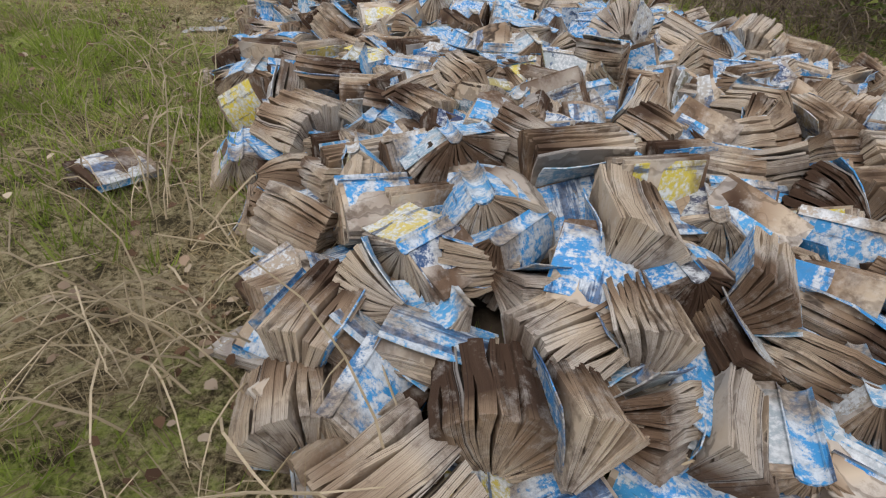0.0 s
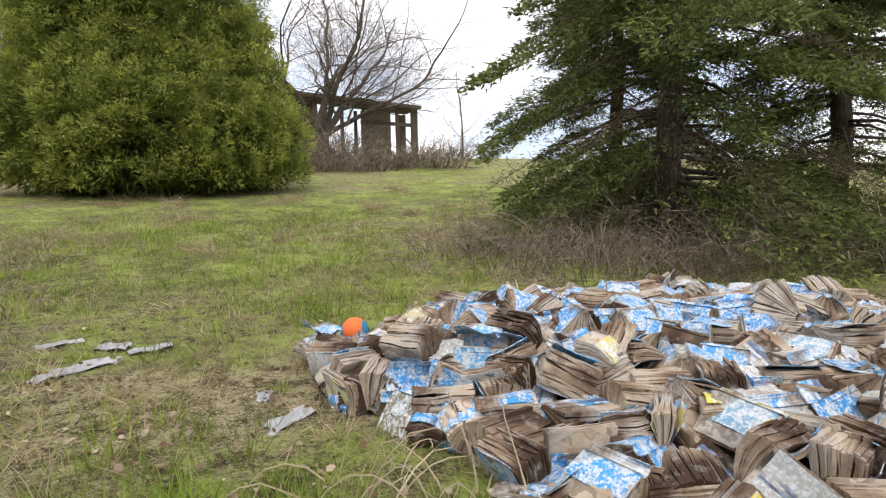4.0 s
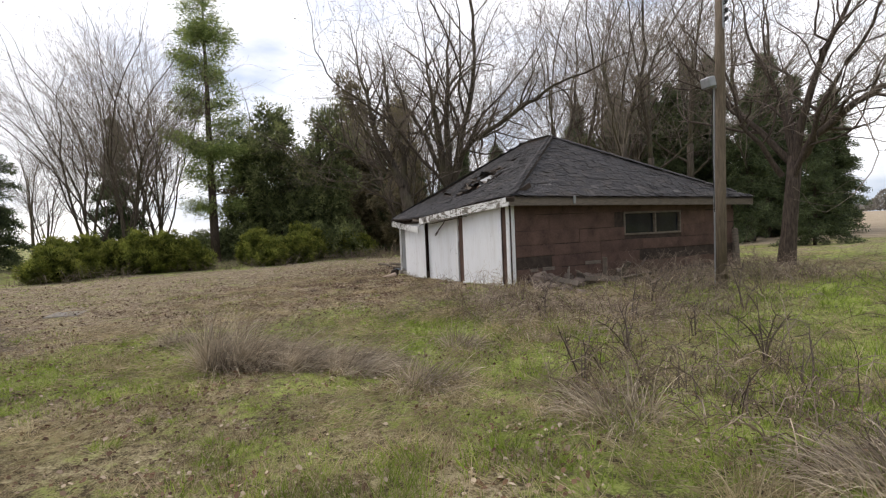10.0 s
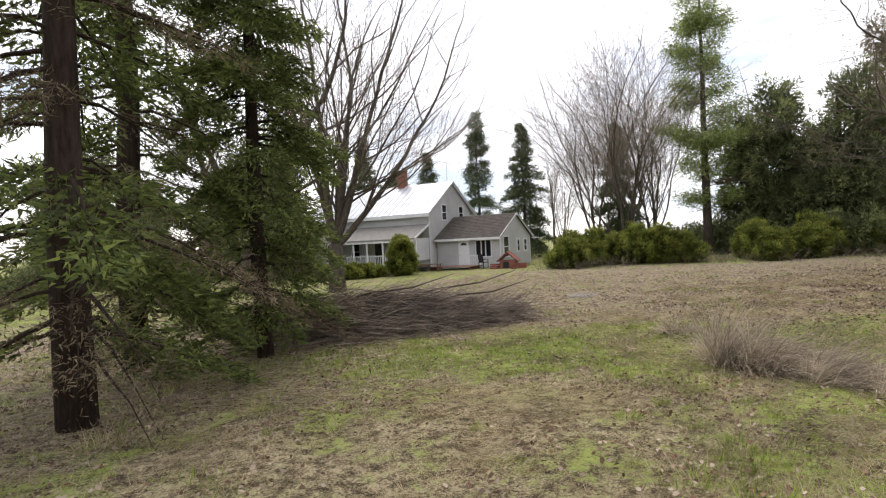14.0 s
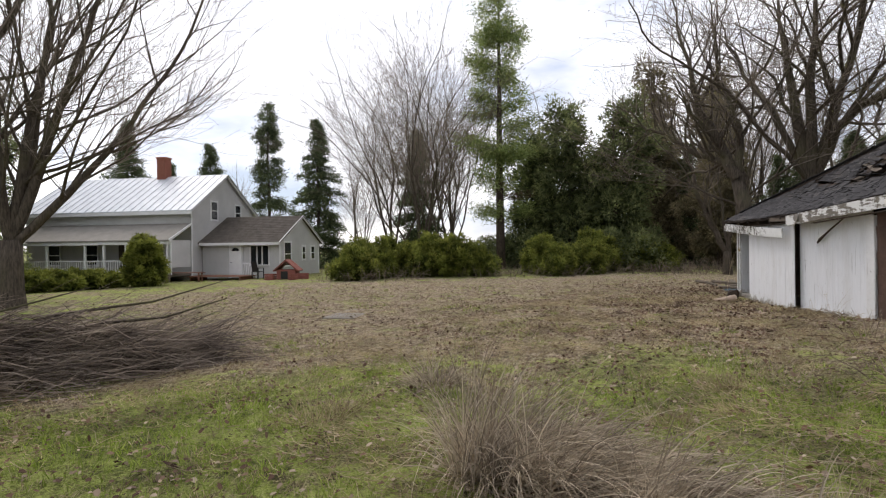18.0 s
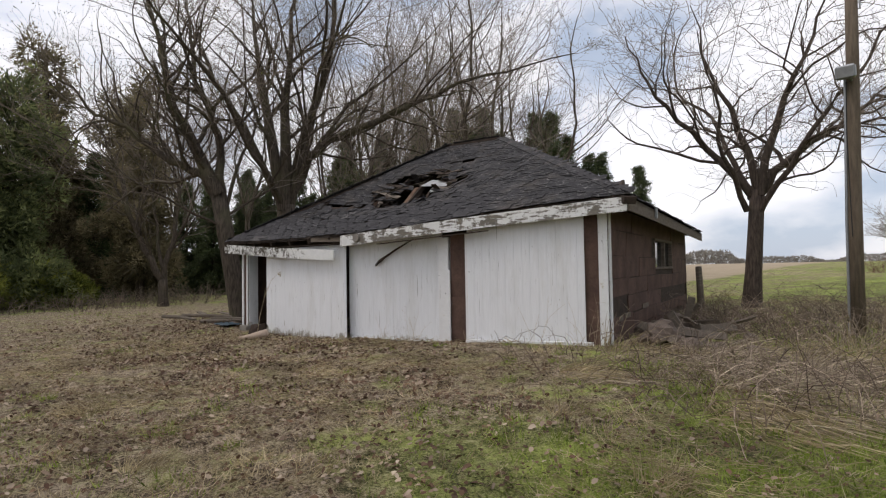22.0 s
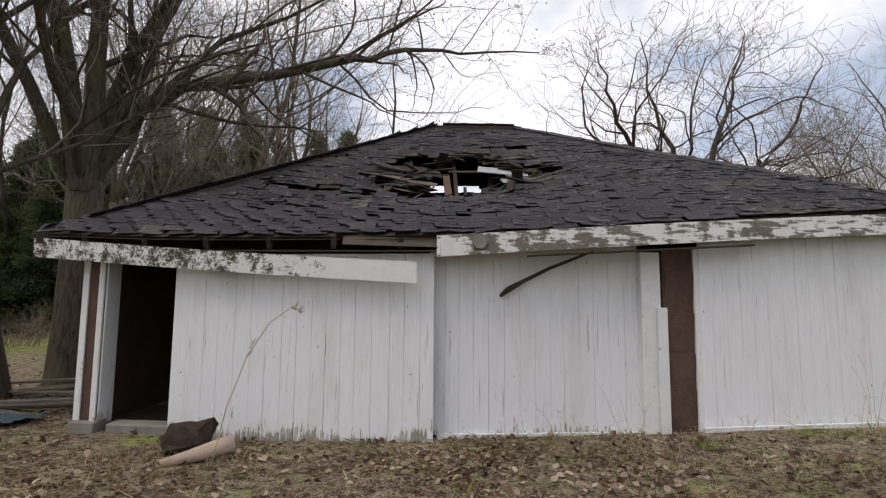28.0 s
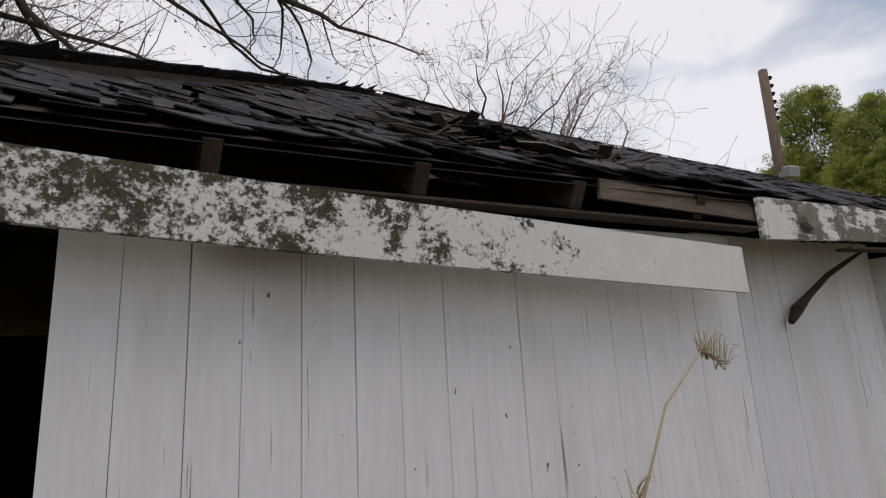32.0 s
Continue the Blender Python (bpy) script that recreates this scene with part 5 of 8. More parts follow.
def build_outbuildings():
    x0, y0 = -11.8, 37.1
    o = thing("outbuilding", on_ground(x0, y0, 20, -0.15), "small pinkish board outbuilding with a pale grey roof", "shed")
    L, D, E, P = 6.5, 4.4, 2.75, 5.1
    part("wall", Mesh().box((L / 2, 0.05, E / 2), (L, 0.1, E)).box((L / 2, D - 0.05, E / 2), (L, 0.1, E)), M["out_wood"], o)
    for x in (0.05, L - 0.05):
        part("gable_wall", Mesh().add([(x + dx, y, z) for dx in (-0.05, 0.05) for y, z in ((0.1, 0), (D - 0.1, 0), (D - 0.1, E), (D / 2, P - 0.1), (0.1, E))], [(0, 1, 2, 3, 4), (9, 8, 7, 6, 5), (0, 5, 6, 1), (1, 6, 7, 2), (2, 7, 8, 3), (3, 8, 9, 4), (4, 9, 5, 0)]), M["out_wood"], o)
    for k in range(8):
        part("batten", Mesh().box((-0.01, 0.3 + k * 0.52, 1.4), (0.02, 0.05, 2.7)), M["out_wood"], o)
    for y in (-0.3, D + 0.3):
        part("roof", Mesh().add([(-0.25, y, E - 0.15), (L + 0.2, y, E - 0.15), (L + 0.2, D / 2, P + 0.05), (-0.25, D / 2, P + 0.05), (-0.25, y, E - 0.25), (L + 0.2, y, E - 0.25), (L + 0.2, D / 2, P - 0.05), (-0.25, D / 2, P - 0.05)], [(0, 1, 2, 3), (7, 6, 5, 4), (0, 4, 5, 1), (1, 5, 6, 2), (3, 7, 4, 0)]), M["out_roof"], o, "pale grey sheet roof")
    for y in (-0.3, D + 0.3):
        part("gable_trim", Mesh().beam((-0.27, y, E - 0.2), (-0.27, D / 2, P), 0.04, 0.2), M["red_paint"], o, "faded red gable trim")
    # dark sheet on the gable in place of a shaded opening
    part("doorway", Mesh().box((-0.012, 1.0, 1.3), (0.03, 0.5, 1.4)), M["dark_wood"], o)
    # dark bar added to stand in for the shadow below the eave
    part("eave_shadow_board", Mesh().beam((-0.2, -0.25, E - 0.32), (L, -0.25, E - 0.32), 0.04, 0.14), M["dark_wood"], o)
    # tall barn end behind
    bx, by = -13.0, 54.4
    b = thing("barn", on_ground(bx, by, -6, -0.3), "tall weathered barn with a steep grey gable", "barn")
    W, H = 10.0, 15.8
    part("wall", Mesh().prism([(0, 0), (W, 0), (W, 7.0), (W - 1.6, 13.5), (W / 2 + 0.4, H), (2.2, H - 0.3), (0.3, 6.5)], 0, 0.2), M["barn_wood"], b)
    part("barn_side", Mesh().box((W / 2, 6, 3.2), (W - 0.4, 11.5, 6.4)), M["barn_wood"], b)
    bd = Mesh().box((0, 0, 0), (0.05, 0.04, 13.0)).data("batten", M["barn_wood"])
    for k in range(8):
        part("batten", bd, None, b).matrix_local = Matrix.Translation((2.3 + k * 0.75, -0.02, 6.6))
    part("roof_edge", Mesh().beam((-0.1, -0.1, 6.0), (2.1, -0.1, H - 0.3), 0.5, 0.3), M["dark_wood"], b)
    # ruined lean-to on the crest
    rx, ry = 11.3, 47.3
    r = thing("ruin", on_ground(rx, ry, -14, -0.2), "ruined open-fronted grey timber barn on the crest", "ruin")
    for x, y, h in ((0, 0, 5.6), (2.2, 0.2, 5.5), (4.1, 0.4, 5.4), (7.0, 0.3, 5.2), (8.5, 0.2, 5.1), (0, 5, 5.6), (4, 5, 5.4), (8.5, 5, 5.1)):
        part("post", Mesh().box((x, y, h / 2), (0.3 if x < 8 else 0.6, 0.3, h), None, 0.02), M["ruin_wood"], r)
    part("roof", Mesh().add([(-4.0, -0.6, 6.4), (9.0, -0.6, 5.2), (9.0, 5.8, 5.5), (-4.0, 5.8, 6.8), (-4.0, -0.6, 6.15), (9.0, -0.6, 4.95), (9.0, 5.8, 5.25), (-4.0, 5.8, 6.5)], [(0, 1, 2, 3), (7, 6, 5, 4), (0, 4, 5, 1), (1, 5, 6, 2), (2, 6, 7, 3), (3, 7, 4, 0)]), M["ruin_wood"], r)
    part("wall", Mesh().box((5.1, 0.25, 2.6), (2.6, 0.1, 4.4)), M["ruin_wood"], r)
    part("wall", Mesh().box((-1.5, 0.2, 2.8), (3.4, 0.1, 5.4)), M["ruin_wood"], r)
    part("beam", Mesh().beam((4, 0.3, 3.9), (8.5, 0.3, 3.6), 0.2, 0.3).beam((0, 0.3, 1.4), (3, 0.3, 1.2), 0.2, 0.2).beam((7.0, 0.3, 1.0), (8.4, 0.3, 1.1), 0.15, 0.4).beam((7.0, 0.3, 3.2), (8.4, 0.3, 1.8), 0.12, 0.12), M["ruin_wood"], r)


build_outbuildings()

# ---- the pole ----


def build_pole():
    p = thing("utility_pole", on_ground(-20.35, 7.2, 20, -0.1), "leaning weathered wooden utility pole with insulators and a lamp", "pole")
    part("shaft", Mesh().tube([(0, 0, 0), (0.03, 0.0, 2.5), (0.1, 0, 5.5), (0.14, 0, 7.75)], [0.13, 0.122, 0.11, 0.098], 14), M["pole_wood"], p, smooth=True)
    part("conduit", Mesh().tube([(-0.12, -0.08, 0.1), (-0.09, -0.08, 2.4), (-0.02, -0.07, 5.2)], [0.025] * 3, 6), M["galv"], p, "grey cable conduit")
    for k in range(6):
        z = 6.55 + k * 0.2
        i = part("insulator", Mesh().tube([(0.24, 0, z), (0.33, 0, z + 0.005), (0.33, 0, z + 0.05), (0.37, 0, z + 0.06)], [0.018, 0.02, 0.055, 0.04], 8), M["black_plastic"], p, "black spool insulator")
    part("insulator_rack", Mesh().box((0.25, 0, 7.05), (0.03, 0.06, 1.3), None, 0.005), M["galv"], p)
    lamp = part("lamp_box", Mesh().box((0.02, -0.28, 5.15), (0.32, 0.22, 0.26), pose(0, 0, 0, 12, 0, 0).to_3x3(), 0.03), M["galv"], p, "grey box lamp on a bracket")
    part("bracket", Mesh().tube([(0.1, 0, 5.0), (0.06, -0.2, 5.05)], [0.03, 0.03], 6), M["galv"], lamp)
    part("cable", Mesh().tube([(0.24, 0, 6.7), (0.5, -0.05, 6.72), (0.68, -0.08, 6.5), (0.7, -0.08, 6.2)], [0.012] * 4, 5), M["black_plastic"], p)
    part("cable", Mesh().tube([(0.0, -0.14, 5.0), (-0.02, -0.17, 4.0), (0.0, -0.16, 2.0)], [0.01] * 3, 5), M["black_plastic"], p)


build_pole()

# ---- trees ----
UP = Vector((0, 0, 1))


def wander(rng, s):
    return Vector((rng.gauss(0, s), rng.gauss(0, s), rng.gauss(0, s)))


def grow(wood, twig, tips, p, d, ln, r, lv, rng, o):
    n = 6 if lv < 3 else 4
    pts, rad, dirs = [p], [r], [d]
    last = lv >= o["levels"]
    for i in range(n):
        d = (d + wander(rng, o["wob"] * (0.6 + 0.25 * lv)) + UP * (o["lift"] * (1 if lv else 0) - (o["sag"] if lv == 1 else 0.0))).normalized()
        p = p + d * (ln / n)
        pts.append(p)
        dirs.append(d)
        rad.append(r * (1 - (i + 1) / n * (0.85 if last else 0.42)))
    if r > 0.022:
        wood.tube(pts, rad, 9 if lv == 0 else 7 if lv == 1 else 5, cap=lv == 0)
    else:
        twig.tube(pts, [max(q, o["fine"]) for q in rad], 3, cap=False)
    if last:
        tips.append((pts[-1], d))
        tips.append((pts[-2], d))
        return
    kids = o["kids"][lv]
    for k in range(kids):
        t = o["bare"][lv] + (1 - o["bare"][lv]) * (k + rng.random()) / kids
        i = min(n - 1, int(t * n))
        q = pts[i].lerp(pts[i + 1], t * n - i)
        side = dirs[i + 1].cross(wander(rng, 1.0)).normalized()
        a = radians(rng.uniform(*o["angle"]))
        nd = (dirs[i + 1] * math.cos(a) + side * math.sin(a)).normalized()
        if nd.z < 0.05:
            nd.z = 0.05 - 0.5 * nd.z
        grow(wood, twig, tips, q, nd, ln * rng.uniform(*o["short"]), rad[i + 1] * rng.uniform(0.34, 0.55), lv + 1, rng, o)
    grow(wood, twig, tips, pts[-1], d, ln * rng.uniform(0.6, 0.8), rad[-1], lv + 1, rng, o)


def bare_tree(name, m, seed, label, trunk=2.5, radius=0.3, limbs=(), levels=4, kids=(3, 4, 4, 4, 3), angle=(25, 55), short=(0.5, 0.8), lift=0.05, wob=0.09, bark_mat="bark_grey", buds=0, lean=(0, 0), group="bare trees", fine=0.005, bent=()):
    """A leafless tree: limbs are given as (height, azimuth, tilt from upright, length, radius), crooked ones in bent as
    (azimuth, radius, ((distance from the trunk, height), ...))."""
    rng = random.Random(seed)
    wood, twig, tips, boughs = Mesh(), Mesh(), [], []
    o = dict(fine=fine, levels=levels, kids=kids, angle=angle, short=short, lift=lift, wob=wob, bare=(0.4, 0.25, 0.2, 0.15, 0.1))
    top = Vector((lean[0] * trunk, lean[1] * trunk, trunk))
    pts = [Vector((0, 0, -0.3)), Vector((0, 0, 0.05)), top * 0.3, top * 0.65, top]
    wood.tube(pts, [radius * 1.45, radius * 1.25, radius * 1.02, radius * 0.95, radius * 0.9], 12)
    for z, az, tilt, ln, r, *sag in limbs:
        a, t = radians(az), radians(tilt)
        d = Vector((math.cos(a) * math.sin(t), math.sin(a) * math.sin(t), math.cos(t)))
        limb = Mesh()
        o["sag"] = sag[0] if sag else 0.0
        grow(limb, twig, tips, top * (z / trunk) if z < trunk else top - d * 0.1, d, ln, r, 1, rng, o)
        boughs.append(limb)
    o["sag"] = 0.0
    for az, r, line in bent:
        limb, a = Mesh(), radians(az)
        out, across = Vector((math.cos(a), math.sin(a), 0)), Vector((-math.sin(a), math.cos(a), 0))
        pts, sway = [], 0.0
        for (d0, z0), (d1, z1) in zip(line, line[1:]):
            for k in range(3):
                t = k / 3
                sway += rng.gauss(0, 0.07)
                pts.append(out * (d0 + (d1 - d0) * t) + UP * (z0 + (z1 - z0) * t) + across * sway + wander(rng, 0.05))
        pts.append(out * line[-1][0] + UP * line[-1][1] + across * sway)
        rad = [max(0.012, r * (1 - 0.92 * (i / (len(pts) - 1)) ** 0.8)) for i in range(len(pts))]
        limb.tube(pts, rad, 8, cap=False)
        for i in range(2, len(pts)):
            way = (pts[i] - pts[i - 1]).normalized()
            for k in range(2 if i % 2 else 1):
                side = way.cross(wander(rng, 1.0)).normalized()
                b = radians(rng.uniform(*angle))
                nd = (way * math.cos(b) + side * math.sin(b) + UP * 0.25).normalized()
                grow(limb, twig, tips, pts[i], nd, rng.uniform(1.0, 2.6) * (1.15 - 0.5 * i / len(pts)), rad[i] * rng.uniform(0.35, 0.6), max(2, levels - 2), rng, o)
        boughs.append(limb)
    tree = thing(name, m, label, "tree", group)
    part("trunk", wood, M[bark_mat], tree, smooth=True)
    for limb in boughs:
        part("limb", limb, M[bark_mat], tree, smooth=True, kind="stuff")
    part("twig", twig, M["twig"], tree, "fine bare twigs", kind="stuff")
    if buds:
        g = np.random.default_rng(seed)
        pick = g.permutation(len(tips))[: buds]
        part("bud", leaves("bud", [tips[i][0] for i in pick], [tips[i][1] for i in pick], 0.06, 0.02, M["bud"], g, 0.9, 0.12, 2), None, tree, "first spring buds", kind="stuff")
    return tree


def conifer(name, m, seed, height, reach, base, label, mat="spruce", droop=0.35, step=0.3, per=7, dead=0.0, needle=(0.16, 0.022), trunk_r=0.2, rise=0.0, group="conifers", profile=0.85, gaps=0.0, sprays=9, bark_mat="bark_dark", fluff=0.35):
    """A conifer of whorled, drooping boughs with side shoots and many small needle sprays."""
    rng, g = random.Random(seed), np.random.default_rng(seed)
    wood, pts, dirs, dpts, ddirs = Mesh(), [], [], [], []
    bend = [Vector((rng.gauss(0, 0.05), rng.gauss(0, 0.05), height * k / 6)) for k in range(7)]
    bend[0] = Vector((0, 0, -0.3))
    wood.tube(bend, [trunk_r * (1.15 - k / 6.2) for k in range(7)], 9)
    z = base
    while z < height - 0.15:
        f = 1 - (z - base) / (height - base)
        rlen = reach * (f ** profile) * rng.uniform(0.7, 1.1) + 0.15
        az0 = rng.uniform(0, 6.28)
        n = rng.randint(2, 3)
        for k in range(n):
            if rng.random() < gaps:
                continue
            az = az0 + 6.283 * k / n + rng.uniform(-0.3, 0.3)
            ln = rlen * rng.uniform(0.5, 1.2)
            out = Vector((math.cos(az), math.sin(az), 0))
            dr = droop * (0.5 + f)
            zz = z + rng.uniform(-1.1, 1.1) * step
            line = [Vector((0, 0, zz)) + out * (ln * t) + UP * (ln * (rise * t - dr * t * t + 0.30 * dr * t ** 3)) + wander(rng, 0.03) for t in (0, 0.25, 0.5, 0.75, 1.0)]
            wood.tube(line, [0.014 + 0.010 * ln, 0.012 + 0.007 * ln, 0.01 + 0.004 * ln, 0.008, 0.004], 4, cap=False)
            isdead = rng.random() < dead * smooth_step(0.5, 1.0, f)
            across = out.cross(UP)
            cnt = max(3, int(sprays * ln))
            for s in range(cnt):
                t = 0.18 + 0.82 * (s + rng.random()) / cnt
                i = min(3, int(t * 4))
                q = line[i].lerp(line[i + 1], t * 4 - i)
                w = ln * 0.34 * (1.15 - t) + 0.10
                for sg in (-1, 1):
                    e = across * sg * w * rng.uniform(0.5, 1.1) + out * w * 0.6 - UP * w * rng.uniform(0.05, 0.6) * (droop * 1.6)
                    for h in (0.25, 0.6, 0.95):
                        (dpts if isdead else pts).append(q + e * h)
                        (ddirs if isdead else dirs).append(e.normalized() + out * 0.4)
                (dpts if isdead else pts).append(q)
                (ddirs if isdead else dirs).append(out - UP * 0.3)
        z += 0.5 * step * rng.uniform(0.6, 1.4) * (0.6 + 0.6 * f)
    tree = thing(name, m, label, "tree", group)
    part("trunk", wood, M[bark_mat], tree, smooth=True)
    part("crown", leaves("crown", np.array([tuple(p) for p in pts]), np.array([tuple(p) for p in dirs]), needle[0], needle[1], M[mat], g, 0.45 + 0.3 * (fluff > 0.5), needle[0] * fluff, per), None, tree, kind="stuff")
    if dpts:
        part("dead_bough", leaves("dead_bough", np.array([tuple(p) for p in dpts]), np.array([tuple(p) for p in ddirs]), needle[0] * 0.8, needle[1] * 0.35, M["dead_needle"], g, 0.7, 0.05, 3), None, tree, "dry brown twigs", kind="stuff")
    return tree


def sprayed_shape(name, m, seed, blobs, label, mat, count, size, category="bush", group="", trunk=0.0, tuft=0.5, loose=0.12, rise=0.35):
    """An evergreen of many small sprays gathered in tufts that stand out from overlapping lumps (centre, radii), with stems inside."""
    rng, g = random.Random(seed), np.random.default_rng(seed)
    C, R = np.array([c for c, r in blobs], float), np.array([r for c, r in blobs], float)
    area = (R.prod(1)) ** (2 / 3)
    per = 64
    pick = g.choice(len(blobs), int(count * 3 / per * 2.2), p=area / area.sum())
    d = unit(g.normal(0, 1, (len(pick), 3)))
    d[:, 2] = np.where(d[:, 2] < -0.6, -d[:, 2], d[:, 2])
    heart = C[pick] + d * R[pick] * (1.0 - loose * g.uniform(0, 1, (len(pick), 1)) ** 2 + g.normal(0, 0.07, (len(pick), 1)))
    deep = np.min([np.where(pick == k, 9.0, (((heart - C[k]) / R[k]) ** 2).sum(1)) for k in range(len(blobs))], 0)
    ok = (deep > 0.4) & (heart[:, 2] > 0.05)
    heart, d = heart[ok][: int(count * 3 / per)], d[ok][: int(count * 3 / per)]
    n = len(heart)
    axis = unit(d * np.array([1, 1, 0.5]) + np.array([0, 0, rise]) + g.normal(0, 0.28, (n, 3)))
    reach = tuft * g.uniform(0.55, 1.35, (n, 1))
    u = g.uniform(0, 1, (n, per, 1)) ** 0.75
    side = g.normal(0, 1, (n, per, 3))
    side -= (side * axis[:, None]).sum(2, keepdims=True) * axis[:, None]
    side /= np.maximum(np.linalg.norm(side, axis=2, keepdims=True), 1e-6)
    wide = 0.45 * np.sqrt(g.uniform(0, 1, (n, per, 1))) * np.sin(np.pi * (0.12 + 0.83 * u))
    P = (heart[:, None] + axis[:, None] * reach[:, None] * (u - 0.45) + side * reach[:, None] * wide).reshape(-1, 3)
    D = (axis[:, None] * 0.9 + side * 0.8 + np.zeros((n, per, 3))).reshape(-1, 3)
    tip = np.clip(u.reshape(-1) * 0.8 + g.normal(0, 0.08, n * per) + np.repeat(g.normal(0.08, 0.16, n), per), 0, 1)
    # inner sprays keep tip zero, so the crown's shaded core is coloured dark
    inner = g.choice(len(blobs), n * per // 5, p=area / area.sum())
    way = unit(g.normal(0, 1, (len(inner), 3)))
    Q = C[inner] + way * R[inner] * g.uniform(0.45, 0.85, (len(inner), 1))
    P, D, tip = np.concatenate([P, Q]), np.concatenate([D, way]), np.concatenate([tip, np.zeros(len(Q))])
    long = np.concatenate([np.full(n * per, 1.0), np.full(len(Q), 2.0)])
    low = P[:, 2] > 0.03
    bush = thing(name, m, label, category, group)
    stems = Mesh()
    if trunk:
        top = max(c[2] + r[2] * 0.6 for c, r in blobs)
        stems.tube([(0, 0, -0.3), (0.04, 0.02, top * 0.35), (-0.03, 0.05, top * 0.7), (0, 0, top)], [trunk * 1.2, trunk, trunk * 0.6, 0.03], 9)
    for c, r in blobs:
        if trunk:
            a, e = Vector((0, 0, max(0.3, c[2] - 0.35))), Vector(c)
            stems.tube([a, a.lerp(e, 0.5) + wander(rng, 0.06), e], [0.05, 0.035, 0.012], 5)
            continue
        for k in range(5):
            e = Vector(c) + Vector((rng.uniform(-0.7, 0.7) * r[0], rng.uniform(-0.7, 0.7) * r[1], rng.uniform(-0.2, 0.7) * r[2]))
            b = Vector((c[0] * 0.6 + rng.uniform(-0.2, 0.2), c[1] * 0.6 + rng.uniform(-0.2, 0.2), -0.1))
            stems.tube([b, b.lerp(e, 0.4) + wander(rng, 0.1), b.lerp(e, 0.75) + wander(rng, 0.1), e], [0.05, 0.035, 0.02, 0.006], 5)
    part("stem", stems, M["bark_dark"], bush, kind="stuff")
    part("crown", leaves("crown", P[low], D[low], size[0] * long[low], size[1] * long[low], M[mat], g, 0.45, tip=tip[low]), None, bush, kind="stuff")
    return bush


def spread_copy(src, places, group=""):
    for x, y, s, rz in places:
        copy_thing(src, on_ground(x, y, rz, -0.05) @ Matrix.Diagonal((s, s, s, 1)))


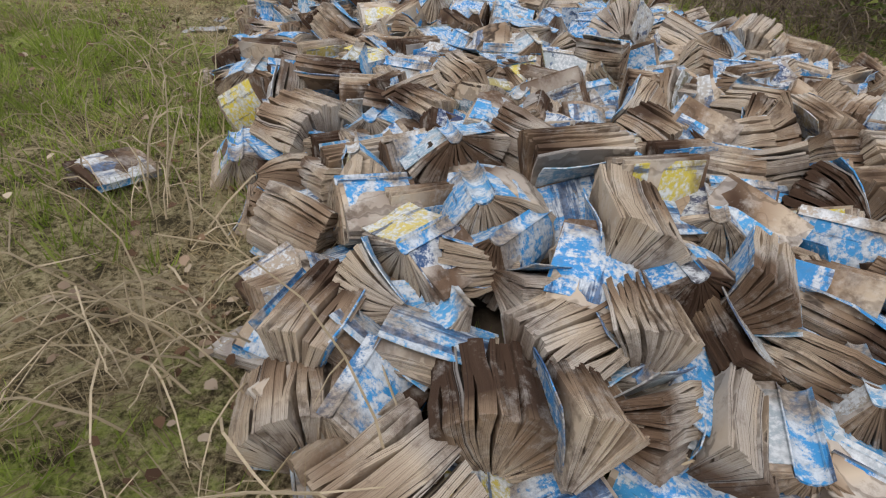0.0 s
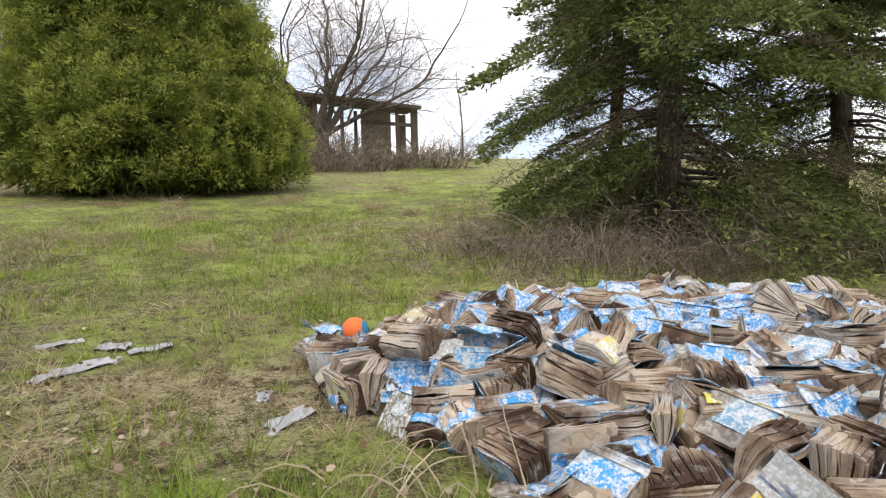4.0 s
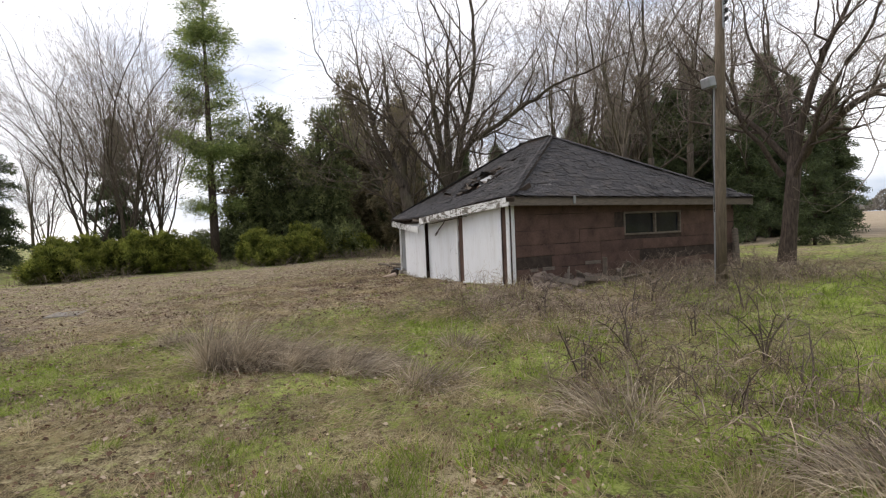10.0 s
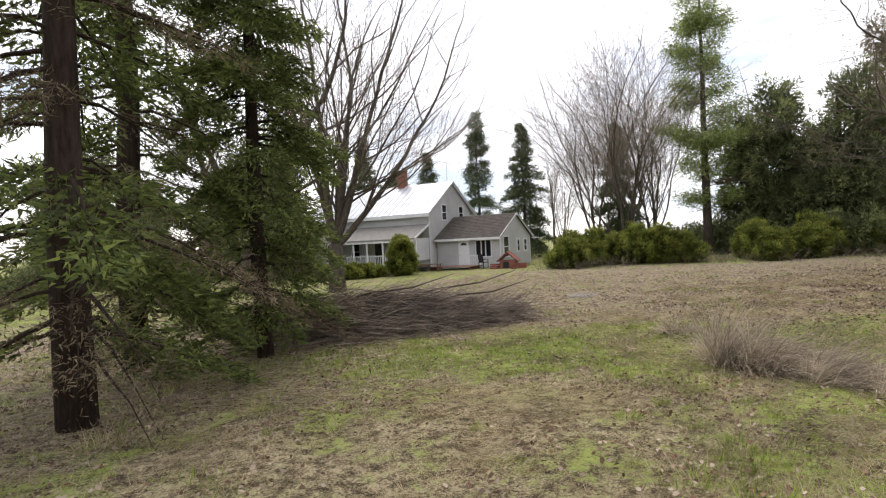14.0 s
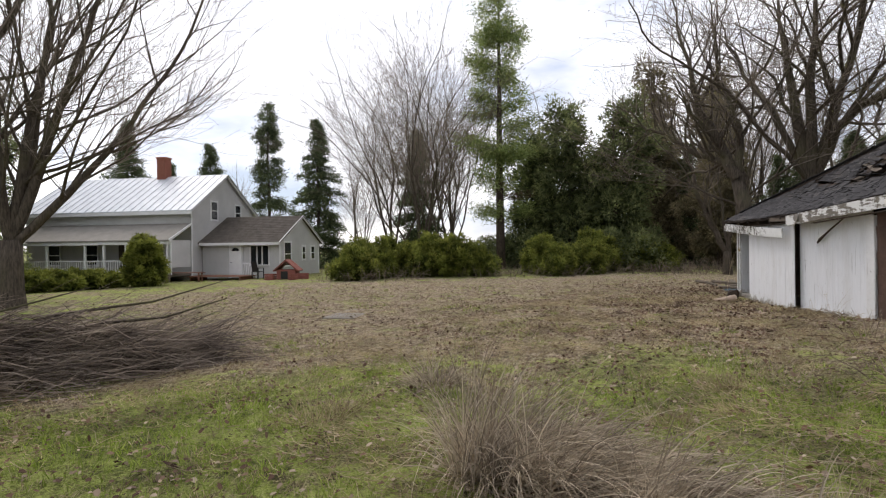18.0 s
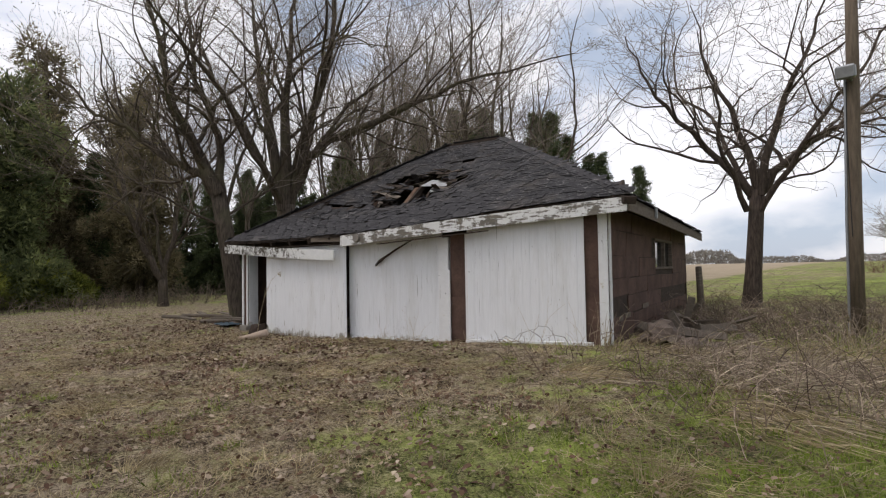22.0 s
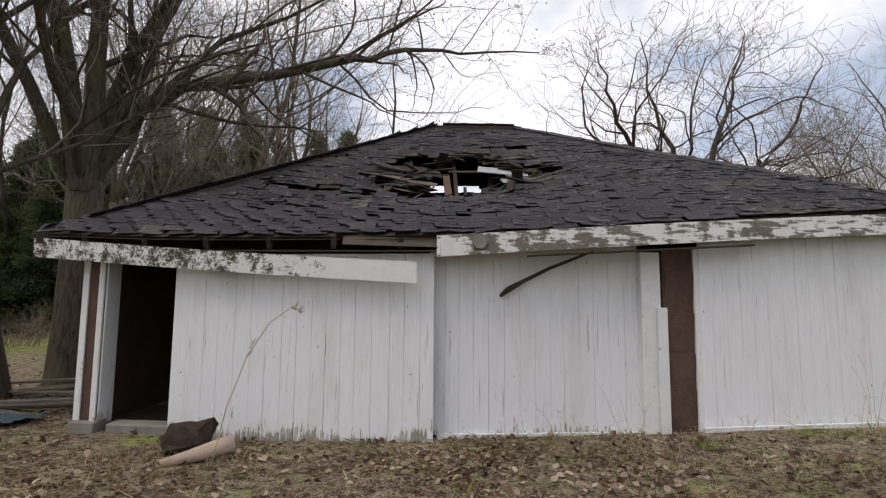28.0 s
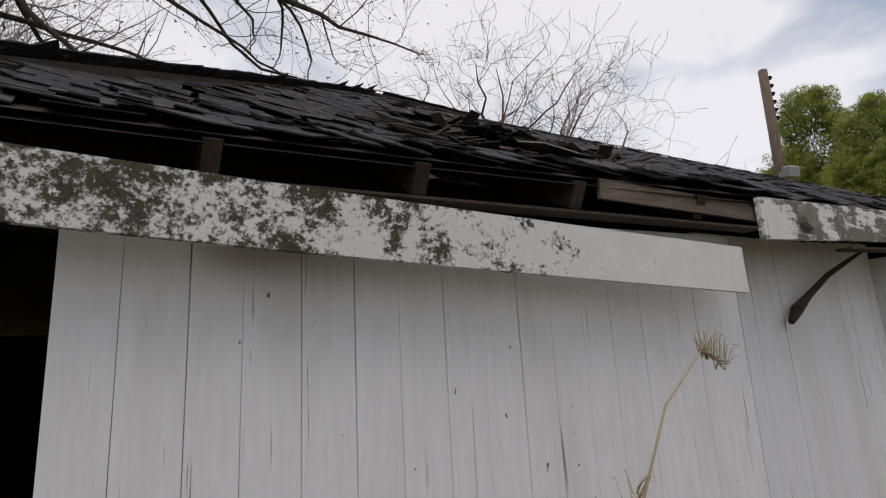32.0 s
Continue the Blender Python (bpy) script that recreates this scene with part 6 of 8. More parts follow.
def build_trees():
    # big maple behind the shed, with a long low limb over its roof
    bare_tree("maple", on_ground(-34.7, -1.1), 3, "large leafless maple with upright stems behind the shed", 4.0, 0.36, ((4.0, 140, 10, 6.5, 0.18), (3.8, 320, 38, 5.0, 0.10)), levels=5, kids=(3, 5, 4, 4, 3), lift=0.02, wob=0.12, angle=(28, 66), buds=2500, group="maples", fine=0.004, bent=((50, 0.20, ((0.0, 3.7), (0.9, 5.7), (2.1, 6.5), (4.1, 6.9), (5.3, 7.4), (6.6, 7.9), (8.1, 8.2), (10.4, 8.5))), (57, 0.27, ((0.0, 3.7), (-0.6, 7.2), (-0.9, 9.4), (-1.2, 12.0))), (57, 0.25, ((0.0, 3.7), (0.1, 7.6), (0.3, 10.0), (0.7, 12.8))), (50, 0.14, ((0.0, 4.0), (0.9, 6.6), (1.7, 8.8), (2.6, 11.6))), (62, 0.16, ((0.0, 3.6), (-1.6, 7.0), (-2.6, 8.7), (-3.2, 10.1), (-3.9, 12.2))), (52, 0.10, ((0.6, 5.2), (2.4, 7.4), (4.4, 8.8), (6.2, 10.6)))))
    bare_tree("maple", on_ground(-33.8, -2.75), 5, "leaning leafless maple with a long low limb beside the shed", 4.3, 0.29, ((3.0, 300, 62, 3.2, 0.05), (3.4, 80, 55, 3.0, 0.05)), levels=5, kids=(3, 3, 3, 3, 2), lift=0.03, wob=0.12, angle=(28, 66), lean=(-0.016, -0.165), buds=1500, group="maples", fine=0.004, bent=((265, 0.23, ((0.7, 4.2), (1.42, 5.7), (1.88, 6.7), (2.21, 7.8), (2.43, 9.0), (2.81, 10.5), (3.1, 12.5))), (265, 0.17, ((0.6, 4.2), (0.64, 5.8), (0.95, 7.1), (1.42, 8.2), (1.59, 9.5), (1.76, 10.7), (1.82, 12.4))), (262, 0.17, ((0.7, 4.1), (1.33, 4.9), (2.17, 5.3), (3.07, 5.9), (3.7, 6.4), (4.4, 6.7), (5.0, 7.5), (5.9, 8.1))), (270, 0.07, ((0.5, 3.8), (-0.1, 5.6), (-0.5, 6.7), (-1.4, 8.1), (-1.8, 10.0)))))
    bare_tree("wild_tree", on_ground(-44.0, -5.4), 6, "leafless tree with two crooked stems at the wood's edge", 1.3, 0.22, levels=5, kids=(3, 4, 3, 3, 3), lift=0.03, wob=0.13, angle=(30, 66), buds=600, fine=0.005, bent=((272, 0.17, ((0.0, 1.2), (0.75, 2.8), (1.4, 4.3), (1.75, 6.0), (2.1, 6.9), (2.6, 8.3), (3.2, 9.3), (3.6, 11.2))), (272, 0.15, ((0.0, 1.2), (-0.5, 3.4), (-0.7, 5.7), (-0.4, 7.0), (-0.1, 8.5), (-0.2, 10.2))), (268, 0.09, ((0.0, 1.9), (0.4, 4.9), (0.5, 6.7), (0.2, 8.8)))))
    # walnut beside the shed
    bare_tree("walnut", on_ground(-25.1, 10.9), 8, "leafless dark walnut tree with crooked spreading limbs", 3.5, 0.23, ((2.6, 320, 42, 3.6, 0.10), (3.2, 150, 40, 3.6, 0.11)), levels=5, kids=(3, 4, 4, 3, 3), lift=0.05, wob=0.2, angle=(35, 75), bark_mat="bark_dark", lean=(0.04, 0.07), bent=((57, 0.15, ((0.3, 3.3), (1.1, 4.3), (2.2, 5.1), (2.9, 5.6), (3.7, 6.2), (5.2, 6.3), (6.0, 6.9))), (57, 0.14, ((0.3, 3.4), (-0.1, 5.4), (-0.9, 7.2), (-1.4, 9.4))), (57, 0.14, ((0.3, 3.4), (1.0, 6.2), (1.8, 7.9), (2.3, 9.8))), (57, 0.13, ((0.2, 3.2), (-1.1, 4.9), (-2.3, 6.2), (-3.1, 7.2), (-3.5, 8.4))), (115, 0.10, ((0.2, 3.2), (1.4, 4.6), (2.4, 5.2), (3.6, 6.8))), (290, 0.10, ((0.1, 2.9), (1.2, 4.4), (2.0, 6.2), (3.4, 7.4)))))
    # field maple by the outbuilding
    bare_tree("field_tree", on_ground(-16.7, 32.0), 21, "leafless grey tree with four long limbs on the bank", 3.0, 0.38, ((3.0, 100, 14, 6.0, 0.18),), levels=5, kids=(4, 4, 4, 4, 3), lift=0.02, wob=0.12, angle=(28, 64), buds=900, fine=0.0045, bent=((0, 0.2, ((0.1, 2.8), (1.4, 5.2), (1.9, 7.2), (3.2, 8.4), (5.9, 9.8))), (0, 0.18, ((0.0, 2.9), (-0.1, 6.4), (0.9, 8.9), (1.9, 11.6))), (0, 0.22, ((-0.1, 2.8), (-1.7, 4.5), (-2.7, 6.2), (-3.9, 8.0), (-5.2, 11.2))), (8, 0.12, ((-1.0, 3.6), (-3.0, 6.2), (-4.5, 6.4), (-6.4, 6.3))), (350, 0.12, ((0.9, 4.4), (3.2, 6.6), (5.0, 7.2), (6.8, 8.6)))))
    # upright maple by the house
    bare_tree("house_maple", on_ground(-16.4, -22.6), 33, "leafless maple with many upright limbs on the lawn", 2.3, 0.36, ((2.3, 100, 10, 6.0, 0.2), (2.3, 130, 26, 5.5, 0.2), (2.3, 20, 14, 6.0, 0.2), (2.3, 300, 12, 6.0, 0.2), (2.1, 140, 44, 5.0, 0.17), (2.2, 200, 18, 5.5, 0.17), (2.3, 250, 30, 5.5, 0.16)), levels=5, kids=(4, 5, 4, 3, 3), lift=0.06, wob=0.07)
    t2 = bare_tree("yard_tree", on_ground(-13.4, -26.8), 37, "leafless mossy tree leaning over the lawn", 2.0, 0.4, ((2.0, 120, 22, 7.0, 0.26), (2.0, 300, 20, 6.5, 0.24), (2.0, 30, 25, 6.0, 0.2)), levels=4, kids=(3, 4, 4, 4), lift=0.05)
    # crooked apple tree over the ruin
    bare_tree("apple_tree", on_ground(10.3, 42.4) @ Matrix.Diagonal((1.25, 1.25, 1.25, 1)), 41, "leafless crooked apple tree overgrowing the ruin", 2.0, 0.35, ((2.0, 170, 42, 5.6, 0.24), (2.0, 20, 44, 5.8, 0.24), (2.0, 270, 35, 5.0, 0.2), (2.0, 90, 20, 5.6, 0.22), (1.8, 350, 62, 5.4, 0.16), (2.0, 60, 30, 5.6, 0.18)), levels=5, kids=(4, 5, 5, 4, 3), lift=0.02, wob=0.14, angle=(30, 70), buds=3000)
    # plain leafless trees for the background
    a = bare_tree("wild_tree", on_ground(-42.0, -25.6), 51, "leafless multi-stemmed tree at the lawn's edge", 0.7, 0.24, ((0.7, 10, 6, 7.5, 0.11), (0.7, 130, 12, 7.0, 0.10), (0.7, 250, 14, 7.0, 0.10), (0.6, 70, 22, 6.2, 0.085), (0.6, 320, 24, 6.2, 0.085), (0.6, 190, 18, 6.6, 0.08)), levels=5, kids=(3, 4, 4, 3, 3), lift=0.04, wob=0.10, angle=(22, 50), buds=1500, fine=0.005)
    b = bare_tree("thin_tree", on_ground(-55.7, -5.2), 57, "thin leafless tree in the wood", 4.5, 0.16, ((4.5, 30, 10, 4.0, 0.11), (4.5, 200, 25, 3.5, 0.09), (3.6, 110, 45, 2.6, 0.06), (3.0, 300, 50, 2.4, 0.05)), levels=4, kids=(3, 4, 4, 3), lift=0.05, wob=0.1, buds=300, fine=0.005)
    spread_copy(a, ((-68.3, -5.5, 1.0, 80), (-51.4, 11.2, 1.45, 30), (-61.9, 7.3, 1.5, 310), (-58.1, 17.0, 1.4, 150), (-68.2, -6.3, 1.4, 80), (-22.3, 51.5, 0.8, 45), (-14.9, 56.6, 1.1, 160), (-19.6, 35.1, 0.75, 250), (-19.4, -56.7, 1.0, 20), (-53.4, -42.9, 0.8, 100), (-45.2, -31.1, 1.15, 210), (-46.8, -26.4, 1.05, 300), (-55.2, -35.0, 1.3, 30)))
    spread_copy(b, ((-55.1, -0.4, 1.2, 50), (-46.7, 5.6, 1.3, 90), (-52.0, 16.9, 1.2, 280), (-48.7, 19.6, 1.2, 140), (-42.4, 9.2, 1.5, 40), (-45.2, 14.2, 1.5, 130), (-49.9, 20.4, 1.5, 220), (-43.4, 11.2, 1.3, 300), (-42.0, 16.7, 1.25, 20), (-50.9, 8.0, 1.5, 10), (-51.3, 11.0, 1.2, 70), (-58.7, 11.2, 1.3, 200), (-25.0, 45.8, 0.7, 210), (-20.2, 49.2, 0.9, 30), (-9.4, 37.8, 0.95, 110), (27.1, 49.3, 0.7, 200), (-50.2, -28.5, 1.0, 260), (-54.6, -20.7, 1.1, 320), (-59.7, -50.4, 1.0, 15), (-49.2, -59.6, 0.9, 45), (-56.4, 98.5, 1.0, 45), (-28.2, 52.5, 0.8, 90)))
    # round-crowned tree out in the field
    bare_tree("field_tree", on_ground(-39.4, 56.3), 58, "round-crowned leafless tree out in the field", 1.6, 0.22, ((1.5, 0, 20, 2.6, 0.12), (1.5, 60, 35, 2.6, 0.11), (1.5, 120, 30, 2.6, 0.11), (1.5, 180, 38, 2.6, 0.11), (1.4, 240, 46, 2.5, 0.10), (1.4, 300, 50, 2.5, 0.10), (1.4, 30, 62, 2.3, 0.09), (1.4, 210, 62, 2.3, 0.09)), levels=5, kids=(4, 5, 4, 4, 3), lift=0.03, wob=0.1, angle=(28, 60), fine=0.009)
    # spruces on the lawn
    conifer("spruce", on_ground(-5.95, -6.2), 61, 15, 2.5, 1.1, "dark spruce with a bare reddish lower trunk on the lawn", droop=0.5, dead=0.55, trunk_r=0.21, per=4, gaps=0.30, group="lawn spruces", bark_mat="bark_red")
    conifer("spruce", on_ground(-6.9, -9.9), 62, 16, 2.6, 1.2, "dark spruce with a bare reddish lower trunk on the lawn", droop=0.5, dead=0.55, trunk_r=0.22, per=4, gaps=0.30, group="lawn spruces", bark_mat="bark_red")
    conifer("spruce", on_ground(-9.1, -9.2), 63, 13, 2.3, 0.7, "dark spruce with drooping boughs on the lawn", droop=0.55, dead=0.3, trunk_r=0.15, per=5, gaps=0.2, group="lawn spruces", bark_mat="bark_red")
    big = conifer("spruce", on_ground(6.2, 9.0), 64, 15, 4.5, 0.6, "large dark spruce with boughs sweeping the ground", droop=0.46, dead=0.5, rise=0.02, trunk_r=0.22, per=6, gaps=0.12, group="bank spruces")
    spread_copy(big, ((10.3, 8.0, 0.95, 130), (9.0, 13.0, 0.9, 250)))
    far = conifer("spruce", on_ground(-42.3, -37.3), 65, 13, 3.1, 0.7, "dark narrow spruce behind the house", mat="far_spruce", droop=0.42, step=0.36, per=5, fluff=0.6, needle=(0.26, 0.04), trunk_r=0.16, group="far spruces", profile=0.8, gaps=0.28, sprays=5, rise=0.05)
    spread_copy(far, ((-42.6, -54.8, 1.0, 60), (-41.8, -61.7, 0.9, 120), (-36.1, -59.1, 1.15, 200), (-53.6, 16.9, 0.8, 10), (-56.9, 15.5, 0.85, 70), (-45.0, 23.1, 0.72, 140), (-46.9, 21.5, 0.85, 20), (-35.4, 17.0, 0.50, 220), (-46.0, 19.4, 0.95, 40), (-47.0, 23.7, 0.75, 170), (-51.5, 14.0, 0.85, 250), (-54.1, 11.7, 0.75, 10), (-53.0, 14.7, 0.8, 95), (-61.5, 11.8, 0.95, 10), (-51.3, -33.3, 1.0, 0), (-60.8, -2.5, 0.75, 90), (-63.5, 0.4, 0.8, 150), (-66.0, 0.9, 0.8, 300), (-48.6, 13.9, 0.9, 300), (-53.3, 12.0, 0.85, 15), (-18.8, -57.4, 0.8, 80), (-75.4, -10.2, 0.9, 20), (-67.4, 2.5, 0.75, 45), (-56.9, 7.6, 0.8, 70), (-63.3, 8.4, 0.9, 250), (-41.8, 16.5, 0.7, 130), (-49.8, 17.2, 0.9, 240), (-51.6, 17.9, 0.75, 10), (-60.9, 14.5, 0.9, 160), (-64.0, 11.6, 0.7, 30), (-55.4, -9.7, 0.73, 105), (-59.5, -8.4, 0.61, 165), (-57.6, -6.4, 0.55, 260), (-60.6, -4.3, 0.67, 355), (-58.6, 0.6, 0.62, 80), (-60.4, 2.2, 0.72, 200), (-57.4, 2.6, 0.55, 310), (-61.0, 4.4, 0.75, 20), (-58.0, 4.8, 0.6, 120), (-56.2, -0.8, 0.5, 250), (-54.6, 1.6, 0.42, 15), (-55.2, 4.0, 0.48, 130), (-57.6, -2.5, 0.68, 34), (-61.3, 0.3, 0.68, 150), (-61.6, 8.7, 1.03, 40), (-62.4, 12.5, 1.1, 170), (-58.4, 14.3, 1.15, 265), (-59.6, 18.5, 1.25, 0), (-54.8, 18.9, 1.15, 25), (-50.7, 21.4, 1.05, 330)))
    conifer("pine", on_ground(-43.1, -45.4), 66, 15.5, 2.2, 2.0, "thin ragged pine behind the house", mat="far_spruce", droop=0.25, step=0.6, per=5, fluff=0.7, needle=(0.30, 0.04), trunk_r=0.18, group="pines", profile=0.55, gaps=0.25, sprays=6, rise=0.1)
    conifer("pine", on_ground(-46.1, -21.1), 67, 20.5, 3.9, 4.2, "tall white pine with layered blue-green boughs", mat="pine", droop=0.12, step=0.8, per=9, fluff=0.95, needle=(0.36, 0.032), dead=0.5, trunk_r=0.32, group="pines", profile=0.55, gaps=0.42, sprays=5, rise=0.3)
    def mass(seed, height, wide):
        q = random.Random(seed)
        out = []
        for k in range(15):
            f = (k + q.random()) / 15
            w = wide * (1.05 - 0.75 * f) * q.uniform(0.55, 0.85)
            out.append(((q.gauss(0, wide * 0.32 * (1 - 0.6 * f)), q.gauss(0, wide * 0.32 * (1 - 0.6 * f)), 0.8 + f * (height - 1.6)), (w, w, q.uniform(0.9, 1.5))))
        return out

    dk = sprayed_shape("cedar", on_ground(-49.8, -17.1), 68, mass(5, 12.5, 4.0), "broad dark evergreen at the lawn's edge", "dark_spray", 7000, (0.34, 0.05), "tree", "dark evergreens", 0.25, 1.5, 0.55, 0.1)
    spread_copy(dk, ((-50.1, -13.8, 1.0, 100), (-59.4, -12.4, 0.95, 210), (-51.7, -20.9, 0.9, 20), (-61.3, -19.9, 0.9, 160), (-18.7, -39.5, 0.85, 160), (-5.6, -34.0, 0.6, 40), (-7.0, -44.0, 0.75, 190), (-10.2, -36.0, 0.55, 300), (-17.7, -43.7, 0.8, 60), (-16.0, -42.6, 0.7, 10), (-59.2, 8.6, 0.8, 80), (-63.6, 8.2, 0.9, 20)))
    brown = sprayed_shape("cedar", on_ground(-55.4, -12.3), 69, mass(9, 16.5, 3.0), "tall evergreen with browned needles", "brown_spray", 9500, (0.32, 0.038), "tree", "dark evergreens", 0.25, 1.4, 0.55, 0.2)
    spread_copy(brown, ((-50.5, -6.8, 0.8, 120), (-58.0, -8.5, 0.85, 40)))
    # the big cedar clump on the bank
    cx, cy = -1.9, 25.6
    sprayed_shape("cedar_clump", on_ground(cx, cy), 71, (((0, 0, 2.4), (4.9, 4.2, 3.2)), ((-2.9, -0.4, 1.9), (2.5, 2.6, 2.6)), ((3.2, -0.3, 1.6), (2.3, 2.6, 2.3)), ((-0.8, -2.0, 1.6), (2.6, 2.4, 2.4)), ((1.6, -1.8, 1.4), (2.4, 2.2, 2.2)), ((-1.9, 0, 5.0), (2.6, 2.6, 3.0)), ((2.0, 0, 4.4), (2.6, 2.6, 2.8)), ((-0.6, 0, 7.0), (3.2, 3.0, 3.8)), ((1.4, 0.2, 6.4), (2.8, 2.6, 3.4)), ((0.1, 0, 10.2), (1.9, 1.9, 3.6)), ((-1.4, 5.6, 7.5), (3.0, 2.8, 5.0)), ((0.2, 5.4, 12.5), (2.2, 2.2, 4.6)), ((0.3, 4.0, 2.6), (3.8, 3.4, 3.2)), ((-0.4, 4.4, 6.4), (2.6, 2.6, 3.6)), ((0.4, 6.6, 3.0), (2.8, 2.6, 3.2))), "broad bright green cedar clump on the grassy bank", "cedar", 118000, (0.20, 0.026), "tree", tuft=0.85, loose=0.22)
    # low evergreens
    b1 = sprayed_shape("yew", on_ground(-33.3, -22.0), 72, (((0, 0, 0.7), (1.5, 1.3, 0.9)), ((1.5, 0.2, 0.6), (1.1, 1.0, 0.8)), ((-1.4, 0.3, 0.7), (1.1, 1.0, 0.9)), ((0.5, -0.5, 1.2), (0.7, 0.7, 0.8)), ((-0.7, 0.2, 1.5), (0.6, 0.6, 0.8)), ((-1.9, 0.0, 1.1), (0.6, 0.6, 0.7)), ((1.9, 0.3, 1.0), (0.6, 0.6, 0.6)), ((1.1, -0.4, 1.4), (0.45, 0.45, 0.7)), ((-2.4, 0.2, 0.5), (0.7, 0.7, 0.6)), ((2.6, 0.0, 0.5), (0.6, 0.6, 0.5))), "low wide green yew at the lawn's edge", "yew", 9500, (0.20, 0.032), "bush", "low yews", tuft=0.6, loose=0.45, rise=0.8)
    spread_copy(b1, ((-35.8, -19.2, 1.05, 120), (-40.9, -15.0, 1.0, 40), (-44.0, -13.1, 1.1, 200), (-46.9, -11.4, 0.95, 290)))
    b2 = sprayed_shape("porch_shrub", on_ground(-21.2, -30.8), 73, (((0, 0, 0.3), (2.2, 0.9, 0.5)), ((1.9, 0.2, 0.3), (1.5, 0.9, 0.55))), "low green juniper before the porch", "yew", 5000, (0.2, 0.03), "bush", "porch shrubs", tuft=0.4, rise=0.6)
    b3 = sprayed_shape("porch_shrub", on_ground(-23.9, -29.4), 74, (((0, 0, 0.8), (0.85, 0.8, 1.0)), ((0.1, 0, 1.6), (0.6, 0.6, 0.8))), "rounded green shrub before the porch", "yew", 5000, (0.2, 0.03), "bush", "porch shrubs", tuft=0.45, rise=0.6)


build_trees()

# ---- helpers for weeds, straw and sticks ----


def ribbons(name, base, dirs, length, width, droop, mat, rng, segs=3):
    """Thin curved blades: base points, first directions, lengths; they bow over under their own weight and come to rest on the ground."""
    base, d = np.asarray(base, float), unit(np.asarray(dirs, float))
    n = len(base)
    side = unit(np.cross(d, rng.normal(0, 1, (n, 3))))
    step = np.broadcast_to(np.asarray(length, float), (n,))[:, None] / segs
    dr = np.broadcast_to(np.asarray(droop, float), (n,))[:, None]
    rest = base[:, 2] + 0.02 + 0.05 * rng.random(n)
    p, rows = base.copy(), []
    for k in range(segs + 1):
        w = width * (1 - 0.85 * k / segs)
        rows += [p - side * w, p + side * w]
        d = unit(d + np.array([0, 0, -1.0]) * dr * 4.0 * (k + 1) / segs ** 2)
        p = p + d * step
        if k:
            p[:, 2] = np.maximum(p[:, 2], rest)
    v = np.stack(rows, 1).reshape(-1, 3)
    o = (np.arange(n) * 2 * (segs + 1))[:, None]
    f = np.concatenate([o + np.array([2 * k, 2 * k + 1, 2 * k + 3, 2 * k + 2]) for k in range(segs)], 1).reshape(-1, 4)
    return raw_mesh(name, v, f, mat)


def blades(name, base, dirs, length, width, mat, rng):
    """Short straight blades, one slim triangle each."""
    d = unit(dirs)
    s = unit(np.cross(d, rng.normal(0, 1, d.shape)))
    w = np.asarray(width, float).reshape(-1, 1)
    v = np.stack([base - s * w, base + s * w, base + d * length[:, None]], 1).reshape(-1, 3)
    return raw_mesh(name, v, np.arange(len(base) * 3).reshape(-1, 3), mat)


def heights(xy):
    return np.array([ground_z(x, y) for x, y in xy])


def straw_tuft(name, m, seed, n, length, radius, lean, label, mat="straw", width=0.004, droop=0.55, splay=0.55, group="dead grass tufts", category="grass tuft", long=1.0, segs=4):
    g = np.random.default_rng(seed)
    a, r = g.uniform(0, 6.283, n), radius * np.sqrt(g.uniform(0, 1, n))
    base = np.stack([r * np.cos(a) * long, r * np.sin(a), np.zeros(n) - 0.03], 1)
    d = np.stack([np.cos(a) * splay * r / radius + lean[0], np.sin(a) * splay * r / radius + lean[1], np.ones(n)], 1) + g.normal(0, 0.3, (n, 3))
    t = thing(name, m, label, category, group)
    part("blade", ribbons("blade", base, d, length * g.uniform(0.45, 1.15, n), width, droop * g.uniform(0.3, 1.3, n), M[mat], g, segs), None, t, kind="stuff")
    return t


def cane_clump(name, m, seed, n, height, radius, label, mat="cane", arch=0.5, twigs=4, thick=0.006, group="dead weeds", category="weed", up=1.0):
    rng = random.Random(seed)
    mesh = Mesh()
    for k in range(n):
        a, r = rng.uniform(0, 6.283), radius * math.sqrt(rng.random())
        p = Vector((r * math.cos(a), r * math.sin(a), -0.03))
        d = (Vector((math.cos(a) * r / radius, math.sin(a) * r / radius, 0)) * 0.5 + wander(rng, 0.28) + UP * up).normalized()
        ln, pts, dd = height * rng.uniform(0.45, 1.15), [p], d
        for i in range(6):
            dd = (dd + wander(rng, 0.10) - UP * arch * 0.16 * (1 + i * 0.4)).normalized()
            p = p + dd * ln / 6
            if p.z < 0.02:
                p.z = 0.02
            pts.append(p)
        mesh.tube(pts, [thick * (1 - 0.12 * i) for i in range(7)], 3, cap=False)
        for q in range(twigs):
            i = rng.randint(2, 5)
            e = (wander(rng, 0.7) + UP * 0.4).normalized() * ln * rng.uniform(0.1, 0.3)
            s = pts[i]
            mesh.tube([s, s + e * 0.5 + wander(rng, 0.01), s + e - UP * 0.02], [thick * 0.5, thick * 0.4, thick * 0.2], 3, cap=False)
    t = thing(name, m, label, category, group)
    part("cane", mesh, M[mat], t, kind="stuff")
    return t


# ---- the heap of books ----
HEAP = [(-0.5, 0.72), (-1.15, 2.5), (-1.75, 4.2), (-2.15, 5.5), (-1.9, 6.6), (-0.2, 7.0), (2.6, 6.4), (3.7, 4.7), (2.9, 2.0), (1.9, 0.35)]


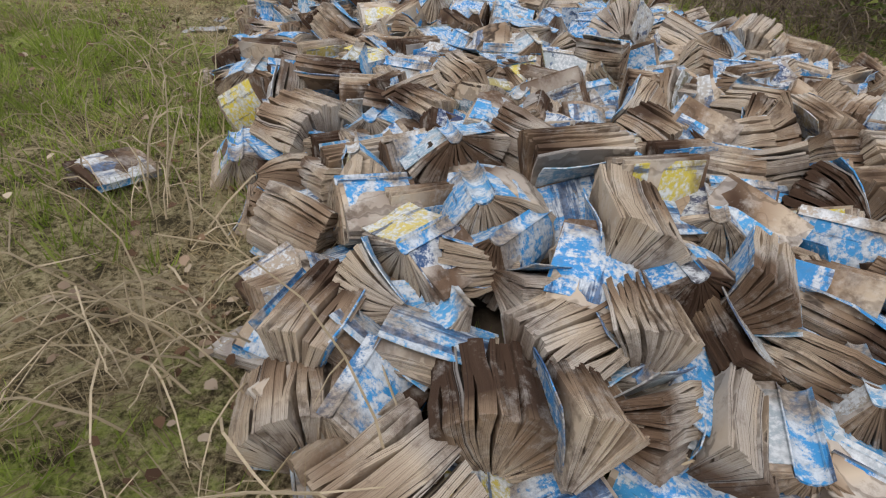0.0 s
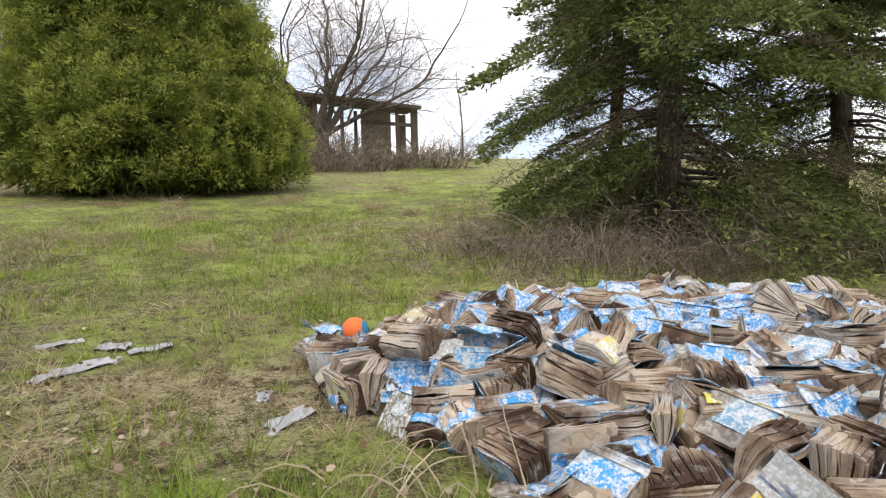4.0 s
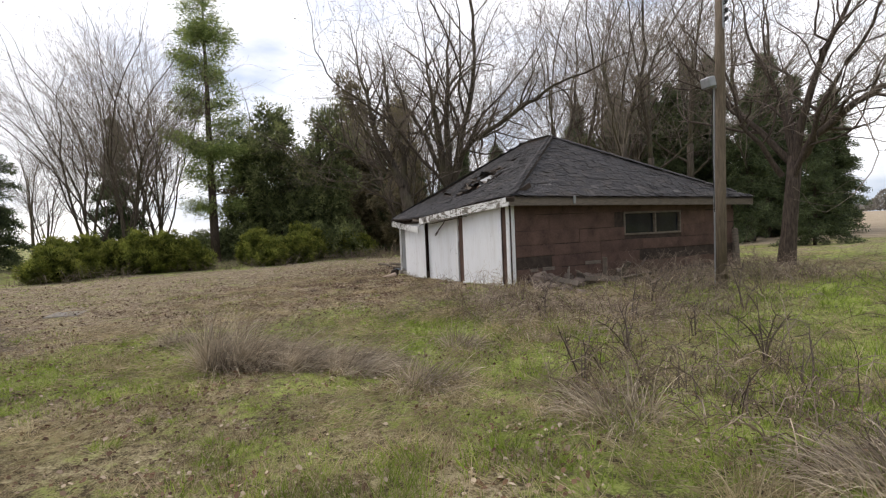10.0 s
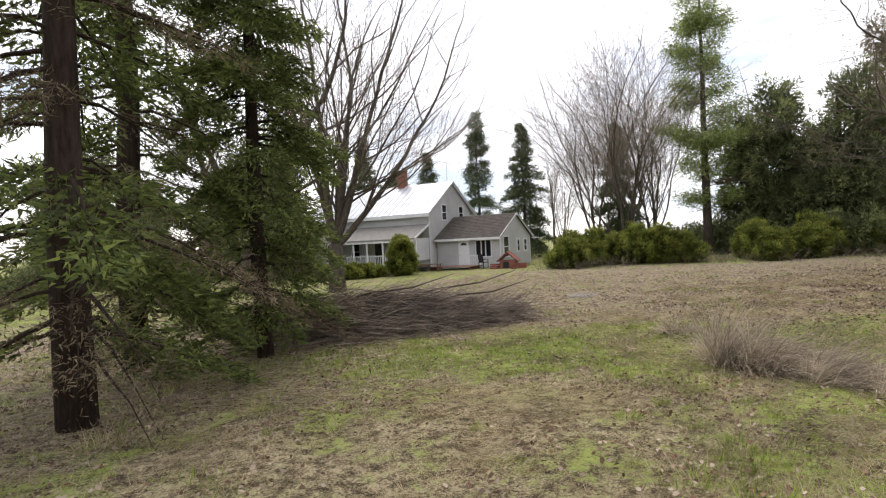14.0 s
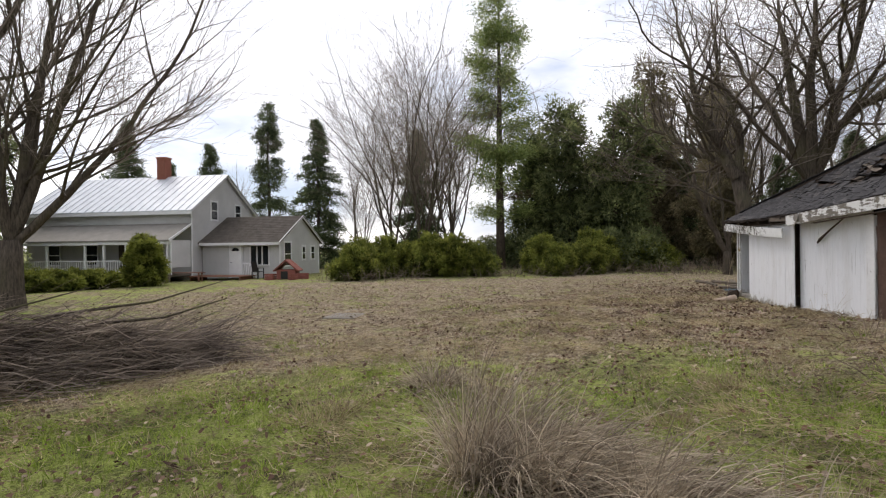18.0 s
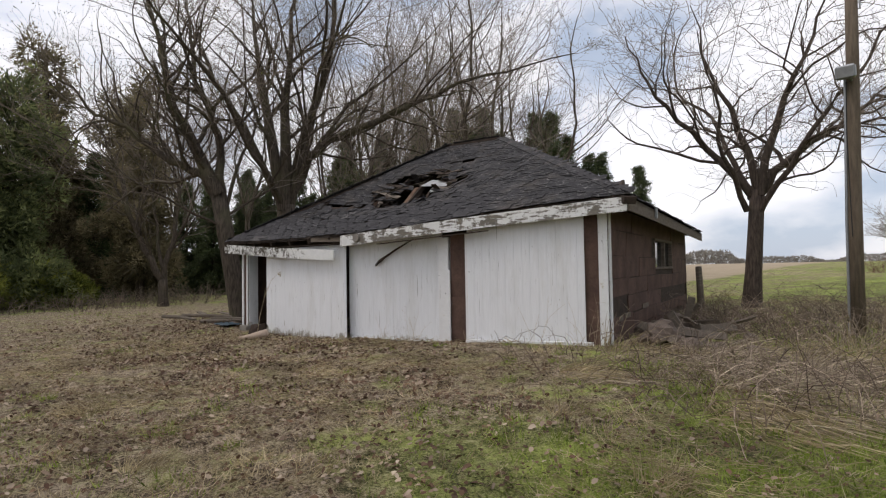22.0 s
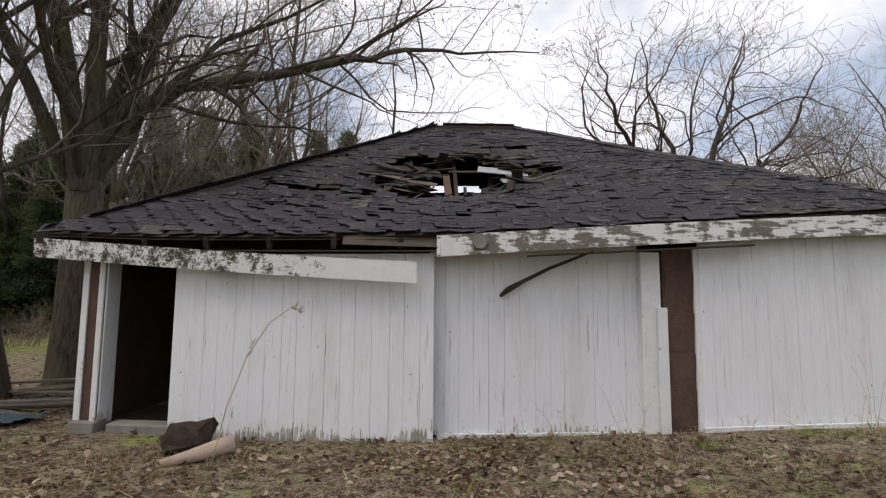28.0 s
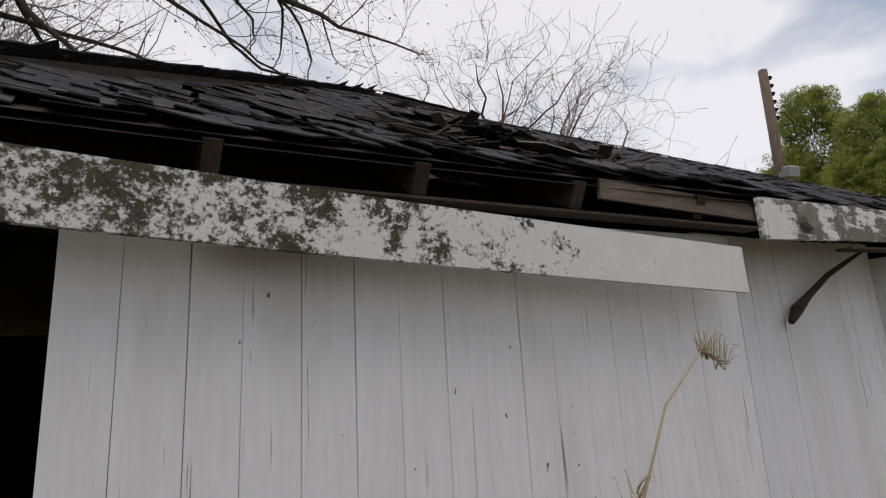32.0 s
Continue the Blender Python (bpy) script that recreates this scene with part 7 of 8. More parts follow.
def heap_depth(x, y):
    """How far inside the heap's edge a point lies."""
    best, inside = 9.0, False
    for (ax, ay), (bx, by) in zip(HEAP, HEAP[1:] + HEAP[:1]):
        dx, dy = bx - ax, by - ay
        t = max(0.0, min(1.0, ((x - ax) * dx + (y - ay) * dy) / (dx * dx + dy * dy)))
        best = min(best, math.hypot(x - ax - t * dx, y - ay - t * dy))
        if (ay > y) != (by > y) and x < (bx - ax) * (y - ay) / (by - ay) + ax:
            inside = not inside
    return best if inside else -best


def sheet(mesh, a, w, h, t, curl, wave, rng, grow_r=0.0, fan=0.0, nr=3, ny=2, leaf=False):
    """One bundle of pages bound along the y axis and standing at the angle a."""
    ph, ya = rng.uniform(0, 6.28), rng.uniform(-0.006, 0.006)
    w *= rng.uniform(0.93, 1.02)
    top = []
    for i in range(nr + 1):
        r = grow_r + w * i / nr
        ang = a + curl * (i / nr) ** 2
        for j in range(ny + 1):
            y = h * (j / ny - 0.5) + ya
            o = wave * math.sin(ph + 5 * j / ny + 2.5 * i / nr) * (i / nr)
            nx, nz = -math.sin(ang), math.cos(ang)
            thick = (t + fan * w * i / nr) / 2
            top.append((r * math.cos(ang) + nx * o, y, r * math.sin(ang) + nz * o, nx * thick, nz * thick))
    k = len(top)
    v = [(x + nx, y, z + nz) for x, y, z, nx, nz in top] + [(x - nx, y, z - nz) for x, y, z, nx, nz in top]
    if leaf:
        for sg in (1, -1):
            mesh.leaf.extend(0.12 * a + sg * (t + fan * w * (k2 // (ny + 1)) / nr) / 2 for k2 in range(k))
    f = []
    for i in range(nr):
        for j in range(ny):
            q = i * (ny + 1) + j
            f += [(q, q + ny + 1, q + ny + 2, q + 1), (k + q, k + q + 1, k + q + ny + 2, k + q + ny + 1)]
    rim = [j for j in range(ny + 1)] + [i * (ny + 1) + ny for i in range(1, nr + 1)] + [nr * (ny + 1) + j for j in range(ny - 1, -1, -1)] + [i * (ny + 1) for i in range(nr - 1, 0, -1)]
    f += [(rim[i], rim[(i + 1) % len(rim)], rim[(i + 1) % len(rim)] + k, rim[i] + k) for i in range(len(rim))]
    mesh.add(v, f)


def book_meshes(seed, plain_copy=False):
    rng = random.Random(seed)
    kind = seed % 4
    w, h = rng.uniform(0.20, 0.24), rng.uniform(0.25, 0.30)
    span = (0.45, 0.75, 1.2, 2.2)[kind] * rng.uniform(0.85, 1.15)
    n = (12, 15, 18, 22)[kind]
    bow, bend = rng.uniform(0.0, 0.35), rng.uniform(-0.22, 0.22)
    pages, front, back, flap, cover = Mesh(), Mesh(), Mesh(), Mesh(), Mesh()
    for i in range(n):
        a = -span / 2 + span * (i + rng.uniform(-0.25, 0.25)) / (n - 1)
        sheet(pages, a, w, h, 0.004, -a * bow + rng.uniform(-0.035, 0.035) + bend, rng.uniform(0.004, 0.012), rng, 0.035, span / n * (rng.uniform(0.3, 0.6) if i % 4 == 1 else rng.uniform(0.9, 1.2)), 3, 2 if plain_copy else 3, True)
    for s in (-1, 1):
        a = s * (span / 2 + 0.05)
        sheet(front if s > 0 else back, a, w * rng.choice((0.7, 1.0, 1.04, 1.04)), h * rng.uniform(0.8, 1.03), 0.004, -a * bow + bend + s * rng.uniform(-0.05, 0.12), rng.uniform(0.003, 0.012), rng, 0.03, 0.0, 4, 4)
    if seed % 6 == 2:
        sheet(flap, rng.choice((-1, 1)) * (span / 2 + rng.uniform(0.2, 0.5)), w * rng.uniform(0.5, 0.9), h * 0.8, 0.003, rng.uniform(-0.9, 0.9), 0.022, rng, 0.03, 0.0, 4, 4)
    m = 6
    ring = [(-span / 2 - 0.15 + (span + 0.3) * i / m) for i in range(m + 1)]
    rad = 0.034
    v = [(rad * math.cos(a), y, rad * math.sin(a)) for y in (-h / 2, h / 2) for a in ring] + [((rad + 0.004) * math.cos(a) - 0.01, y, (rad + 0.004) * math.sin(a)) for y in (-h / 2, h / 2) for a in ring]
    f = [(i, i + 1, m + 2 + i, m + 1 + i) for i in range(m)]
    o = 2 * (m + 1)
    f += [(o + i, o + m + 1 + i, o + m + 2 + i, o + i + 1) for i in range(m)]
    cover.add(v, f)
    return pages, (("front_cover", front), ("back_cover", back), ("torn_flap", flap), ("spine", cover))


def build_heap():
    rng = random.Random(77)
    kinds = [book_meshes(s) for s in range(24)]
    data = [(p.data("page_block", M["pages"]), [(nm, c.data(nm, M["cover"])) for nm, c in cs if c.v]) for p, cs in kinds]
    rest = [book_meshes(s, True) for s in range(24)]
    rest_p, rest_c = Mesh(), Mesh()
    spots = []
    y = 0.4
    while y < 7.6:
        x = -2.6
        while x < 4.0:
            px, py = x + rng.uniform(-0.09, 0.09), y + rng.uniform(-0.09, 0.09)
            d = heap_depth(px, py)
            if d > 0.11 and math.hypot(px + 1.52, py - 6.34) > 0.24:
                spots.append((px, py, d))
            x += 0.225
        y += 0.215
    spots.sort(key=lambda s: min(math.hypot(s[0] - ax, s[1] - ay) for ax, ay in ((-0.3, 0.8), (0.5, 1.2), (-0.9, 2.4), (-1.5, 4.2), (-2.0, 5.6))))
    stray = [(-1.6, 2.38, -0.2), (-1.62, 3.9, -0.2)]
    for k, (x, y, d) in enumerate(stray + spots):
        hh = 0.27 * smooth_step(0.0, 1.35, d) + 0.09 * noise.noise((x * 1.7, y * 1.7, 3))
        z = ground_z(x, y) + max(0.0, hh) + rng.uniform(0.02, 0.10) + (0.12 * rng.random() ** 2 if d > 0.35 else 0.0)
        v = rng.randrange(24)
        style = rng.random()
        if d < 0:
            v = 4
            turn = pose(0, 0, 0, 6, -10, 150 + 70 * k)
            z = ground_z(x, y) + 0.07
        elif style < 0.34 and v % 4 < 2:
            turn = pose(0, 0, 0, 0, 0, rng.uniform(0, 360)) @ pose(0, 0, 0, rng.uniform(-24, 24), rng.uniform(-22, 22), 0)
        elif style < 0.34:
            turn = pose(0, 0, 0, 0, 0, rng.uniform(0, 360)) @ pose(0, 0, 0, rng.uniform(-25, 25), rng.uniform(65, 115), 0)
            z += 0.06
        elif style < 0.62:
            turn = pose(0, 0, 0, 0, 0, rng.uniform(0, 360)) @ pose(0, 0, 0, rng.uniform(-38, 38), rng.uniform(-45, 20), 0)
        elif style < 0.86:
            turn = pose(0, 0, 0, 0, 0, rng.uniform(0, 360)) @ pose(0, 0, 0, rng.uniform(-25, 25), rng.uniform(-110, -60), 0)
        else:
            turn = pose(0, 0, 0, rng.uniform(-70, 70), rng.uniform(0, 360), rng.uniform(0, 360))
        m = Matrix.Translation((x, y, z)) @ turn @ Matrix.Translation((-0.11, 0, 0))
        s = rng.uniform(0.9, 1.3)
        m = m @ Matrix.Diagonal((s, s, s, 1))
        if k < 300:
            b = thing("book", m, ("waterlogged closed paperback directory lying in the heap", "swollen paperback directory with fanned brown pages", "paperback directory lying half open, pages browned", "paperback directory splayed wide open, pages browned")[v % 4], "book", "books in the heap")
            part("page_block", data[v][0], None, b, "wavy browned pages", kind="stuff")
            for nm, me in data[v][1]:
                part(nm, me, None, b, "torn curled sheet" if nm == "torn_flap" else "peeling printed cover")
        else:
            rest_p.add([m @ Vector(q) for q in rest[v][0].v], rest[v][0].f)
            rest_p.leaf.extend(rest[v][0].leaf)
            for nm, c in rest[v][1]:
                rest_c.add([m @ Vector(q) for q in c.v], c.f)
    # the buried layer under them
    for x, y, d in spots[::4]:
        if d > 0.2:
            hh = 0.30 * smooth_step(0.0, 1.35, d)
            v = rng.randrange(24)
            m = Matrix.Translation((x, y, ground_z(x, y) + hh * 0.55)) @ pose(0, 0, 0, rng.uniform(-40, 40), rng.uniform(0, 360), rng.uniform(0, 360)) @ Matrix.Diagonal((1.2, 1.2, 1.2, 1))
            rest_p.add([m @ Vector(q) for q in rest[v][0].v], rest[v][0].f)
            rest_p.leaf.extend(rest[v][0].leaf)
            for nm, c in rest[v][1]:
                rest_c.add([m @ Vector(q) for q in c.v], c.f)
    heap = thing("book_heap", Matrix.Identity(4), "heap of sodden discarded paperback directories on the grass", "book heap", kind="stuff")
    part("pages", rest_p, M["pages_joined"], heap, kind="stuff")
    part("cover", rest_c, M["cover_joined"], heap, kind="stuff")
    # Added dark filler; its colour stands in for shade between the books
    core = Mesh()
    n = 26
    core.v = [(-2.4 + 6.2 * i / n, 0.6 + 6.9 * j / n, ground_z(-2.4 + 6.2 * i / n, 0.6 + 6.9 * j / n) - 0.08 + 0.22 * smooth_step(0.25, 1.4, heap_depth(-2.4 + 6.2 * i / n, 0.6 + 6.9 * j / n))) for j in range(n + 1) for i in range(n + 1)]
    core.f = [(j * (n + 1) + i, j * (n + 1) + i + 1, (j + 1) * (n + 1) + i + 1, (j + 1) * (n + 1) + i) for j in range(n) for i in range(n)]
    part("pulp", core, M["earth"], heap, "dark filler under the books, standing in for shade between them", smooth=True)
    # the ball
    z = ground_z(-1.52, 6.34)
    ball = thing("ball", pose(-1.52, 6.34, z + 0.25, 8, 20, -122), "orange and blue rubber ball on the heap", "ball")
    seg, rings = 18, 12
    for name, mat, lo, hi in (("cap", "blue_rubber", 0, 3), ("band", "orange", 3, 9), ("cap", "blue_rubber", 9, 12)):
        m = Mesh()
        for j in range(lo, hi + 1):
            th = math.pi * j / rings
            for i in range(seg):
                a = 2 * math.pi * i / seg
                m.v.append((0.118 * math.sin(th) * math.cos(a), 0.118 * math.cos(th), 0.118 * math.sin(th) * math.sin(a)))
        for j in range(hi - lo):
            for i in range(seg):
                m.f.append((j * seg + i, j * seg + (i + 1) % seg, (j + 1) * seg + (i + 1) % seg, (j + 1) * seg + i))
        part(name, m, M[mat], ball, smooth=True)


build_heap()


def build_scraps():
    rng = random.Random(9)
    for k, (x, y, w, h, rz) in enumerate(((-3.05, 7.38, 0.36, 0.14, 12), (-3.33, 7.55, 0.28, 0.18, -30), (-3.53, 7.1, 0.42, 0.22, 25), (-3.75, 7.88, 0.36, 0.13, 10), (-3.77, 6.93, 0.24, 0.12, 45), (-2.4, 5.85, 0.2, 0.1, 80), (-2.35, 5.35, 0.34, 0.14, 30))):
        m = Mesh()
        n = 5
        top = [(w * (i / n - 0.5), h * (j / n - 0.5) * (1 + 0.3 * math.sin(i * 2.1 + k)), 0.02 + 0.012 * math.sin(i * 1.9 + j * 2.3 + k)) for j in range(n + 1) for i in range(n + 1)]
        a = (n + 1) ** 2
        m.v = top + [(p[0], p[1], p[2] - 0.006) for p in top]
        for j in range(n):
            for i in range(n):
                q = j * (n + 1) + i
                m.f += [(q, q + 1, q + n + 2, q + n + 1), (a + q, a + q + n + 1, a + q + n + 2, a + q + 1)]
        s = thing("plastic_scrap", on_ground(x, y, rz, 0.0), "crumpled whitish sheet scrap on the grass", "scrap", "scraps on the grass")
        part("sheet", m, M["paper_white"], s, smooth=True)
    def stone(name, m, r, seed, mat, label, group=""):
        q = random.Random(seed)
        mesh = Mesh()
        seg, ring = 9, 6
        sc = Vector((r * q.uniform(0.8, 1.3), r * q.uniform(0.7, 1.1), r * q.uniform(0.45, 0.8)))
        off = q.uniform(0, 50)
        for j in range(ring + 1):
            th = math.pi * j / ring
            for i in range(seg):
                a = 2 * math.pi * i / seg
                d = Vector((math.sin(th) * math.cos(a), math.sin(th) * math.sin(a), math.cos(th)))
                k = 1 + 0.45 * noise.noise(d * 1.6 + Vector((off, 0, 0)))
                mesh.v.append((d.x * sc.x * k, d.y * sc.y * k, d.z * sc.z * k + sc.z * 0.5))
        for j in range(ring):
            for i in range(seg):
                mesh.f.append((j * seg + i, j * seg + (i + 1) % seg, (j + 1) * seg + (i + 1) % seg, (j + 1) * seg + i))
        t = thing(name, m, label, "stone", group)
        part("stone_body", mesh, M[mat], t)
        return t
    # rubble by the brown wall
    for k in range(44):
        lx, ly = 10.1 + abs(rng.gauss(0, 0.7)), 0.0 + rng.random() * 3.8
        p = SHED @ Vector((lx, ly, 0))
        r = rng.uniform(0.08, 0.24)
        hgt = 0.35 * math.exp(-((lx - 10.3) / 0.6) ** 2) * rng.random()
        stone("rubble_stone", pose(p.x, p.y, ground_z(p.x, p.y) - 0.04 + 0.75 * hgt, rng.uniform(-30, 30), 0, rng.uniform(0, 360)), r, 200 + k, "rubble", "brown-grey rubble stone beside the brown wall", "rubble stones")
    for k, (lx, ly, rx, ln) in enumerate(((10.9, 1.8, 62, 0.7), (10.6, 2.6, 15, 0.9), (10.4, 3.4, 40, 0.8), (11.4, 2.9, 75, 0.75), (10.7, 1.2, 20, 0.6), (10.5, 0.4, 70, 0.9), (11.0, 0.9, 80, 1.1), (11.3, 2.0, 84, 0.9), (10.9, 2.4, 50, 0.8), (10.4, 1.9, 78, 1.0))):
        p = SHED @ Vector((lx, ly, 0))
        b = thing("broken_plank", pose(p.x, p.y, ground_z(p.x, p.y) + 0.22, rx, 10 * k, 50 * k), "grey broken plank in the rubble", "plank", "broken planks")
        part("board", Mesh().box((0, 0, 0.1), (0.14, 0.03, ln), None, 0.005), M["old_wood"], b)
    # small white stones and flecks in the grass
    for k in range(18):
        x, y = rng.uniform(-9, -1.5), rng.uniform(1.5, 8)
        if heap_depth(x, y) < -0.4 and math.hypot(x + 5, y - 2.6) > 0.8:
            stone("pebble", on_ground(x, y, rng.uniform(0, 360), -0.01), rng.uniform(0.025, 0.055), 300 + k, "paper_white", "small whitish stone in the grass", "pebbles")
    # door-side stump and log
    p = SHED @ Vector((1.36, -0.42, 0))
    st = thing("charred_stump", pose(p.x, p.y, ground_z(p.x, p.y), 0, 0, 30), "dark hollow stump lying by the open door", "stump")
    part("stump_body", Mesh().tube([(-0.26, 0, 0.06), (-0.12, 0.02, 0.12), (0.06, 0.0, 0.17), (0.22, -0.03, 0.2)], [0.10, 0.15, 0.16, 0.15], 10), M["fur_dark"], st)
    for v in st.children[0].data.vertices:
        v.co *= 1 + 0.35 * noise.noise(v.co * 9)
    p = SHED @ Vector((1.62, -0.72, 0))
    lg = thing("pale_log", pose(p.x, p.y, ground_z(p.x, p.y) + 0.07, 0, 0, 62), "peeled pale log lying by the open door", "log")
    part("log_body", Mesh().tube([(-0.35, 0, -0.03), (-0.1, 0.02, 0.0), (0.18, 0.0, 0.06), (0.32, 0.0, 0.10)], [0.04, 0.065, 0.09, 0.085], 9), M["pale_log"], lg, smooth=True)
    # logs, boards and tarp past the shed's corner
    for k in range(11):
        p = SHED @ Vector((-1.6 - rng.random() * 3.0, 1.2 + rng.random() * 2.2, 0))
        ln = rng.uniform(1.2, 2.8)
        t = thing("fallen_board", pose(p.x, p.y, ground_z(p.x, p.y) + 0.06 + 0.05 * (k % 4), 0, rng.uniform(-5, 5), 33 + rng.uniform(-25, 25)), "grey weathered board on the leaf litter", "board", "fallen boards")
        if k % 2:
            part("board", Mesh().box((0, 0, 0), (ln, 0.16, 0.035), None, 0.006), M["old_wood"], t)
        else:
            part("board", Mesh().tube([(-ln / 2, 0, 0), (0, 0.05, 0.02), (ln / 2, -0.03, 0)], [0.06, 0.055, 0.04], 7), M["old_wood"], t)
    p = SHED @ Vector((-1.7, 1.1, 0))
    tarp = thing("tarpaulin", pose(p.x, p.y, ground_z(p.x, p.y), 0, 0, 20), "crumpled blue tarpaulin on the ground", "tarpaulin")
    m = Mesh()
    n = 12
    m.v = [(0.8 * (i / n - 0.5), 0.6 * (j / n - 0.5), 0.05 + 0.10 * abs(noise.noise((i * 0.6, j * 0.6, 7)))) for j in range(n + 1) for i in range(n + 1)]
    m.f = [(j * (n + 1) + i, j * (n + 1) + i + 1, (j + 1) * (n + 1) + i + 1, (j + 1) * (n + 1) + i) for j in range(n) for i in range(n)]
    part("sheet", m, M["blue_tarp"], tarp, smooth=True)
    # fence posts
    for x, y, h, rx in ((-25.9, 9.7, 1.35, 3), (-39.6, 54.9, 1.2, 0)):
        f = thing("fence_post", on_ground(x, y, 0, -0.1) @ pose(0, 0, 0, rx, 0, 0), "old grey wooden fence post in the grass", "post", "fence posts")
        part("post_shaft", Mesh().tube([(0, 0, 0), (0.01, 0, h * 0.5), (0.0, 0.01, h), (0.0, 0.01, h + 0.03)], [0.105, 0.1, 0.092, 0.05], 9), M["old_wood"], f)
    # slab on the drive
    s = thing("concrete_slab", on_ground(-21.2, -11.5, 25, -0.03), "flat grey concrete slab in the leaf litter", "slab")
    part("slab_body", Mesh().box((0, 0, 0.0), (2.0, 0.9, 0.06), None, 0.02), M["concrete"], s)


build_scraps()

# ---- weeds, brush and tufts ----


def build_brush():
    rng = random.Random(19)
    # long heap of cut branches
    a, b = Vector((-9.0, -10.7, 0)), Vector((-15.2, -8.9, 0))
    d, s = (b - a).normalized(), Vector((-(b - a).normalized().y, (b - a).normalized().x, 0))
    mesh = Mesh()
    for k in range(4000):
        t, w = rng.random(), rng.gauss(0, 0.45)
        prof = 1.0 - 0.55 * smooth_step(0.6, 1.0, t)
        p = a.lerp(b, t) + s * w * prof
        p.z = ground_z(p.x, p.y) + rng.random() ** 0.6 * max(0.05, 0.98 * prof * math.exp(-(w / 0.75) ** 2))
        dd = (d * rng.choice((1, 1, -1)) + s * rng.gauss(0, 0.5) + UP * rng.gauss(0.04, 0.22)).normalized()
        ln, r = rng.uniform(0.4, 1.7), rng.uniform(0.004, 0.012)
        q = [p, p + dd * ln * 0.35 + wander(rng, 0.05), p + dd * ln * 0.7 + wander(rng, 0.08), p + dd * ln + wander(rng, 0.12)]
        for c in q:
            c.z = max(c.z, ground_z(c.x, c.y) + 0.02)
        mesh.tube(q, [r, r * 0.85, r * 0.6, r * 0.25], 3, cap=False)
    pile = thing("brush_heap", Matrix.Identity(4), "long heap of cut purplish-brown branches on the lawn", "brush heap")
    part("stick", mesh, M["stick"], pile, kind="stuff")
    for k, (x, y, z0, az, ln) in enumerate(((-12.5, -9.9, 0.7, 160, 3.4), (-11.0, -10.3, 0.75, 150, 3.0), (-13.2, -9.6, 0.6, 140, 2.6))):
        br = thing("cut_branch", pose(x, y, ground_z(x, y) + z0, 0, -8, az), "long bare branch on the brush heap", "branch", "cut branches")
        part("branch_body", Mesh().tube([(0, 0, 0), (ln * 0.3, 0.1, 0.1), (ln * 0.65, -0.08, 0.05), (ln, 0.05, 0.18)], [0.03, 0.025, 0.018, 0.006], 6), M["bark_grey"], br)
    # mounded tufts of dead stalks
    for k, (x, y, ln, r, lean, n) in enumerate(((-13.9, -2.3, 1.05, 0.42, (-0.2, 0.5), 1300), (-13.9, -1.7, 0.95, 0.45, (-0.3, 0.9), 900), (-13.75, -0.9, 0.85, 0.45, (-0.3, 1.1), 700), (-13.5, -0.1, 0.75, 0.45, (-0.2, 1.1), 600), (-12.8, 1.0, 0.6, 0.4, (0.5, 0.6), 500), (-15.9, -4.5, 0.45, 0.3, (0, 0), 350), (-9.9, 4.6, 0.7, 0.5, (-0.3, -0.4), 500), (-11.6, 3.0, 0.6, 0.5, (0.2, -0.5), 420), (-14.9, 1.2, 0.5, 0.3, (0, 0.3), 300))):
        straw_tuft("dead_tuft", on_ground(x, y), 400 + k, n, ln, r, lean, "mound of dead bleached grass stalks", "cane_leaf", 0.006, 1.0, 0.9, segs=7)
    for k in range(60):
        x, y = rng.uniform(-22, 3), rng.uniform(-6, 16)
        if heap_depth(x, y) > -0.5 or min(math.hypot(x + 5 + 0.35 * q, y - 2.6 + 0.05 * q) for q in (0, 2, 4)) < 0.9:
            continue
        if abs((y - 1.6) - 0.62 * (x + 7)) < 1.4 and x < -6:
            continue
        straw_tuft("grass_clump", on_ground(x, y), 500 + k, 150, rng.uniform(0.25, 0.5), rng.uniform(0.12, 0.3), (rng.gauss(0, 0.3), rng.gauss(0, 0.3)), "clump of dry grass in the meadow", "straw", 0.004, 0.6, group="dry grass clumps")
    # fresh green tufts along the line walked
    for k in range(90):
        q = rng.random()
        x, y = (rng.uniform(-8, 0), rng.uniform(0.8, 9)) if k < 45 else (rng.uniform(-24, -8), rng.uniform(-8, 3))
        if heap_depth(x, y) > -0.2:
            continue
        straw_tuft("green_tuft", on_ground(x, y), 1000 + k, 80, rng.uniform(0.09, 0.2), rng.uniform(0.06, 0.16), (rng.gauss(0, 0.2), rng.gauss(0, 0.2)), "small tuft of fresh green grass", "grass", 0.004, 0.5, group="green tufts")
    for k in range(46):
        x, y = rng.uniform(-9, 8), rng.uniform(9.5, 24)
        straw_tuft("grass_clump", on_ground(x, y), 1200 + k, 130, rng.uniform(0.25, 0.5), rng.uniform(0.2, 0.5), (rng.gauss(0, 0.4), rng.gauss(0, 0.4)), "clump of dry grass on the bank", "straw", 0.008, 0.9, group="dry grass clumps")
    # bramble thicket along the brown wall
    for k in range(30):
        p = SHED @ Vector((10.5 + 4.4 * rng.random() ** 1.2, -0.9 + rng.random() * 8.6, 0))
        near = SHED.inverted() @ p
        if near.x < 11.9 and near.y < 3.0:
            continue
        cane_clump("bramble", on_ground(p.x, p.y), 600 + k, 50, rng.uniform(0.9, 1.5), 0.85, "tangled dead bramble thicket beside the shed", "cane" if k % 2 == 0 else "bramble", arch=1.5, twigs=4, thick=0.007, group="brambles", category="bramble")
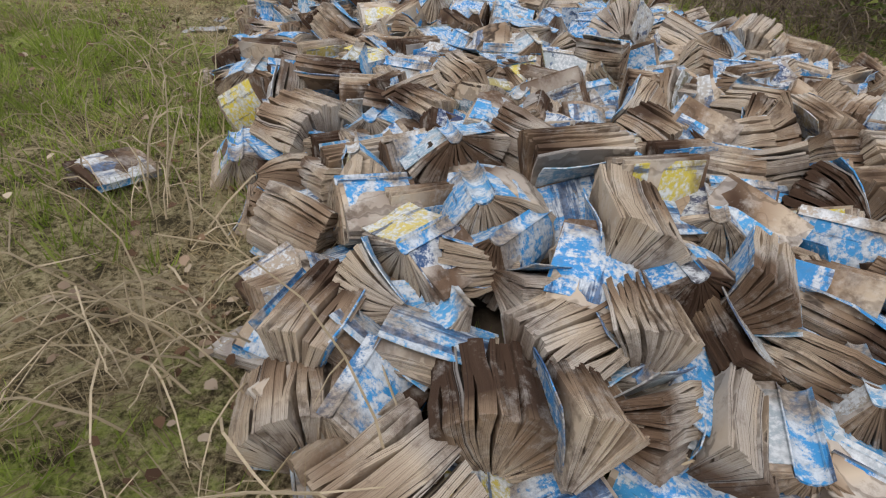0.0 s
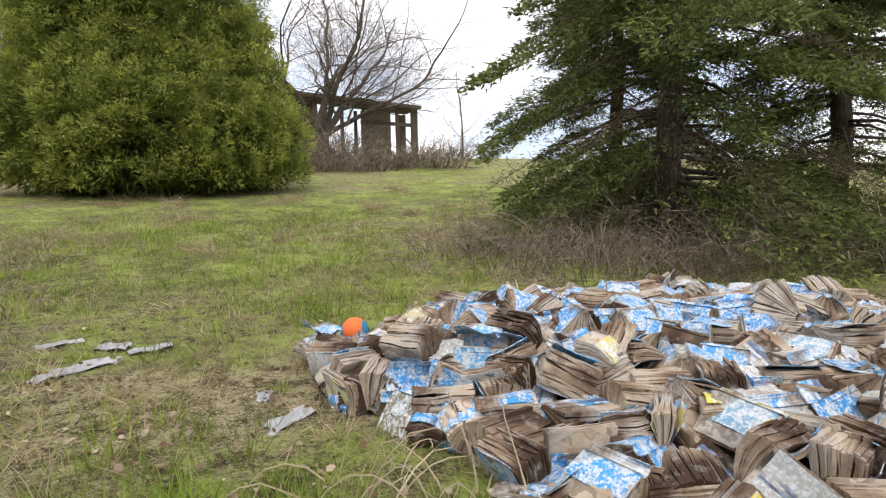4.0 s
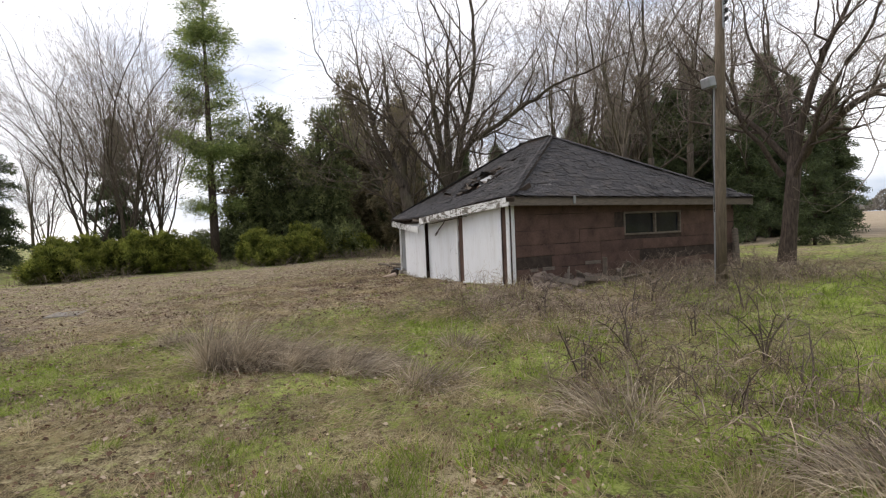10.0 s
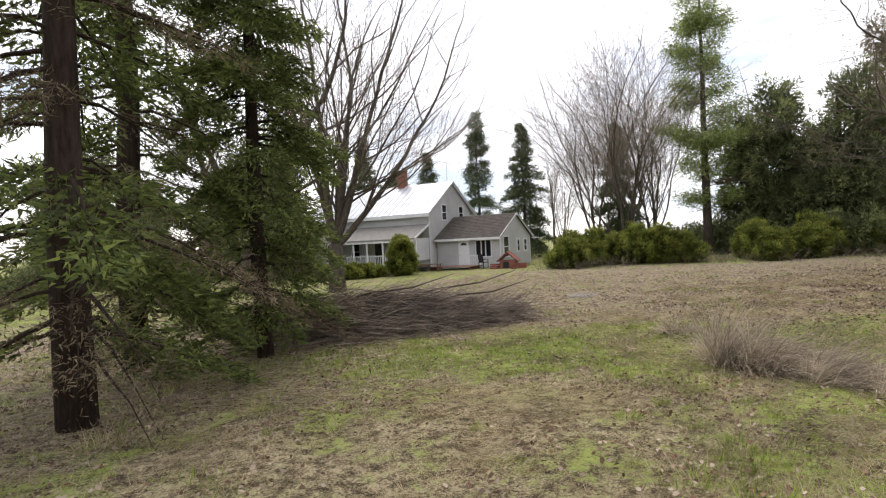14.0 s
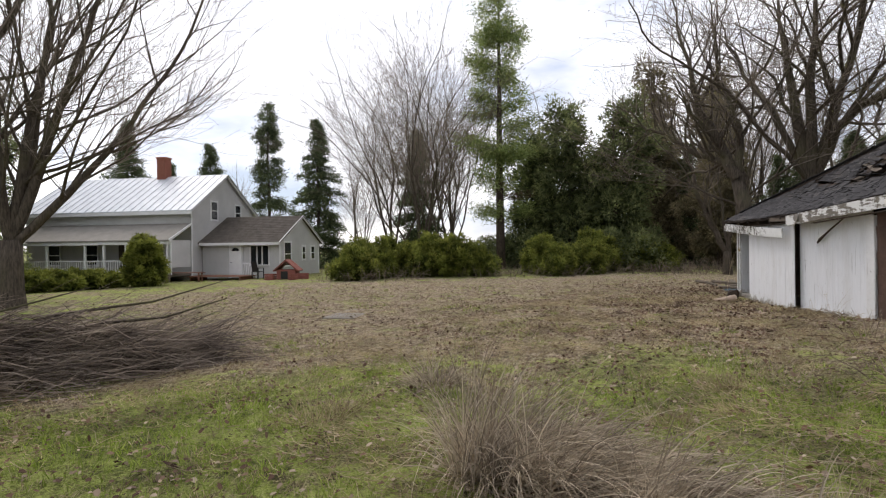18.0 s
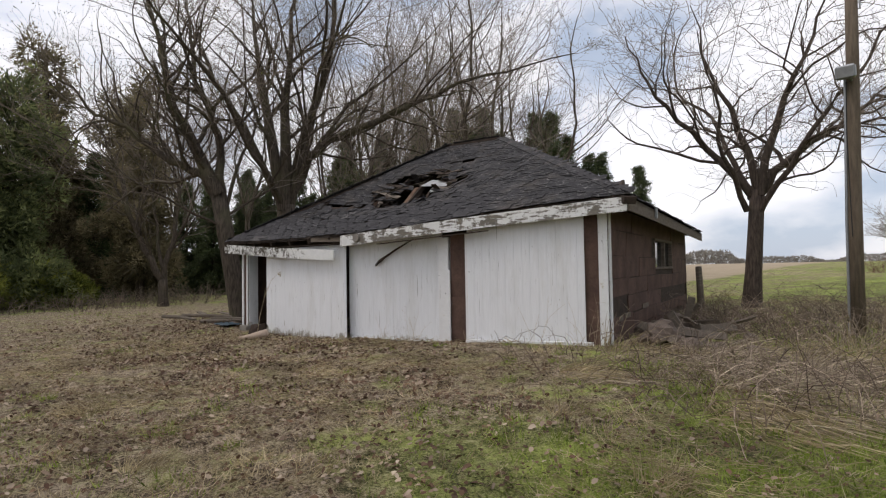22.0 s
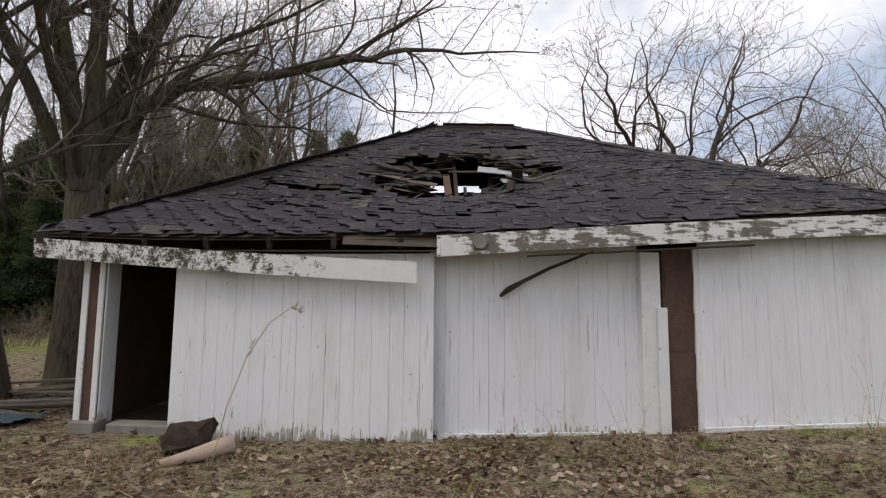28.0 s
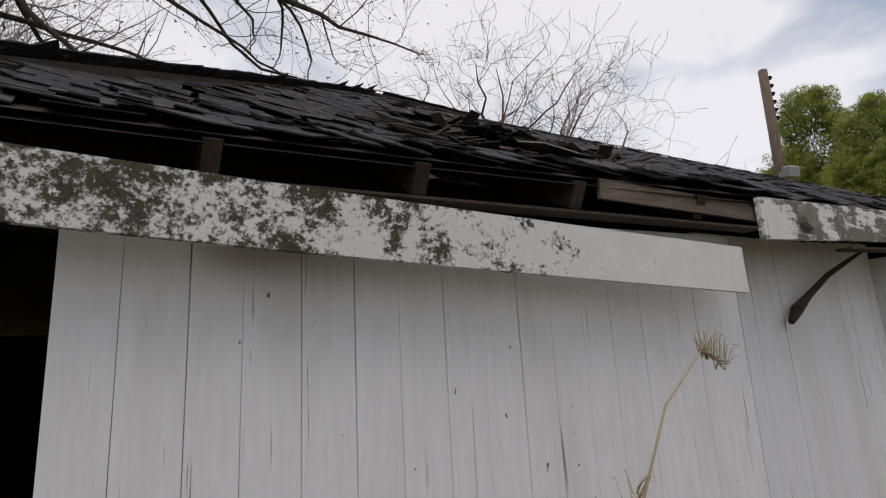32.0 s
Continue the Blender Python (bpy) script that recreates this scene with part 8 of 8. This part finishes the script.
    for k in range(10):
        p = SHED @ Vector((9.4 + rng.random() * 6.0, -3.0 + rng.random() * 2.4, 0))
        cane_clump("bramble", on_ground(p.x, p.y), 640 + k, 50, rng.uniform(0.8, 1.5), 0.9, "flattened dead bramble stalks beside the shed", "bramble", arch=1.9, twigs=2, thick=0.006, group="brambles", category="bramble")
    for k in range(44):
        p = SHED @ Vector((10.0 + rng.random() * 5.4, -3.4 + rng.random() * 4.8, 0))
        straw_tuft("dead_tuft", on_ground(p.x, p.y), 1400 + k, 230, rng.uniform(0.5, 0.95), 0.6, (2.6 + rng.gauss(0, 1.0), 1.0 + rng.gauss(0, 1.4)), "flattened bleached dead stalks beside the shed", "straw" if k % 3 == 0 else "cane_leaf", 0.007, 0.55, 1.5, segs=6)
    # standing weed stalks
    spots = ((-13.9, 9.1, 1.25), (-14.5, 7.9, 0.95), (-14.2, 5.6, 0.95), (-14.6, 3.8, 0.9), (-15.4, 5.0, 0.9), (-10.7, 7.3, 1.3), (-12.5, 5.3, 0.8), (-16.8, 9.2, 0.9), (-14.8, 12.6, 1.0), (-12.0, 9.4, 1.0), (-10.1, 6.7, 1.15), (-13.1, 8.4, 0.9), (-13.7, 5.3, 0.9), (-14.1, 3.7, 1.0), (-16.6, 4.3, 1.2), (-17.5, 6.6, 1.1), (-18.5, 5.0, 1.2), (-12.2, 6.2, 0.8), (-9.2, 8.3, 0.7), (-17.0, 2.6, 1.0), (-18.8, 2.2, 1.0), (-13.0, 2.9, 0.7), (-15.6, 11.0, 0.9), (-18.0, 11.5, 1.0))
    for k, (x, y, h) in enumerate(spots):
        cane_clump("dead_weed", on_ground(x, y), 700 + k, 2 + k % 2, h, 0.06, "dead branching weed stalks standing in the meadow", "weed", arch=0.15 + 0.25 * (k % 3), twigs=6, thick=0.017, up=2.8)
        cane_clump("bramble", on_ground(x + 0.3, y - 0.2), 720 + k, 18, 0.75, 0.4, "low arching dead bramble in the meadow", "bramble", arch=1.6, twigs=4, thick=0.006, group="brambles", category="bramble")
        cane_clump("bramble", on_ground(x - 0.3, y + 0.1), 1720 + k, 4, 1.5, 0.3, "long arching dead cane in the meadow", "cane", arch=1.25, twigs=3, thick=0.009, group="brambles", category="bramble")
        straw_tuft("grass_clump", on_ground(x, y), 740 + k, 110, 0.35, 0.25, (0.1, 0), "clump of dry grass in the meadow", "straw", 0.004, 0.9, group="dry grass clumps")
    for k, (x, y) in enumerate(((-9.4, 11.6), (-8.0, 8.5), (-8.0, 10.2), (-6.3, 14.3), (-5.5, 10.9), (-4.7, 12.3), (-8.0, 12.5), (-9.8, 14.3), (-5.8, 13.1), (-11.2, 4.4), (-10.2, 5.2), (-9.7, 5.9), (-10.6, 5.9), (-9.3, 6.7), (-12.2, 4.0), (-11.6, 5.4), (-8.6, 7.3), (-12.9, 3.4), (-10.9, 6.6), (-13.6, 4.5), (-12.6, 7.2))):
        cane_clump("bramble", on_ground(x, y), 1800 + k, 40, 0.95, 0.6, "fallen tangle of arching dead canes", "bramble" if k % 2 else "cane", arch=1.8, twigs=4, thick=0.008, group="brambles", category="bramble")
    # arching brambles on the bank
    for k, (x, y, n, h, r) in enumerate(((-6.85, 7.1, 45, 0.6, 0.4), (-5.5, 9.3, 130, 0.7, 0.9), (-4.6, 9.8, 90, 0.6, 0.8), (-6.6, 9.9, 40, 0.55, 0.8), (-7.6, 9.3, 30, 0.5, 0.6), (-8.6, 11.0, 30, 0.6, 0.7), (-1.0, 13.5, 30, 0.4, 0.9), (0.5, 15, 30, 0.4, 0.9))):
        cane_clump("bramble", on_ground(x, y), 780 + k, n, h, r, "low arching dead bramble on the bank", "bramble", arch=1.1, twigs=5, thick=0.007, group="brambles", category="bramble")
    cane_clump("weed_stump", on_ground(-6.85, 7.05), 795, 26, 0.42, 0.10, "dark stub of a cut shrub", "bark_dark", arch=0.1, twigs=2, thick=0.022, up=2.5)
    cane_clump("weed_stump", on_ground(-10.05, 6.65), 796, 16, 0.45, 0.07, "dark stub of a cut shrub", "bark_dark", arch=0.1, twigs=2, thick=0.018, up=2.8)
    # twiggy undergrowth round the bank spruce
    for k, (x, y) in enumerate(((2.9, 8.0), (3.4, 9.0), (4.2, 7.4), (2.6, 9.8), (5.2, 6.8), (6.4, 6.4), (3.2, 10.8), (7.6, 6.2), (2.2, 9.0), (3.7, 8.2), (4.7, 7.9), (5.6, 7.6), (6.8, 7.2), (8.2, 6.8), (4.2, 10.0), (1.9, 10.4))):
        cane_clump("undergrowth", on_ground(x, y), 800 + k, 60, 1.2 + 0.5 * (k % 3 == 1), 0.8, "dead twiggy undergrowth below the spruce", "bramble" if k % 2 else "cane", arch=0.9, twigs=5, thick=0.007, group="undergrowth", category="undergrowth")
    # red dogwood along the crest
    for k, (x, y) in enumerate(((-21.8, 28.5), (-20.3, 28.7), (-19.3, 29.8), (-18.3, 30.8), (-17.3, 30.4), (-32.3, 33.4))):
        cane_clump("dogwood", on_ground(x, y), 820 + k, 90, 1.3, 1.0, "thicket of dark red dogwood stems", "twig_red", arch=0.3, twigs=6, thick=0.008, group="dogwood", category="shrub")
    # creepers and brush round the ruin and the cedar's foot
    for k, (x, y, h) in enumerate(((9.2, 39.5, 3.0), (11.2, 39.2, 3.0), (11.8, 37.1, 1.6), (8.8, 35.5, 1.4), (13.3, 37.0, 1.2), (18.6, 40.3, 2.4), (22.3, 39.9, 1.4), (8.7, 41.6, 4.0), (12.4, 44.1, 4.6), (21.7, 46.0, 2.2), (-26.7, 42.0, 2.5), (-25.2, 43.8, 2.4), (7.7, 36.7, 2.2), (9.6, 36.6, 3.0), (10.8, 34.7, 2.2), (13.4, 36.6, 2.0), (14.7, 35.7, 2.8), (15.8, 33.8, 3.4), (10.1, 39.9, 4.5), (8.7, 41.9, 4.0), (-51.4, 4.0, 1.6), (-53.3, 6.3, 1.8), (-47.1, 2.0, 1.2), (-50.2, -3.9, 1.4), (-49.6, -6.7, 1.2))):
        cane_clump("wild_brush", on_ground(x, y), 840 + k, 75, h, 1.5, "tangled leafless brush on the crest", arch=0.55 if k < 12 or k > 19 else 0.9, twigs=7, thick=0.013 if k < 12 or k > 19 else 0.026, group="crest brush", category="brush")
    # grass and canes along the wood behind the lawn
    for k, (x, y) in enumerate(((-30.7, -21.8), (-32.4, -19.9), (-36.8, -16.6), (-37.9, -15.3), (-39.6, -13.4), (-42.7, -11.5), (-44.5, -9.5), (-43.3, -7.9), (-44.7, -6.5), (-46.0, -4.7), (-46.5, -8.7))):
        cane_clump("edge_weed", on_ground(x, y), 870 + k, 70, 1.0, 1.8, "dry weeds along the lawn's edge", arch=0.5, twigs=3, thick=0.010, group="edge weeds", category="weed")
    # long pale stalks before the heap
    for k, (x, y, n, ln) in enumerate(((-0.95, 1.55, 14, 1.2), (-0.6, 1.1, 12, 1.1), (-1.35, 2.0, 10, 0.9), (-2.3, 4.3, 10, 0.7), (-1.9, 3.9, 10, 0.8), (-1.7, 2.6, 12, 0.6), (0.2, 0.75, 10, 1.0))):
        cane_clump("pale_stalk", on_ground(x, y), 900 + k, n, ln, 0.3, "long bleached stalks lying against the books", "stalk", arch=1.3, twigs=2, thick=0.006, group="pale stalks", category="stalk")
    # reed in front of the sliding door
    p = SHED @ Vector((1.75, -0.75, 0))
    reed = thing("reed", pose(p.x, p.y, ground_z(p.x, p.y), 0, 0, 33), "tall dry reed with a feathery head", "reed")
    pts = [(0, 0, 0), (0.12, 0, 0.55), (0.3, 0, 1.05), (0.52, 0, 1.40), (0.75, 0, 1.56)]
    part("stem", Mesh().tube(pts, [0.006, 0.0055, 0.005, 0.004, 0.003], 5), M["stalk"], reed)
    g = np.random.default_rng(5)
    hp = np.array([(0.72 + 0.10 * t, 0, 1.55 - 0.05 * t * t) for t in np.linspace(0, 1, 40)])
    hq = np.array([(0.30 + 0.06 * t, 0, 1.05 + 0.16 * t) for t in np.linspace(0, 1, 26)])
    part("plume", ribbons("plume", hq, np.tile((0.5, 0, 0.5), (26, 1)) + g.normal(0, 0.5, (26, 3)), 0.08, 0.003, 0.5, M["straw"], g), None, reed, "smaller feathery plume", kind="stuff")
    part("head", ribbons("head", hp, np.tile((0.9, 0, -0.1), (40, 1)) + g.normal(0, 0.6, (40, 3)), 0.09, 0.003, 0.6, M["straw"], g), None, reed, "feathery seed head", kind="stuff")
    for k, (lx, h) in enumerate(((5.3, 0.7), (6.05, 0.9), (8.6, 1.2), (5.6, 0.5), (9.45, 0.9), (7.3, 0.5), (9.7, 1.0))):
        p = SHED @ Vector((lx, -0.5, 0))
        cane_clump("dead_weed", on_ground(p.x, p.y), 930 + k, 4, h, 0.10, "thin dead weed stalks against the white doors", "stalk", arch=0.3, twigs=3, thick=0.003, up=2.4)


build_brush()

# ---- distant woods ----


def build_far_woods():
    g = np.random.default_rng(3)
    for k, (y0, y1, dist, h) in enumerate(((44.0, 60.0, 330, 9.5), (37.2, 43.0, 380, 9.0), (30.0, 37.0, 620, 7.0), (60.0, 75.0, 300, 9.0), (20.0, 30.0, 640, 8.0), (-60.0, 8.0, 420, 9.0), (75.0, 100.0, 300, 11.0))):
        n = int(abs(y1 - y0) * 420)
        yaw = np.radians(g.uniform(y0, y1, n))
        d = dist + g.uniform(-12, 12, n)
        x, y = -6 - np.sin(yaw) * d, 2 + np.cos(yaw) * d
        edge = np.clip(np.minimum(yaw - np.radians(y0), np.radians(y1) - yaw) / np.radians(1.5), 0.25, 1)
        top = h * edge * (0.9 + 0.07 * np.sin(yaw * 340) * np.sin(yaw * 161) + 0.03 * np.sin(yaw * 1100))
        z = heights(np.stack([x, y], 1)) + g.uniform(0, 1, n) * top
        w = thing("far_wood", Matrix.Identity(4), "distant band of bare grey-brown woodland", "wood", "distant woods", "stuff")
        part("crown", leaves("crown", np.stack([x, y, z], 1), np.tile((0, 0, 1.0), (n, 1)), 1.8, 0.45, M["far_wood"], g, 0.5), None, w, kind="stuff")


build_far_woods()

# ---- grass, straw and leaves ----


def build_cover():
    g = np.random.default_rng(17)

    def scatter(n, box):
        q = np.stack([g.uniform(box[0], box[1], n), g.uniform(box[2], box[3], n)], 1)
        loc = np.stack([(q[:, 0] + 29.57) * 0.8383 + (q[:, 1] + 3.36) * 0.5452, -(q[:, 0] + 29.57) * 0.5452 + (q[:, 1] + 3.36) * 0.8383], 1)
        inside = (loc[:, 0] > 0) & (loc[:, 0] < 9.8) & (loc[:, 1] > -0.1) & (loc[:, 1] < 9.3)
        return q[~inside]

    # blades lie densest along the line walked
    line = np.array([(0, 0), (-3.6, 2.6), (-6.2, 2.6), (-8.5, 1.0), (-11.2, -1.0), (-16.0, -5.5), (-21.0, -6.5), (-25.6, -5.4), (-28.0, -4.4)], float)
    for mat, n, each, lo, hi, wd in (("grass", 46000, 12, 0.025, 0.075, 0.0040), ("straw", 34000, 9, 0.03, 0.11, 0.0032)):
        i = g.choice(8, n, p=np.array([2.2, 1.9, 1.5, 1.4, 2.2, 1.5, 0.8, 0.4]) / 11.9)
        q = line[i] + (line[i + 1] - line[i]) * g.random(n)[:, None]
        a, r = g.uniform(0, 6.283, n), 16 * g.random(n) ** 1.2 + 0.05
        q = q + np.stack([np.cos(a), np.sin(a)], 1) * r[:, None]
        loc = np.stack([(q[:, 0] + 29.62) * 0.8383 + (q[:, 1] + 3.28) * 0.5452, -(q[:, 0] + 29.62) * 0.5452 + (q[:, 1] + 3.28) * 0.8383], 1)
        ok = ~((loc[:, 0] > -0.4) & (loc[:, 0] < 9.8) & (loc[:, 1] > -0.1) & (loc[:, 1] < 9.3))
        q, r = q[ok], r[ok]
        patch = np.array([noise.noise((x * 0.45, y * 0.45, 2.0)) + 0.7 * noise.noise((x * 1.7, y * 1.7, 5.0)) for x, y in q])
        lit = np.minimum(((q[:, 0] + 25) / 13) ** 2 + ((q[:, 1] + 9) / 9) ** 2, ((q[:, 0] + 24) / 6.5) ** 2 + ((q[:, 1] + 1.8) / 3.4) ** 2)
        fresh = sum(np.exp(-(((q[:, 0] - gx) / rx) ** 2 + ((q[:, 1] - gy) / ry) ** 2) ** 2) for gx, gy, rx, ry in GREENS)
        bare = sum(np.exp(-((q[:, 0] - gx) / rx) ** 2 - ((q[:, 1] - gy) / ry) ** 2) for gx, gy, rx, ry in WORN)
        lush = g.uniform(-0.6, 0.85, len(q)) < patch - 0.75 * bare + np.where(lit < 1, -0.6, 0.0) + 0.65 * np.clip(fresh, 0, 1)
        sel = lush if mat == "grass" else (~lush | (g.random(len(q)) < 0.3))
        q, r, patch, lit = q[sel], r[sel], patch[sel], lit[sel]
        m = len(q)
        heart = np.repeat(np.concatenate([q, heights(q)[:, None] - 0.012], 1), each, 0)
        spread = (0.03 + 0.004 * r) * g.uniform(0.6, 1.8, m)
        off = g.normal(0, 1, (m * each, 2)) * np.repeat(spread, each)[:, None]
        heart[:, :2] += off
        lean = np.repeat(g.normal(0, 0.28 if mat == "grass" else 1.1, (m, 2)), each, 0)
        d = np.concatenate([lean + off / np.repeat(spread, each)[:, None] * 0.28 + g.normal(0, 0.25, (m * each, 2)), np.ones((m * each, 1))], 1)
        rough = 1.0 + 0.9 / (1 + np.exp(-(q[:, 1] - 0.5) * 1.5)) * (lit > 1)
        tall = rough * (1.0 + 0.7 * np.clip(patch, 0, 1)) * g.uniform(0.6, 1.4, m) * (1 + 0.03 * r)
        ln = g.uniform(lo, hi, m * each) * np.repeat(tall, each)
        ob = new("grass" if mat == "grass" else "dry_grass", blades(mat, heart, d, ln, np.repeat(wd * (0.75 + 0.08 * r), each), M[mat], g))
        tagged(ob, "tufted fresh green grass blades" if mat == "grass" else "dry straw-coloured grass blades", "grass", kind="stuff")
    n = 90000
    q = scatter(n, (-29, -6.5, -8, 14))
    drift = np.array([noise.noise((x * 0.55, y * 0.55, 9.0)) + 0.5 * noise.noise((x * 2.1, y * 2.1, 3.0)) for x, y in q])
    q = q[drift > 0.12]
    q = q[np.array([heap_depth(x, y) < -0.1 for x, y in q])]
    m = len(q)
    p = np.concatenate([q, heights(q)[:, None] + 0.05], 1)
    a = 0.55 + 1.2 * np.sin(q[:, 0] * 0.7 + q[:, 1] * 0.4) + g.normal(0, 0.45, m) + np.pi * (g.random(m) < 0.5)
    dd = np.stack([np.cos(a), np.sin(a), g.normal(0.10, 0.10, m)], 1)
    ob = new("fallen_stalks", ribbons("fallen_stalks", p, dd, g.uniform(0.10, 0.40, m), 0.0035, 0.25, M["straw"], g, 3))
    tagged(ob, "flattened bleached stalks lying on the lawn", "dead stalks", kind="stuff")
    # fallen leaves: thick before the shed and under the spruces, thin elsewhere
    for cx, cy, sx, sy, n, sz in ((-24.5, -6.5, 4.6, 2.9, 30000, 0.05), (-26.5, -3.6, 3.0, 1.3, 6000, 0.07), (-23.5, -1.6, 2.2, 1.1, 6000, 0.065), (-7.5, -7.0, 2.6, 3.2, 8000, 0.05), (-9.5, 2.0, 5.0, 3.2, 15000, 0.045), (-15.5, -3.0, 3.6, 2.8, 12000, 0.05), (-3.0, 4.0, 3.0, 3.0, 3000, 0.045), (-23.0, -16.0, 5.5, 5.0, 7000, 0.07), (-33.0, -4.0, 2.5, 3.0, 6000, 0.07)):
        q = np.stack([g.normal(cx, sx, n), g.normal(cy, sy, n)], 1)
        loc = np.stack([(q[:, 0] + 29.62) * 0.8383 + (q[:, 1] + 3.28) * 0.5452, -(q[:, 0] + 29.62) * 0.5452 + (q[:, 1] + 3.28) * 0.8383], 1)
        q = q[~((loc[:, 0] > -0.4) & (loc[:, 0] < 9.9) & (loc[:, 1] > 0.02 + 0.15 * np.maximum(0, 4 - loc[:, 0])) & (loc[:, 1] < 9.4))]
        thin = np.array([noise.noise((x * 0.8, y * 0.8, 21.0)) + 0.5 * noise.noise((x * 3, y * 3, 2.0)) for x, y in q])
        q = q[thin > g.uniform(-0.55, 0.6, len(q))]
        z = heights(q)
        p = np.concatenate([q, z[:, None] + g.uniform(0.004, 0.03 if cx < -20 else 0.075, len(q))[:, None]], 1)
        d = np.stack([g.normal(0, 1, len(q)), g.normal(0, 1, len(q)), g.normal(0, 0.25, len(q))], 1)
        s = unit(np.cross(d, np.stack([g.normal(0, 0.35, len(q)), g.normal(0, 0.35, len(q)), np.ones(len(q))], 1)))
        d = unit(d)
        ln = (sz * g.uniform(0.6, 1.4, len(q)))[:, None]
        curl = np.array([0, 0, 1.0]) * ln * g.uniform(0.05, 0.35, (len(q), 1))
        v = np.stack([p, p + d * ln * 0.35 + s * ln * 0.36 + curl * 0.6, p + d * ln * 0.75 + s * ln * 0.25 + curl, p + d * ln + curl * 0.5, p + d * ln * 0.7 - s * ln * 0.28 + curl, p + d * ln * 0.3 - s * ln * 0.33 + curl * 0.5], 1).reshape(-1, 3)
        ob = new("fallen_leaves", raw_mesh("fallen_leaves", v, np.arange(len(q) * 6).reshape(-1, 6), M["leaf_brown" if cx < -20 or sz == 0.05 else "leaf_dry"]))
        tagged(ob, "scattered dry brown and bleached fallen leaves", "leaf litter", kind="stuff")


build_cover()
